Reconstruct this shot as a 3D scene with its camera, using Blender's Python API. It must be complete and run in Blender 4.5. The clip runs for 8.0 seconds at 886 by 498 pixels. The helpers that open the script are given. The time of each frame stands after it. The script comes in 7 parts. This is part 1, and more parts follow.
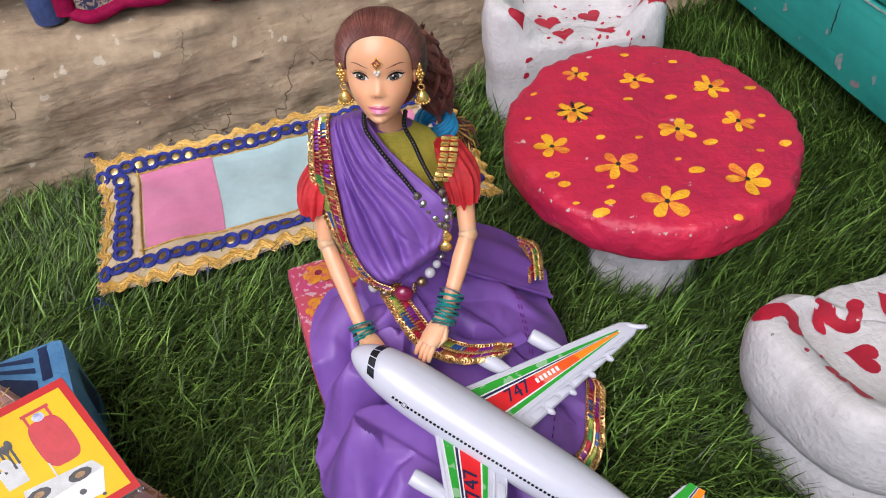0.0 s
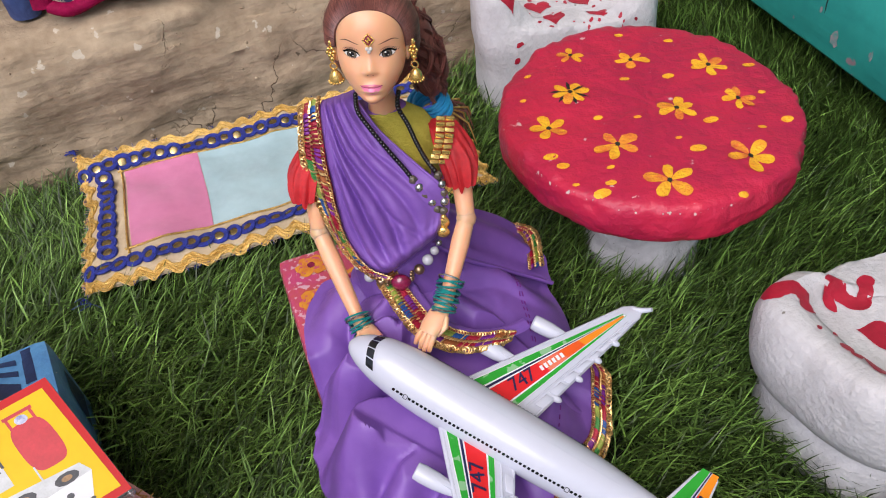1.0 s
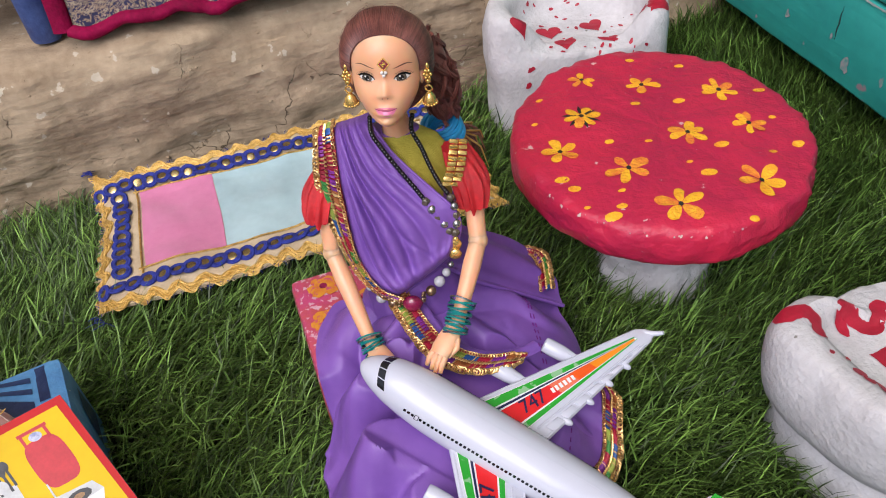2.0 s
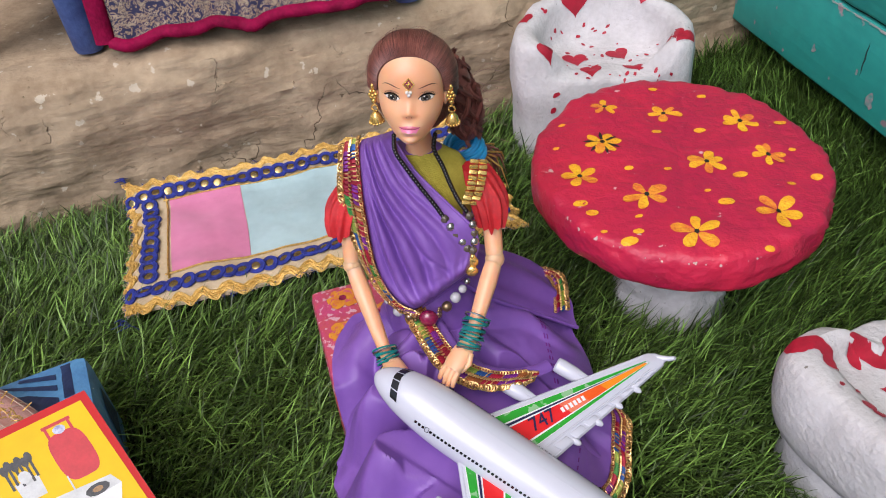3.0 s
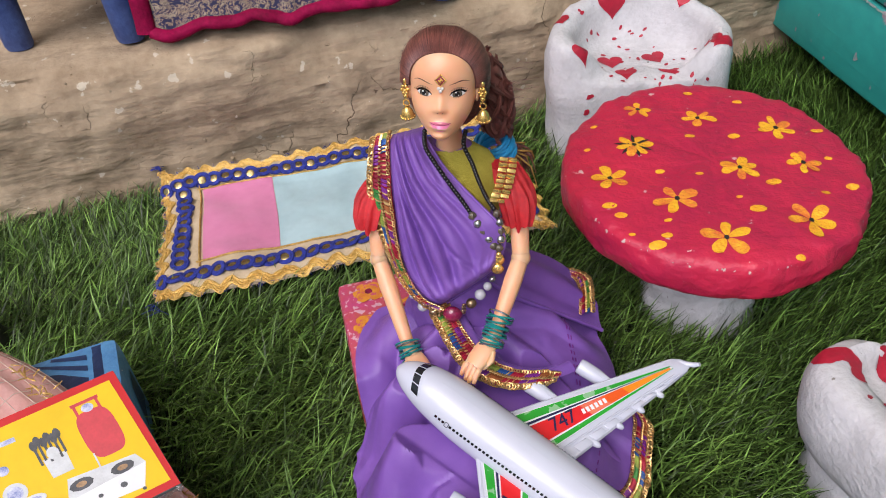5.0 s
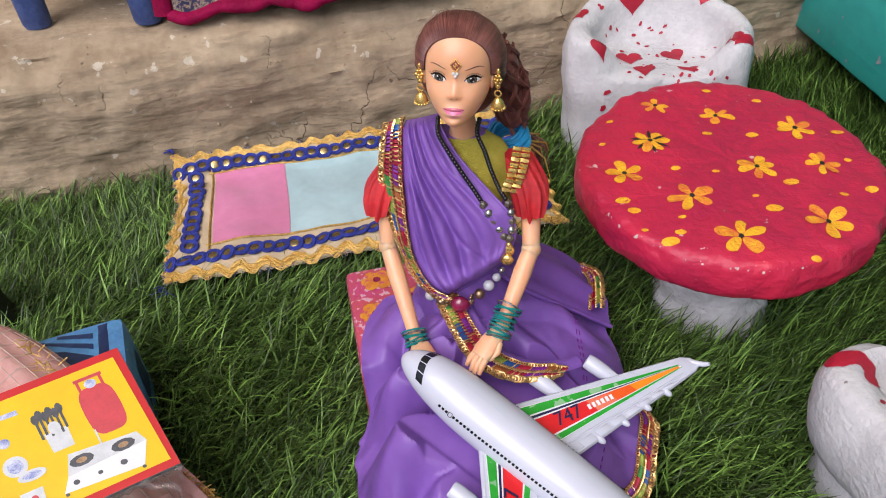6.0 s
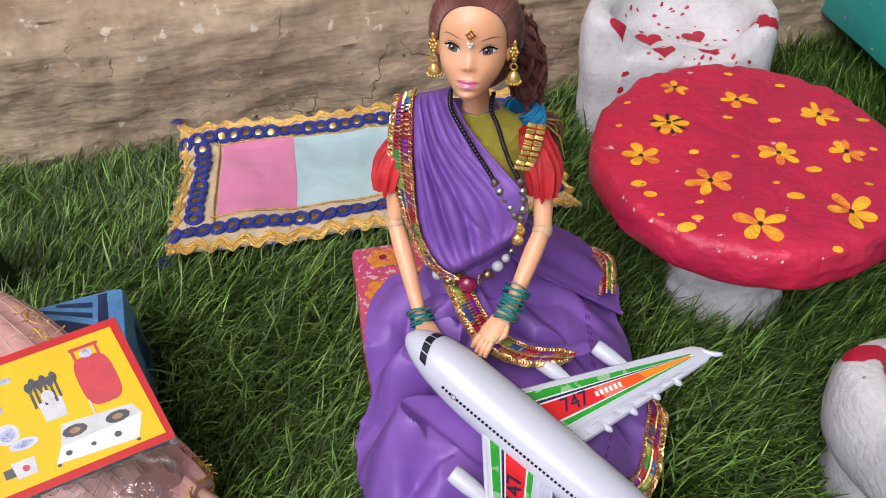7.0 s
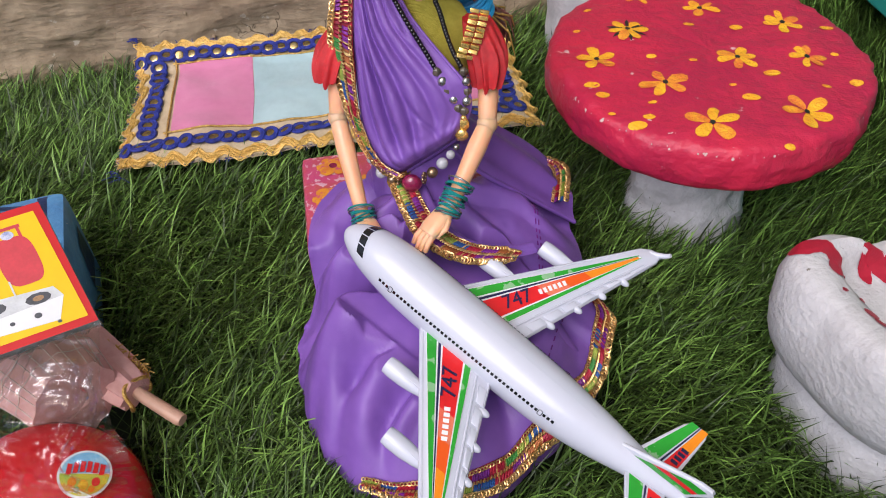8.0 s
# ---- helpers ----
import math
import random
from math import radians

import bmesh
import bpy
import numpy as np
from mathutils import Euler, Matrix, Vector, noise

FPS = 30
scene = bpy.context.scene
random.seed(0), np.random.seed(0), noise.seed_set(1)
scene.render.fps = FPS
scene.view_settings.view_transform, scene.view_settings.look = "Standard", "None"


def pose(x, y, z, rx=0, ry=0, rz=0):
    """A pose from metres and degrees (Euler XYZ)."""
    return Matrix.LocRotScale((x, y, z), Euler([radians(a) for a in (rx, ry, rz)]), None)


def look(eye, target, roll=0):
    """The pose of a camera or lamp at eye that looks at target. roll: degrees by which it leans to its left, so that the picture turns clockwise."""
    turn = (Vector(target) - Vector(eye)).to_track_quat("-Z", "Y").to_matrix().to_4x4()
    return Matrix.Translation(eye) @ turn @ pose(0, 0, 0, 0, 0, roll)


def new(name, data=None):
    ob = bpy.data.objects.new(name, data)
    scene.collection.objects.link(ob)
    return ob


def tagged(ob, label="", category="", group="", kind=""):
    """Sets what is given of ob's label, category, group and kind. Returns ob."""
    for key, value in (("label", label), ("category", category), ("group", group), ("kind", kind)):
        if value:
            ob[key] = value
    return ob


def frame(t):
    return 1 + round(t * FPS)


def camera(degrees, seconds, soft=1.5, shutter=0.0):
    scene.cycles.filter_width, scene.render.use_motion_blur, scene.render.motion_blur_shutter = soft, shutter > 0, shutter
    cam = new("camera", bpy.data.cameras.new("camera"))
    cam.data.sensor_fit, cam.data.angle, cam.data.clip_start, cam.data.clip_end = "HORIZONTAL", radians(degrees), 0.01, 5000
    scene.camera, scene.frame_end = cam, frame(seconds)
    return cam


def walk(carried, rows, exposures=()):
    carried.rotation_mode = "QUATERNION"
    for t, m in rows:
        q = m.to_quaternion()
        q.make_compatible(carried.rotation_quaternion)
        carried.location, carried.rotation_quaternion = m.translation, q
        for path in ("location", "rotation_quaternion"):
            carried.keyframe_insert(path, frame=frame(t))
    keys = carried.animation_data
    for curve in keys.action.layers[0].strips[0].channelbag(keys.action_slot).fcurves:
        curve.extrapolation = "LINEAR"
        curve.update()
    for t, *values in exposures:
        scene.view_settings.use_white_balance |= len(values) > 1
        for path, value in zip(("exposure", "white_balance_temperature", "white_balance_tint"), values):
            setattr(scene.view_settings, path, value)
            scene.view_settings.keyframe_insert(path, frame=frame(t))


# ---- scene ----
cam = camera(60.5, 8.0, soft=1.0)
PATH = [
    (0, (0.05022, 0.03953, 0.36261), (-0.01052, 0.74734, -0.34117), -5.181),
    (0.5, (0.05200, 0.04368, 0.36218), (0.00269, 0.74989, -0.34410), -5.412),
    (1, (0.04487, 0.04337, 0.34900), (-0.00063, 0.75247, -0.35464), -5.827),
    (1.5, (0.04361, 0.04386, 0.34892), (-0.00471, 0.76276, -0.34450), -6.003),
    (3, (0.04692, 0.03396, 0.35396), (-0.03899, 0.78191, -0.30421), -5.009),
    (3.5, (0.04951, 0.04067, 0.35054), (-0.05061, 0.79227, -0.30144), -4.820),
    (4, (0.04844, 0.03544, 0.35393), (-0.06230, 0.78477, -0.29893), -4.923),
    (4.5, (0.04848, 0.03193, 0.35422), (-0.07084, 0.77842, -0.30038), -5.164),
    (6, (0.04928, 0.03188, 0.34781), (-0.09055, 0.77299, -0.30884), -3.714),
    (6.5, (0.05145, 0.03224, 0.34405), (-0.09608, 0.76839, -0.31650), -3.105),
    (7, (0.04796, 0.03775, 0.33943), (-0.10082, 0.76260, -0.33321), -2.505),
    (7.5, (0.06363, 0.02559, 0.32728), (-0.08139, 0.73752, -0.35984), -2.064),
    (8, (0.07270, 0.02554, 0.30844), (-0.06523, 0.72596, -0.39184), -1.717),
]
walk(cam, [(t, look(eye, target, roll)) for t, eye, target, roll in PATH])

# ---- light ----
world = bpy.data.worlds.new("sky")
scene.world = world
world.use_nodes = True
wn = world.node_tree.nodes
sky = wn.new("ShaderNodeTexSky")
sky.sky_type = "NISHITA"
sky.sun_disc = False
sky.sun_elevation, sky.sun_rotation = radians(67), radians(199)
sky.air_density, sky.dust_density, sky.ozone_density = 1.0, 4.0, 0.6
world.node_tree.links.new(sky.outputs["Color"], wn["Background"].inputs["Color"])
wn["Background"].inputs["Strength"].default_value = 0.13
sun = new("sun", bpy.data.lights.new("sun", "SUN"))
sun.data.energy, sun.data.angle, sun.data.color = 2.05, radians(42), (0.955, 0.93, 1.0)
sun.matrix_world = look((-0.36, -0.55, 0.95), (0, 0.35, 0))
scene.view_settings.exposure = 0.22


# ---- materials ----
def shader(name, colour, rough=0.6, metal=0.0, dark=None, grain=60.0, amount=0.5, bump=0.0, bump_scale=200.0,
           coat=0.0, spots=None, spot_scale=90.0, spot_size=0.62, detail=6.0, sheen=0.0, island=0.0, spec=0.5):
    """A painted, cloth or earth surface: two colours mixed by noise at two scales, chips of a third, fine relief."""
    m = bpy.data.materials.new(name)
    m.use_nodes = True
    nt = m.node_tree
    n, l = nt.nodes, nt.links
    b = n["Principled BSDF"]
    b.inputs["Roughness"].default_value = rough
    b.inputs["Metallic"].default_value = metal
    b.inputs["Coat Weight"].default_value = coat
    b.inputs["Sheen Weight"].default_value = sheen
    b.inputs["Specular IOR Level"].default_value = spec
    tc = n.new("ShaderNodeTexCoord")
    big = n.new("ShaderNodeTexNoise")
    big.inputs["Scale"].default_value, big.inputs["Detail"].default_value = grain, detail
    l.new(tc.outputs["Object"], big.inputs["Vector"])
    fine = n.new("ShaderNodeTexNoise")
    fine.inputs["Scale"].default_value, fine.inputs["Detail"].default_value = grain * 7, 4
    l.new(tc.outputs["Object"], fine.inputs["Vector"])
    add = n.new("ShaderNodeMath")
    add.operation = "MULTIPLY_ADD"
    l.new(fine.outputs["Fac"], add.inputs[0])
    add.inputs[1].default_value = 0.45
    l.new(big.outputs["Fac"], add.inputs[2])
    ramp = n.new("ShaderNodeValToRGB")
    ramp.color_ramp.elements[0].position, ramp.color_ramp.elements[1].position = 0.52, 0.95
    dark = dark or tuple(c * (1 - amount) for c in colour)
    ramp.color_ramp.elements[0].color, ramp.color_ramp.elements[1].color = (*dark, 1), (*colour, 1)
    l.new(add.outputs[0], ramp.inputs["Fac"])
    out = ramp.outputs["Color"]
    if island:
        geo = n.new("ShaderNodeNewGeometry")
        hsv = n.new("ShaderNodeHueSaturation")
        mr = n.new("ShaderNodeMapRange")
        mr.inputs["To Min"].default_value, mr.inputs["To Max"].default_value = 1 - island, 1 + island
        pw = n.new("ShaderNodeMath")
        pw.operation = "POWER"
        pw.inputs[1].default_value = 2.2 if island == 0.7 else 1.0
        if island == 0.7:
            mr.inputs["To Max"].default_value = 3.3
        l.new(geo.outputs["Random Per Island"], pw.inputs[0])
        l.new(pw.outputs[0], mr.inputs["Value"])
        l.new(mr.outputs["Result"], hsv.inputs["Value"])
        l.new(out, hsv.inputs["Color"])
        out = hsv.outputs["Color"]
    if spots:
        sp = n.new("ShaderNodeTexNoise")
        sp.inputs["Scale"].default_value, sp.inputs["Detail"].default_value = spot_scale, 5
        l.new(tc.outputs["Object"], sp.inputs["Vector"])
        st = n.new("ShaderNodeValToRGB")
        st.color_ramp.elements[0].position, st.color_ramp.elements[1].position = spot_size, spot_size + 0.025
        l.new(sp.outputs["Fac"], st.inputs["Fac"])
        mix = n.new("ShaderNodeMix")
        mix.data_type = "RGBA"
        l.new(st.outputs["Color"], mix.inputs["Factor"])
        l.new(out, mix.inputs["A"])
        mix.inputs["B"].default_value = (*spots, 1)
        out = mix.outputs["Result"]
    l.new(out, b.inputs["Base Color"])
    if bump:
        bn = n.new("ShaderNodeTexNoise")
        bn.inputs["Scale"].default_value, bn.inputs["Detail"].default_value = bump_scale, 6
        l.new(tc.outputs["Object"], bn.inputs["Vector"])
        bp = n.new("ShaderNodeBump")
        bp.inputs["Strength"].default_value, bp.inputs["Distance"].default_value = bump, 0.002
        l.new(bn.outputs["Fac"], bp.inputs["Height"])
        l.new(bp.outputs["Normal"], b.inputs["Normal"])
    return m


def weave(m, scale, depth=0.4, wrinkle=0.0):
    """Adds a woven relief of crossing threads to a cloth."""
    nt = m.node_tree
    n, l = nt.nodes, nt.links
    tc = n.new("ShaderNodeTexCoord")
    bp = n.new("ShaderNodeBump")
    bp.inputs["Strength"].default_value, bp.inputs["Distance"].default_value = depth, 0.0006
    w = []
    for d in ("X", "Y"):
        wv = n.new("ShaderNodeTexWave")
        wv.bands_direction = d
        wv.inputs["Scale"].default_value, wv.inputs["Distortion"].default_value = scale, 1.5
        l.new(tc.outputs["Object"], wv.inputs["Vector"])
        w.append(wv)
    mx = n.new("ShaderNodeMath")
    mx.operation = "ADD"
    l.new(w[0].outputs["Fac"], mx.inputs[0])
    l.new(w[1].outputs["Fac"], mx.inputs[1])
    l.new(mx.outputs[0], bp.inputs["Height"])
    l.new(bp.outputs["Normal"], n["Principled BSDF"].inputs["Normal"])
    if wrinkle:
        nz, wb = n.new("ShaderNodeTexNoise"), n.new("ShaderNodeBump")
        nz.noise_type, nz.inputs["Scale"].default_value, nz.inputs["Detail"].default_value, nz.inputs["Distortion"].default_value = "RIDGED_MULTIFRACTAL", 38, 2, 1.2
        l.new(tc.outputs["Object"], nz.inputs["Vector"])
        wb.inputs["Strength"].default_value, wb.inputs["Distance"].default_value = wrinkle, 0.0012
        l.new(nz.outputs["Fac"], wb.inputs["Height"])
        l.new(wb.outputs["Normal"], bp.inputs["Normal"])
    return m


def brushed(m, stretch, strength):
    """Adds relief drawn out in one direction, as a brush or a trowel leaves it."""
    n, l = m.node_tree.nodes, m.node_tree.links
    b = n["Principled BSDF"]
    tc, mp, nz, bp = (n.new("ShaderNode" + k) for k in ("TexCoord", "Mapping", "TexNoise", "Bump"))
    mp.inputs["Scale"].default_value = stretch
    mp.inputs["Rotation"].default_value = (0, 0, 0.5)
    l.new(tc.outputs["Object"], mp.inputs["Vector"])
    l.new(mp.outputs["Vector"], nz.inputs["Vector"])
    nz.inputs["Scale"].default_value, nz.inputs["Detail"].default_value = 1.0, 4
    bp.inputs["Strength"].default_value, bp.inputs["Distance"].default_value = strength, 0.002
    l.new(nz.outputs["Fac"], bp.inputs["Height"])
    if b.inputs["Normal"].links:
        l.new(b.inputs["Normal"].links[0].from_socket, bp.inputs["Normal"])
    l.new(bp.outputs["Normal"], b.inputs["Normal"])
    return m


def cracked(m, scale=9.0):
    """Adds a net of thin cracks, broken up by noise, to an earth surface."""
    nt = m.node_tree
    n, l = nt.nodes, nt.links
    b = n["Principled BSDF"]
    tc, nz, add, vo, mask = (n.new("ShaderNode" + k) for k in ("TexCoord", "TexNoise", "VectorMath", "TexVoronoi", "TexNoise"))
    nz.inputs["Scale"].default_value, nz.inputs["Detail"].default_value = 30, 6
    l.new(tc.outputs["Object"], nz.inputs["Vector"])
    add.operation = "MULTIPLY_ADD"
    l.new(nz.outputs["Color"], add.inputs[0])
    add.inputs[1].default_value = (0.09, 0.09, 0.09)
    l.new(tc.outputs["Object"], add.inputs[2])
    vo.feature = "DISTANCE_TO_EDGE"
    vo.inputs["Scale"].default_value = scale
    l.new(add.outputs[0], vo.inputs["Vector"])
    mask.inputs["Scale"].default_value = 12
    l.new(tc.outputs["Object"], mask.inputs["Vector"])
    thin = n.new("ShaderNodeMapRange")
    thin.inputs["From Min"].default_value, thin.inputs["From Max"].default_value = 0.001, 0.006
    thin.inputs["To Min"].default_value, thin.inputs["To Max"].default_value = 1, 0
    l.new(vo.outputs["Distance"], thin.inputs["Value"])
    cut = n.new("ShaderNodeMapRange")
    cut.inputs["From Min"].default_value, cut.inputs["From Max"].default_value = 0.50, 0.62
    l.new(mask.outputs["Fac"], cut.inputs["Value"])
    mul = n.new("ShaderNodeMath")
    mul.operation = "MULTIPLY"
    l.new(thin.outputs["Result"], mul.inputs[0])
    l.new(cut.outputs["Result"], mul.inputs[1])
    mix = n.new("ShaderNodeMix")
    mix.data_type = "RGBA"
    old = b.inputs["Base Color"].links[0].from_socket
    l.new(mul.outputs[0], mix.inputs["Factor"])
    l.new(old, mix.inputs["A"])
    mix.inputs["B"].default_value = (0.17, 0.12, 0.08, 1)
    l.new(mix.outputs["Result"], b.inputs["Base Color"])
    mp, st, sm = n.new("ShaderNodeMapping"), n.new("ShaderNodeTexNoise"), n.new("ShaderNodeMix")
    mp.inputs["Scale"].default_value = (16, 34, 62)
    l.new(tc.outputs["Object"], mp.inputs["Vector"])
    l.new(mp.outputs["Vector"], st.inputs["Vector"])
    st.inputs["Scale"].default_value, st.inputs["Detail"].default_value = 1.6, 8
    sm.data_type, sm.blend_type = "RGBA", "OVERLAY"
    sm.inputs["Factor"].default_value = 0.26
    l.new(mix.outputs["Result"], sm.inputs["A"])
    l.new(st.outputs["Fac"], sm.inputs["B"])
    l.new(sm.outputs["Result"], b.inputs["Base Color"])
    sb = n.new("ShaderNodeBump")
    sb.inputs["Strength"].default_value, sb.inputs["Distance"].default_value = 0.7, 0.005
    l.new(st.outputs["Fac"], sb.inputs["Height"])
    l.new(b.inputs["Normal"].links[0].from_socket, sb.inputs["Normal"])
    l.new(sb.outputs["Normal"], b.inputs["Normal"])
    bp = n.new("ShaderNodeBump")
    bp.invert = True
    bp.inputs["Strength"].default_value, bp.inputs["Distance"].default_value = 0.9, 0.003
    l.new(mul.outputs[0], bp.inputs["Height"])
    l.new(b.inputs["Normal"].links[0].from_socket, bp.inputs["Normal"])
    l.new(bp.outputs["Normal"], b.inputs["Normal"])
    return m


M = dict(
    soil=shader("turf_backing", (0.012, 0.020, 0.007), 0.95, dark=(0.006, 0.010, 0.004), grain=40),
    grass=shader("grass_blade", (0.098, 0.168, 0.034), 0.38, dark=(0.054, 0.102, 0.022), grain=45, island=0.7, spec=0.3),
    mud=cracked(shader("mud_plaster", (0.44, 0.340, 0.230), 0.95, dark=(0.26, 0.188, 0.120), grain=24, bump=0.6, bump_scale=150,
                       spots=(0.52, 0.45, 0.35), spot_scale=85, spot_size=0.66)),
    white=shader("white_paint", (0.60, 0.585, 0.60), 0.75, dark=(0.46, 0.445, 0.455), grain=35, bump=0.5, bump_scale=330,
                 spots=(0.20, 0.18, 0.16), spot_scale=170, spot_size=0.715, spec=0.25),
    red=brushed(shader("red_paint", (0.58, 0.022, 0.060), 0.38, dark=(0.39, 0.013, 0.055), grain=14, bump=0.6, bump_scale=190,
                       spots=(0.62, 0.4, 0.38), spot_scale=120, spot_size=0.70, spec=0.4), (90, 300, 300), 0.14),
    heart=shader("heart_paint", (0.44, 0.009, 0.035), 0.5, dark=(0.30, 0.006, 0.022), grain=60, bump=0.3),
    yellow=shader("yellow_paint", (0.85, 0.50, 0.02), 0.45, dark=(0.80, 0.30, 0.02), grain=130, bump=0.5, bump_scale=500, amount=0.3),
    yellow_thin=shader("thin_yellow_paint", (0.82, 0.40, 0.02), 0.45, dark=(0.68, 0.12, 0.03), grain=150, bump=0.5, bump_scale=500),
    black=shader("black_paint", (0.02, 0.018, 0.016), 0.5, grain=100),
    teal=shader("teal_paint", (0.035, 0.39, 0.34), 0.5, dark=(0.025, 0.29, 0.265), grain=14, bump=0.25, bump_scale=60,
                spots=(0.38, 0.27, 0.31), spot_scale=34, spot_size=0.665),
    blue=shader("blue_paint", (0.06, 0.1, 0.26), 0.5, dark=(0.025, 0.045, 0.15), grain=50, bump=0.4,
                spots=(0.5, 0.5, 0.5), spot_scale=170, spot_size=0.74),
    plastic=shader("white_plastic", (0.55, 0.565, 0.65), 0.14, dark=(0.52, 0.535, 0.62), grain=20, spec=0.5),
)

# ---- further materials ----
M.update(
    cream=weave(shader("cream_cotton", (0.62, 0.5, 0.34), 0.9, dark=(0.5, 0.38, 0.24), grain=60), 700),
    pink=weave(shader("pink_satin", (0.62, 0.20, 0.36), 0.65, dark=(0.52, 0.15, 0.28), grain=28, sheen=0.3), 900, 0.2),
    sky_blue=weave(shader("pale_blue_satin", (0.40, 0.55, 0.58), 0.6, dark=(0.31, 0.44, 0.47), grain=28, sheen=0.3), 900, 0.2),
    gold=shader("gold_thread", (0.75, 0.50, 0.16), 0.35, 0.75, dark=(0.45, 0.26, 0.06), grain=300, bump=0.6, bump_scale=900),
    braid=shader("gold_braid_thread", (0.82, 0.55, 0.18), 0.36, 0.6, dark=(0.52, 0.31, 0.07), grain=350, bump=0.5, bump_scale=900),
    navy=shader("navy_embroidery", (0.022, 0.040, 0.33), 0.7, dark=(0.008, 0.012, 0.12), grain=200, bump=0.7, bump_scale=900),
    mirror=shader("mirror_disc", (0.62, 0.50, 0.26), 0.22, 0.9, dark=(0.34, 0.25, 0.10), grain=260, island=0.4),
    skin=shader("doll_skin", (0.82, 0.445, 0.265), 0.33, dark=(0.77, 0.395, 0.225), grain=30),
    hair=shader("brown_hair", (0.20, 0.072, 0.055), 0.40, dark=(0.11, 0.036, 0.030), grain=180, island=0.45),
    purple=weave(shader("purple_satin", (0.218, 0.100, 0.405), 0.42, dark=(0.165, 0.070, 0.330), grain=22, sheen=0.0, spec=0.4), 1100, 0.10, wrinkle=0.5),
    olive=weave(shader("olive_net", (0.50, 0.42, 0.06), 0.8, dark=(0.36, 0.30, 0.03), grain=150), 800, 0.5),
    scarlet=weave(shader("red_sleeve", (0.60, 0.016, 0.022), 0.5, dark=(0.36, 0.006, 0.012), grain=70, sheen=0.0), 900, 0.3),
    bangle=shader("teal_bangle", (0.012, 0.30, 0.28), 0.28, 0.2, dark=(0.004, 0.14, 0.14), grain=120),
    silver=shader("silver_bead", (0.55, 0.53, 0.52), 0.25, 0.9, grain=200),
    pearl=shader("pearl_bead", (0.46, 0.46, 0.50), 0.22, amount=0.3, grain=100),
    gem=shader("maroon_gem", (0.28, 0.012, 0.07), 0.12, dark=(0.14, 0.006, 0.035), grain=200, coat=0.6),
    bead=shader("black_bead", (0.012, 0.01, 0.012), 0.2, grain=100),
    brass=shader("yellow_gold", (0.98, 0.70, 0.24), 0.25, 0.75, dark=(0.62, 0.37, 0.09), grain=300),
    bronze=shader("bronze_bead", (0.42, 0.30, 0.20), 0.28, 0.85, dark=(0.26, 0.17, 0.10), grain=200),
    zari=shader("gilt_thread", (0.82, 0.56, 0.26), 0.28, 0.85, dark=(0.50, 0.28, 0.09), grain=400, island=0.45),
    stitch_lime=shader("lime_stitch", (0.34, 0.42, 0.06), 0.45, 0.3, grain=200),
    stitch_copper=shader("copper_stitch", (0.45, 0.14, 0.04), 0.4, 0.5, grain=200),
    brow=shader("brow_paint", (0.12, 0.045, 0.03), 0.5, amount=0.2, grain=200),
    lid_tint=shader("lid_tint", (0.56, 0.30, 0.20), 0.35, amount=0.15, grain=150),
    nostril=shader("nostril_tint", (0.42, 0.17, 0.10), 0.5, amount=0.2, grain=200),
    lip_upper=shader("rose_lip", (0.72, 0.17, 0.27), 0.32, amount=0.1, grain=100),
    lip_seam=shader("dark_lip_line", (0.24, 0.03, 0.06), 0.4, amount=0.2, grain=100),
    lips=shader("pink_lip", (0.90, 0.24, 0.42), 0.3, amount=0.1, grain=100),
    eye_white=shader("eye_white", (0.74, 0.70, 0.68), 0.3, amount=0.06, grain=100),
    eye_grey=shader("eye_grey", (0.15, 0.12, 0.09), 0.25, amount=0.6, grain=300),
    scrunch=shader("blue_ribbon", (0.03, 0.33, 0.62), 0.4, dark=(0.015, 0.2, 0.45), grain=90),
    stitch_green=shader("green_stitch", (0.05, 0.28, 0.05), 0.45, 0.3, grain=200),
    stitch_red=shader("red_stitch", (0.42, 0.01, 0.04), 0.45, 0.3, grain=200),
    stitch_violet=shader("violet_stitch", (0.22, 0.02, 0.28), 0.45, 0.3, grain=200),
    stitch_blue=shader("blue_stitch", (0.02, 0.10, 0.35), 0.45, 0.3, grain=200),
    # the pale green spots are reflections on the glossy sticker, put into its colour
    decal_green=shader("green_print_with_sheen", (0.03, 0.36, 0.035), 0.25, amount=0.15, grain=60, spots=(0.24, 0.46, 0.24), spot_scale=120, spot_size=0.60),
    decal_coral=shader("coral_print", (0.78, 0.10, 0.06), 0.25, dark=(0.72, 0.22, 0.12), grain=120),
    decal_red=shader("red_print", (0.72, 0.015, 0.02), 0.3, amount=0.1),
    decal_mid=shader("red_orange_print", (0.8, 0.10, 0.01), 0.3, amount=0.1),
    decal_orange=shader("orange_print", (0.85, 0.26, 0.01), 0.3, amount=0.1),
    decal_navy=shader("navy_print", (0.015, 0.015, 0.07), 0.3, amount=0.1),
    decal_white=shader("white_print", (0.8, 0.8, 0.82), 0.3, amount=0.05),
    glaze=shader("dark_glazing", (0.012, 0.013, 0.016), 0.15, amount=0.1),
)
_b = M["skin"].node_tree.nodes["Principled BSDF"]
_b.inputs["Subsurface Weight"].default_value = 0.5
_b.inputs["Subsurface Scale"].default_value = 0.003
_b.inputs["Subsurface Radius"].default_value = (1.0, 0.45, 0.25)


# ---- mesh helpers ----
import functools


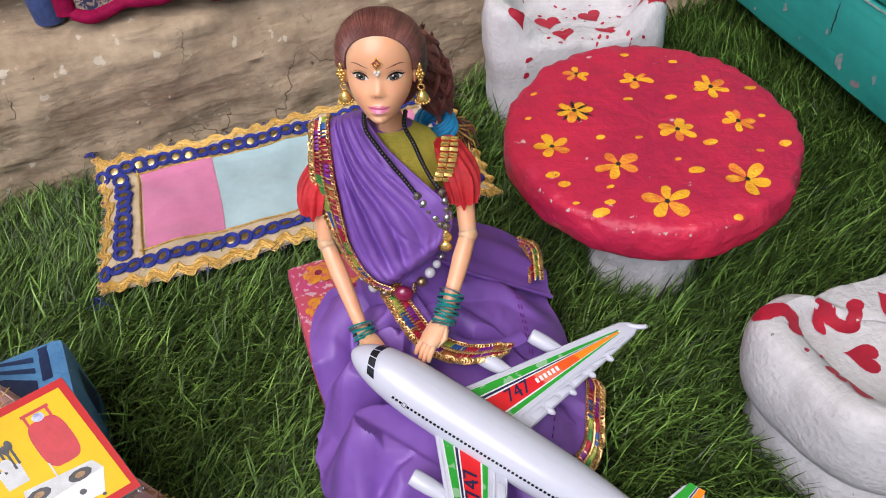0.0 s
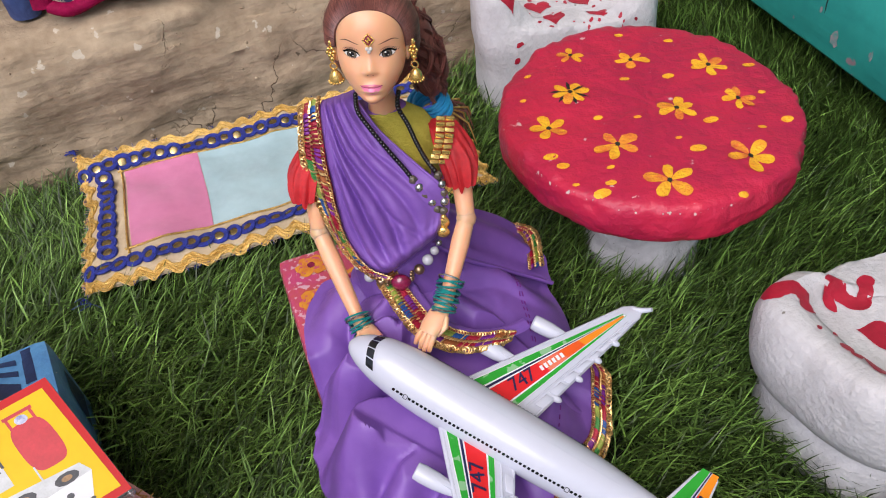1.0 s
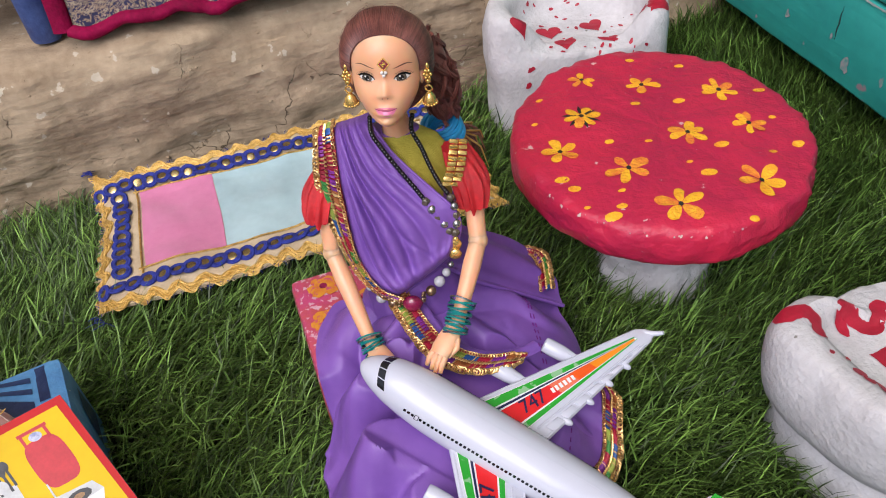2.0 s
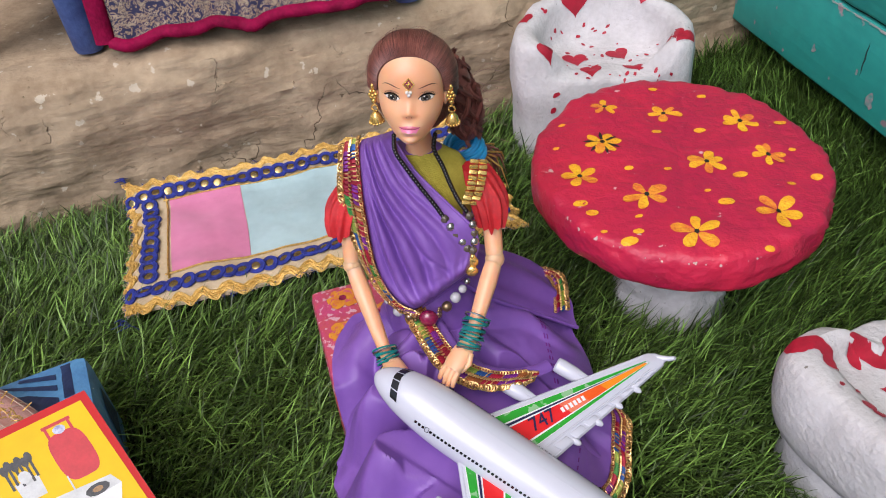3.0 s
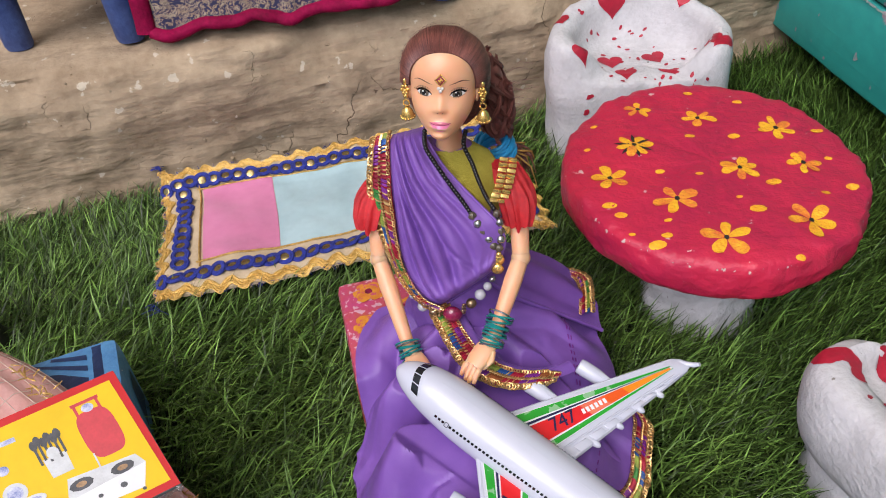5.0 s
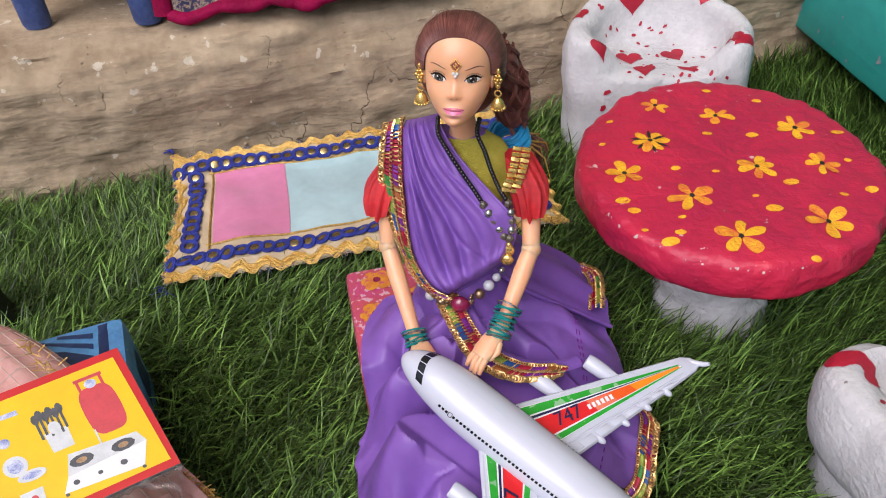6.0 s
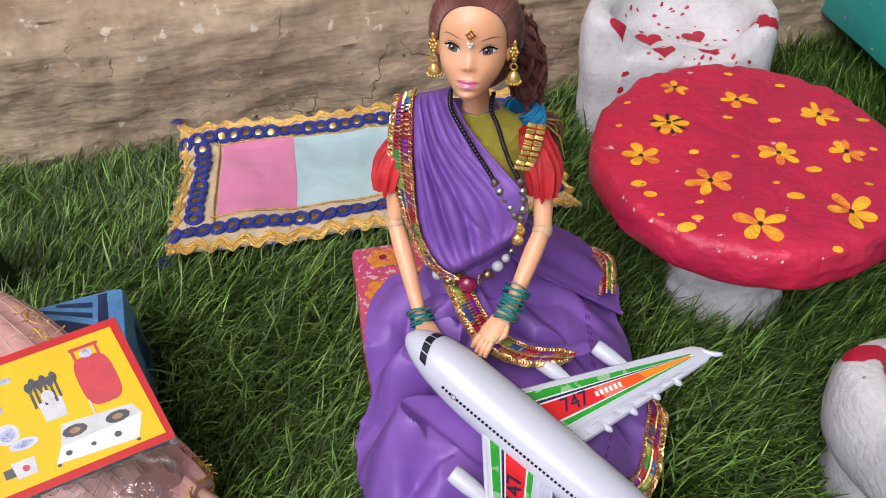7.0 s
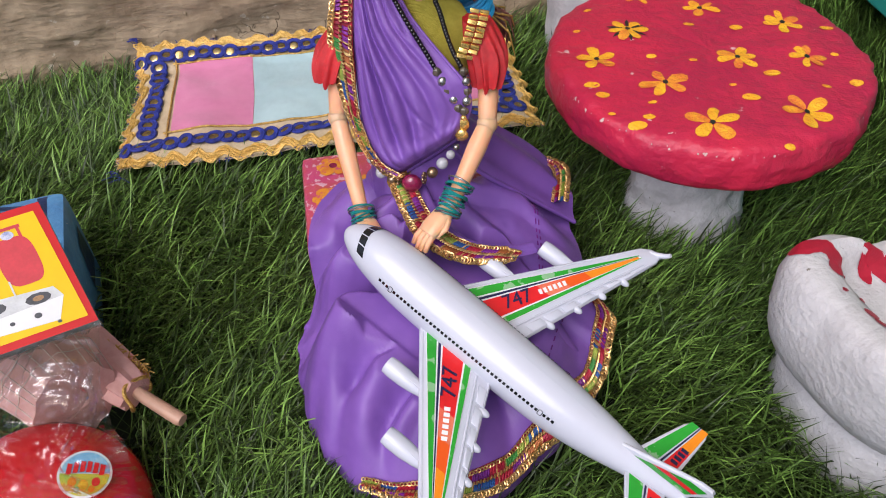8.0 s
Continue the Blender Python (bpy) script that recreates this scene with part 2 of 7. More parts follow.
class Build:
    """Collects vertices and faces with a material each, and makes one mesh object of them."""

    def __init__(self):
        self.v, self.f, self.m, self.mats = [], [], [], []

    def slot(self, mat):
        if mat not in self.mats:
            self.mats.append(mat)
        return self.mats.index(mat)

    def add(self, verts, faces, mat, at=None):
        base, s = len(self.v), self.slot(mat)
        self.v += [tuple(at @ Vector(p)) for p in verts] if at else [tuple(p) for p in verts]
        self.f += [tuple(base + i for i in f) for f in faces]
        self.m += [s] * len(faces)

    def rings(self, rings, mat, caps=(True, True), at=None, closed=True, pick=None):
        """Skins a row of rings with equal counts. pick(centre) may choose another material for a face."""
        k = len(rings[0])
        verts = [p for r in rings for p in r]
        faces = []
        for i in range(len(rings) - 1):
            for j in range(k if closed else k - 1):
                a, b = i * k + j, i * k + (j + 1) % k
                faces.append((a, b, b + k, a + k))
        base = len(self.v)
        self.add(verts, faces, mat, at)
        if pick:
            first = len(self.m) - len(faces)
            for q, f in enumerate(faces):
                c = sum((Vector(verts[i]) for i in f), Vector()) / 4
                self.m[first + q] = self.slot(pick(c))
        s = self.slot(mat)
        if caps[0] and closed:
            self.f.append(tuple(base + j for j in reversed(range(k))))
            self.m.append(s)
        if caps[1] and closed:
            self.f.append(tuple(base + (len(rings) - 1) * k + j for j in range(k)))
            self.m.append(s)

    def tube(self, pts, radii, mat, n=10, flat=1.0, caps=(True, True), at=None, up=None):
        """A round or flattened bar along points."""
        pts = [Vector(p) for p in pts]
        if not hasattr(radii, "__len__"):
            radii = [radii] * len(pts)
        out = []
        side = None
        for i, p in enumerate(pts):
            d = (pts[min(i + 1, len(pts) - 1)] - pts[max(i - 1, 0)]).normalized()
            if side is None:
                ref = Vector(up) if up else (Vector((0, 0, 1)) if abs(d.z) < 0.9 else Vector((0, 1, 0)))
                side = d.cross(ref).normalized()
            side = (side - d * side.dot(d)).normalized()
            o = d.cross(side)
            out.append([p + radii[i] * (side * math.cos(a) + o * math.sin(a) * flat)
                        for a in (2 * math.pi * j / n for j in range(n))])
        self.rings(out, mat, caps, at)

    def ball(self, c, r, mat, nu=12, nv=8, at=None, shape=None):
        r = r if hasattr(r, "__len__") else (r, r, r)
        c = Vector(c)
        out = []
        for i in range(nv + 1):
            b = math.pi * (i / nv - 0.5)
            b = max(-1.55, min(1.55, b))
            ring = []
            for j in range(nu):
                a = 2 * math.pi * j / nu
                q = Vector((math.cos(a) * math.cos(b), math.sin(a) * math.cos(b), math.sin(b)))
                if shape:
                    q = shape(q)
                ring.append(c + Vector((q.x * r[0], q.y * r[1], q.z * r[2])))
            out.append(ring)
        self.rings(out, mat, (True, True), at)

    def torus(self, c, axis, big, small, mat, n=20, k=6, squash=1.0):
        axis = Vector(axis).normalized()
        u = axis.orthogonal().normalized()
        w = axis.cross(u)
        pts = [Vector(c) + big * (u * math.cos(a) + w * math.sin(a) * squash) for a in (2 * math.pi * i / n for i in range(n))]
        out = []
        for i, p in enumerate(pts):
            o = (p - Vector(c)).normalized()
            out.append([p + small * (o * math.cos(b) + axis * math.sin(b)) for b in (2 * math.pi * j / k for j in range(k))])
        out.append(out[0])
        self.rings(out, mat, (False, False))

    def box(self, lo, hi, mat, bevel=0.0, at=None):
        bm = bmesh.new()
        bmesh.ops.create_cube(bm, size=1.0)
        for v in bm.verts:
            v.co = Vector(((lo[i] + hi[i]) / 2 + v.co[i] * (hi[i] - lo[i]) for i in range(3)))
        if bevel:
            bmesh.ops.bevel(bm, geom=bm.edges[:], offset=bevel, segments=2, affect="EDGES", profile=0.6)
        bm.verts.index_update()
        self.add([v.co.copy() for v in bm.verts], [[v.index for v in f.verts] for f in bm.faces], mat, at)
        bm.free()

    def make(self, name, parent=None, label="", smooth=True, at=None):
        me = bpy.data.meshes.new(name)
        me.from_pydata(self.v, [], self.f)
        for m in self.mats:
            me.materials.append(m)
        me.polygons.foreach_set("material_index", self.m)
        me.polygons.foreach_set("use_smooth", [smooth] * len(self.f))
        me.update()
        ob = new(name, me)
        if smooth:
            me.set_sharp_from_angle(angle=radians(50))
        if parent:
            ob.parent = parent
        if at:
            ob.matrix_basis = at
        return tagged(ob, label)


def thing(name, x, y, z, label, category, turn=0.0, group=""):
    ob = new(name)
    ob.matrix_basis = pose(x, y, z, 0, 0, turn)
    return tagged(ob, label, category, group)


def wobble(p, scale, amount):
    return noise.noise(Vector(p) * scale) * amount


def surface(ob):
    """A tree over a mesh in its own coordinates, to lay paint marks upon."""
    from mathutils.bvhtree import BVHTree
    return BVHTree.FromPolygons([v.co for v in ob.data.vertices], [tuple(p.vertices) for p in ob.data.polygons])


def mark(b, tree, outline, origin, normal, right, mat, lift=0.0004, rows=3):
    """Lays a flat outline (metres, about its middle) on a surface, along -normal."""
    nrm = Vector(normal).normalized()
    u = (Vector(right) - nrm * Vector(right).dot(nrm)).normalized()
    w = nrm.cross(u)
    k = len(outline)
    c = Vector((sum(p[0] for p in outline) / k, sum(p[1] for p in outline) / k))
    verts, ok = [], True
    for s in [i / rows for i in range(rows + 1)]:
        for p in (outline if s else [c]):
            q = c + (Vector(p) - c) * s
            start = Vector(origin) + u * q.x + w * q.y + nrm * 0.05
            hit, hn, _, _ = tree.ray_cast(start, -nrm)
            if hit is None:
                return False
            verts.append(hit + (hn if hn.dot(nrm) > 0 else -hn) * lift)
    faces = [(0, 1 + j, 1 + (j + 1) % k) for j in range(k)]
    for i in range(rows - 1):
        a = 1 + i * k
        faces += [(a + j, a + k + j, a + k + (j + 1) % k, a + (j + 1) % k) for j in range(k)]
    b.add(verts, faces, mat)
    return True


def resample(pts, step):
    pts = [Vector(p) for p in pts]
    # smooth through the points
    fine = []
    for i in range(len(pts) - 1):
        p0, p1, p2, p3 = pts[max(i - 1, 0)], pts[i], pts[i + 1], pts[min(i + 2, len(pts) - 1)]
        for k in range(20):
            t = k / 20
            fine.append(0.5 * ((2 * p1) + (p2 - p0) * t + (2 * p0 - 5 * p1 + 4 * p2 - p3) * t * t + (3 * p1 - p0 - 3 * p2 + p3) * t ** 3))
    fine.append(pts[-1])
    out, acc = [fine[0]], 0.0
    for a, c in zip(fine, fine[1:]):
        acc += (c - a).length
        if acc >= step:
            out.append(c)
            acc = 0.0
    return out


# ---- ground ----
WALL_X, WALL_Y, WALL_SLOPE, WALL_BOW = -0.239, 0.480, 0.36, 0.20
WALL_TURN = math.degrees(math.atan(WALL_SLOPE))


b = Build()
ys = [-400, -30, -3, -0.6] + [0.02 * i for i in range(0, 45)] + [1.5, 4, 30, 400]
xs = [-400, -30, -3, -0.9] + [-0.5 + 0.02 * i for i in range(0, 50)] + [0.9, 3, 30, 400]
vs = [(x, y, wobble((x, y, 0), 9, 0.003) if abs(x) < 1 and abs(y) < 1 else 0) for y in ys for x in xs]
fs = [(j * len(xs) + i, j * len(xs) + i + 1, (j + 1) * len(xs) + i + 1, (j + 1) * len(xs) + i)
      for j in range(len(ys) - 1) for i in range(len(xs) - 1)]
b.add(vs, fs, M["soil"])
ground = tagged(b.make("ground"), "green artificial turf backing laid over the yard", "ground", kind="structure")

# mud ledge: a swept cross-section, rounded at its top edge, rough and cracked
LEDGE = 0.122
b = Build()
prof = [(-0.004, -0.02), (-0.002, 0.005), (0.0, 0.02), (0.001, 0.04), (0.0, 0.06), (-0.001, 0.08), (0.001, 0.094), (0.006, 0.107),
        (0.015, 0.116), (0.028, 0.121), (0.045, LEDGE)]
steps = [0.045 + 0.02 * i for i in range(1, 22)] + [0.55]
prof2 = []
for i in range(len(prof) - 1):
    for k in range(4):
        t = k / 4
        prof2.append((prof[i][0] * (1 - t) + prof[i + 1][0] * t, prof[i][1] * (1 - t) + prof[i + 1][1] * t))
prof2 += [(s, LEDGE) for s in [0.045] + steps]
rows = []
length = [-0.75 + 0.004 * i for i in range(0, 360)]
for s in length:
    r = []
    for d, z in prof2:
        amp = 1.0 if d < 0.05 else 0.4
        k = wobble((s, d, z), 14, 0.007) + wobble((s + 3, d, z * 1.7), 45, 0.0028) + wobble((s, z * 3 + 7, d), 130, 0.0009) + wobble((s * 1.3, z * 2, d + 4), 210, 0.0004)
        k += 0.0016 * max(0.0, min(1.0, 7 * (noise.noise(Vector((s * 16, z * 55 + d * 20, 3))) - 0.12))) + wobble((s * 0.5, z * 3, d * 2), 90, 0.0012)
        bow = 0.165 * min(s, 0.5) ** 2 if s > -0.3 else 0.0149
        r.append((s, bow + d - k * amp * (1 if z < 0.115 else 0.3), max(z, -0.02) + k * amp * (0.6 if z > 0.1 else 0.1)))
    rows.append(r)
b.rings(rows, M["mud"], closed=False)
rnd = random.Random(21)
for i in range(420):
    r = rows[rnd.randrange(60, 330)]
    p = Vector(r[rnd.randrange(6, 36)])
    s = rnd.uniform(0.0004, 0.0008) * (2.0 if rnd.random() < 0.08 else 1.0)
    b.ball(p, (s * rnd.uniform(0.8, 1.6), s, s * rnd.uniform(0.6, 1.2)), M["mud"], 6, 4)
ledge = tagged(b.make("wall_mud", at=pose(WALL_X, WALL_Y, 0, 0, 0, WALL_TURN)),
               "cracked brown mud plaster ledge with a rounded worn edge", "wall", kind="structure")

# added wall, out of view behind the ledge, that blocks sky light from the back
b = Build()
b.box((-2.5, 0.46, -0.02), (2.5, 0.66, 2.3), M["mud"], 0.01)
tagged(b.make("wall_unseen_back", at=pose(WALL_X, WALL_Y, 0, 0, 0, WALL_TURN)), "plain brown mud plaster wall added out of view to block sky light", "wall", kind="structure")
# unseen wall, added on the right to keep sky light off that side
b = Build()
b.box((-0.45, 0.215, -0.02), (1.6, 0.42, 2.2), M["mud"], 0.01)
tagged(b.make("wall_unseen_side", at=pose(0.24, 0.741, 0, 0, 0, math.degrees(math.atan2(-0.2522, 0.0759)))), "plain brown mud plaster wall added unseen on the right to cut sky light", "wall", kind="structure")

# ---- mushroom table ----
def harmonics(a, seed, amount):
    return sum(amount / k * math.sin(k * a + seed * (k + 1.7)) for k in (2, 3, 5))


def mushroom_table(x, y):
    t = thing("mushroom_table", x, y, 0.0, "red mushroom-shaped clay table painted with yellow flowers, on the grass", "table")
    b = Build()
    prof = [(0.0, 0.1075), (0.2, 0.1075), (0.4, 0.1074), (0.55, 0.1073), (0.7, 0.1071), (0.80, 0.1069), (0.88, 0.1066), (0.93, 0.1062), (0.962, 0.1055), (0.980, 0.1042), (0.990, 0.1022), (0.996, 0.0995), (1.0, 0.0965),
            (1.0, 0.0935), (0.997, 0.0905), (0.992, 0.0875), (0.982, 0.0848), (0.965, 0.0832), (0.93, 0.0825), (0.7, 0.082), (0.4, 0.082), (0.0, 0.082)]
    rows = []
    for k in range(160):
        a = 2 * math.pi * k / 160
        r = []
        for s, z in prof:
            h = 1 + harmonics(a, 0.6, 0.012)
            q = Vector((0.0800 * s * h * math.cos(a), 0.0885 * s * h * math.sin(a), z))
            e = wobble(q, 55, 0.0014) + wobble(q, 170, 0.0009) + (wobble(q, 420, 0.0006) if s > 0.9 else 0.0)
            q.z += e * (1 if s < 0.95 else 0.5)
            if s > 0.9:
                q.x += math.cos(a) * e * 1.5
                q.y += math.sin(a) * e * 1.5
            r.append(q)
        rows.append(r)
    rows.append(rows[0])
    b.rings(rows, M["red"], closed=False)
    top = b.make("tabletop", t, "crimson painted disc with chipped edge")
    b = Build()
    rows = []
    for i in range(32):
        f = i / 31
        z = -0.005 + f * 0.090
        rad = 0.0365 - 0.006 * math.sin(f * math.pi) + (0.004 if i == 0 else 0)
        r = []
        for k in range(96):
            a = 2 * math.pi * k / 96
            rr = rad * (1 + harmonics(a, 2.1, 0.02))
            q = Vector((rr * math.cos(a) + 0.004, rr * math.sin(a) - 0.009, z))
            rr += wobble(q, 70, 0.003) + wobble(q, 190, 0.0018)
            r.append((rr * math.cos(a) + 0.004, rr * math.sin(a) - 0.009, z))
        rows.append(r)
    b.rings(rows, M["white"])
    b.make("stem", t, "thick white painted clay stem")
    tree = surface(top)
    # flowers: middle x, y, petal length, turn, number of petals
    flowers = [(0.106, 0.443, 9, 0.2, 5), (0.140, 0.434, 10, 0.9, 5), (0.182, 0.424, 11, 0.5, 6), (0.101, 0.404, 11, 0.1, 6),
               (0.086, 0.373, 11.5, 0.4, 5), (0.119, 0.355, 12.5, 0.7, 5), (0.155, 0.383, 12, 0.3, 6), (0.189, 0.389, 9, 0.2, 6),
               (0.182, 0.341, 13, 0.9, 5), (0.139, 0.325, 13, 0.45, 5)]
    rnd = random.Random(4)
    for i, (fx, fy, size, turn, count) in enumerate(flowers):
        fb = Build()
        c = Vector((fx - x, fy - y, 0.107))
        for k in range(count):
            a = turn + 2 * math.pi * k / count + rnd.uniform(-0.25, 0.25)
            ln = size * 0.001 * rnd.uniform(0.85, 1.1)
            wd = size * 0.001 * rnd.uniform(0.20, 0.31)
            bow = rnd.uniform(-0.0009, 0.0009)
            o = []
            for j in range(12):
                q = 2 * math.pi * j / 12
                px = ln * 0.55 + ln * 0.47 * math.cos(q)
                py = wd * math.sin(q) * (1.0 + 0.35 * math.cos(q)) * 0.9 + rnd.uniform(-0.00035, 0.00035) + bow * (px / ln) ** 2
                o.append((px * math.cos(a) - py * math.sin(a), px * math.sin(a) + py * math.cos(a)))
            mark(fb, tree, o, c, (0, 0, 1), (1, 0, 0), M[("yellow", "yellow_thin")[rnd.random() < 0.4]], 0.00022 + 0.00004 * k)
            if i == 3:
                a2 = a + math.pi / count
                o = [(math.cos(a2) * d - math.sin(a2) * s, math.sin(a2) * d + math.cos(a2) * s)
                     for d, s in ((0.003, -0.0008), (0.008, -0.001), (0.0115, 0), (0.008, 0.001), (0.003, 0.0008))]
                mark(fb, tree, o, c, (0, 0, 1), (1, 0, 0), M["black"], 0.0003)
        o = [(0.0013 * math.cos(q) * rnd.uniform(0.8, 1.2), 0.0016 * math.sin(q)) for q in (2 * math.pi * j / 9 for j in range(9))]
        mark(fb, tree, o, c, (0, 0, 1), (1, 0, 0), M["black"], 0.0006)
        fb.make("painted_flower", top, "yellow five-petalled painted flower with a dark middle")
    # dabs of paint: x, y, size in millimetres
    dabs = [0.1381, 0.4634, 2.4, 0.1657, 0.4531, 2.4, 0.1575, 0.4151, 3, 0.1329, 0.4141, 2.4, 0.2045, 0.4227, 3, 0.1131, 0.3800, 2.2, 0.1331, 0.3766, 1.8, 0.1506, 0.3578, 1.5, 0.1703, 0.3717, 3.4, 0.1583, 0.3485, 3.6, 0.0845, 0.3494, 3.2, 0.0899, 0.3418, 2.8, 0.1127, 0.3374, 1.7,
            0.1112, 0.3266, 2.4, 0.1062, 0.3202, 3.6, 0.0945, 0.3275, 1.5, 0.1246, 0.3063, 3.2, 0.1710, 0.3137, 2, 0.2048, 0.3377, 2.8, 0.1939, 0.3624, 2, 0.2088, 0.3688, 2.8, 0.0795, 0.4257, 1.8, 0.0747, 0.4002, 1.6, 0.2034, 0.3945, 1.8]
    for i in range(0, len(dabs), 3):
        fb = Build()
        r = dabs[i + 2] * 0.001
        o = [(r * 1.25 * math.cos(q), r * 0.8 * math.sin(q) * rnd.uniform(0.85, 1.1)) for q in (2 * math.pi * j / 10 for j in range(10))]
        if mark(fb, tree, o, (dabs[i] - x, dabs[i + 1] - y, 0.107), (0, 0, 1), (1, 0.2, 0), M["yellow"], 0.00028, 2):
            fb.make("paint_dab", top)
    # chipped flakes of bare clay round the rim
    chip = shader("bare_clay_chip", (0.62, 0.45, 0.42), 0.8, amount=0.3, grain=200)
    for i in range(80):
        a, s = rnd.uniform(0, 6.28), rnd.choice((0.975, 0.98, 0.985, 0.99, 0.99, 0.97, rnd.uniform(0.2, 0.93)))
        size = 0.0002 + 0.0009 * rnd.random() ** 3
        o = [(size * rnd.uniform(0.5, 1.5) * math.cos(q), size * rnd.uniform(0.5, 1.3) * math.sin(q)) for q in (2 * math.pi * j / 7 for j in range(7))]
        h = 1 + harmonics(a, 0.6, 0.012)
        c = (0.0800 * s * h * math.cos(a), 0.0885 * s * h * math.sin(a), 0.103)
        fb = Build()
        if mark(fb, tree, o, c, (0.7 * math.cos(a), 0.7 * math.sin(a), 0.8) if s > 0.9 else (0, 0, 1), (0.3, 1, 0), chip, 0.0003, 1):
            fb.make("paint_chip", top)
    return t


mushroom_table(0.1415, 0.392)


# ---- heart chairs ----
def heart(size, lean=0.0):
    o = []
    for j in range(24):
        q = 2 * math.pi * j / 24
        hx = 0.5 * math.sin(q) ** 3
        hy = 0.42 * math.cos(q) - 0.16 * math.cos(2 * q) - 0.06 * math.cos(3 * q) - 0.03 * math.cos(4 * q)
        o.append((size * (hx * math.cos(lean) - hy * math.sin(lean)), size * (hx * math.sin(lean) + hy * math.cos(lean))))
    return o


def ribbon(b, tree, points, origin, mat, lift):
    """A brush stroke laid down on a surface from above, along a bent line: points of x, y and half width."""
    line = resample([(x, y, w) for x, y, w in points], 0.0010)
    grid = []
    for i, p in enumerate(line):
        a, c = line[max(i - 1, 0)], line[min(i + 1, len(line) - 1)]
        d = Vector((c.x - a.x, c.y - a.y)).normalized()
        w = p.z * (1 + 0.18 * noise.noise(Vector((p.x * 400, p.y * 400, 1))))
        end = min(1.0, 0.45 + 0.3 * min(i, len(line) - 1 - i))
        row = []
        for k in range(9):
            o = w * end * (k / 4 - 1)
            hit, hn, _, _ = tree.ray_cast(Vector((origin[0] + p.x - d.y * o, origin[1] + p.y + d.x * o, 0.2)), Vector((0, 0, -1)))
            if hit is None:
                return False
            row.append(hit + (hn if hn.z > 0 else -hn) * lift)
        grid.append(row)
    b.rings(grid, mat, closed=False)
    return True


def tub_chair(x, y, turn, label, seed, seat, rim, marks, R=0.0665, foot=1.0, square=2.0, opening_cos=0.69, groove=1.0, group="heart chairs"):
    """A clay tub chair, open towards its own -y: a round outer wall, arms, a raised back and a sunken seat."""
    t = thing("tub_chair", x, y, 0.0, label, "chair", turn, group)
    n = 120
    b = Build()
    rows = []
    for k in range(n):
        a = 2 * math.pi * k / n          # 0 at the front, pi at the back
        front = 0.5 + 0.5 * math.cos(a)
        opening = 1 / (1 + math.exp(-(math.cos(a) - opening_cos) * 26))     # 1 within the opening
        back = max(0.0, -math.cos(a)) ** 1.4
        arm = rim + 0.012 * back
        top = arm * (1 - opening) + seat * opening
        wall = 0.021 - 0.006 * back
        d = Vector((math.sin(a), -math.cos(a)))
        flat = (1 + (R * max(0, math.cos(a)) / 0.037) ** 10) ** -0.1
        if math.cos(a) < 0:
            flat = (abs(math.sin(a)) ** square + abs(math.cos(a) / 0.80) ** square) ** (-1 / square)
        r = []
        for rr, z in ((0.40, -0.004), (0.93 * foot, -0.004), (0.955 * foot, 0.012), (0.97 * foot, 0.026), (0.97 * foot, 0.036), ((0.97 - 0.045 * groove) * foot, 0.0415), (0.97 - 0.07 * groove, 0.0445), (0.97 - 0.025 * groove, 0.048), (0.985, 0.056),
                      (1.0, 0.066), (0.985, 0.4), (0.965, 0.75), (0.935, 0.93)):
            zz = z if z < 0.2 else 0.070 + (top - 0.070) * z
            r.append((R * rr * flat, zz))
        mid = R * flat - wall / 2
        r += [(mid + wall * 0.18, top - 0.0006), (mid - wall * 0.1, top + 0.0006), (mid - wall * 0.38, top - 0.003 * (1 - opening)),
              (R * flat - wall, top - 0.3 * (top - seat)), (R * flat - wall - 0.003, seat + 0.15 * (top - seat)),
              (R * flat - wall - 0.009, seat - 0.001), (R * 0.3, seat - 0.003), (0.0, seat - 0.003)]
        ring = []
        for rad, z in r:
            q = Vector((d.x * rad, d.y * rad, z))
            e = wobble(q + Vector((seed, 0, 0)), 28, 0.0035) + wobble(q + Vector((seed, 5, 0)), 75, 0.0014) + wobble(q, 200, 0.0006)
            e *= min(1, rad / 0.02)
            ring.append((q.x + d.x * e, q.y + d.y * e, q.z + e * 0.5))
        rows.append(ring)
    rows.append(rows[0])
    b.rings(rows, M["white"], closed=False)
    body = b.make("chair_body", t)
    tree = surface(body)
    rnd = random.Random(seed)
    for kind, size, lean, ox, oy, oz, nx, ny, nz in marks:
        mb = Build()
        if kind == "h":
            o = heart(size, lean)
        elif kind == "l":
            if ribbon(mb, tree, size, (ox, oy, oz), M["heart"], 0.0005):
                mb.make("paint_stroke", body)
            continue
        else:
            o = [(size * 0.5 * math.cos(q) * rnd.uniform(0.7, 1.2), size * 0.3 * math.sin(q) * rnd.uniform(0.7, 1.2)) for q in (2 * math.pi * j / 9 for j in range(9))]
            o = [(p[0] * math.cos(lean) - p[1] * math.sin(lean), p[0] * math.sin(lean) + p[1] * math.cos(lean)) for p in o]
        if mark(mb, tree, o, (ox, oy, oz), (nx, ny, nz), (1, 0, 0) if abs(nx) < 0.8 else (0, -1, 0), M["heart"], 0.0005, 6):
            mb.make("painted_heart" if kind == "h" else "paint_spot", body)
    return t


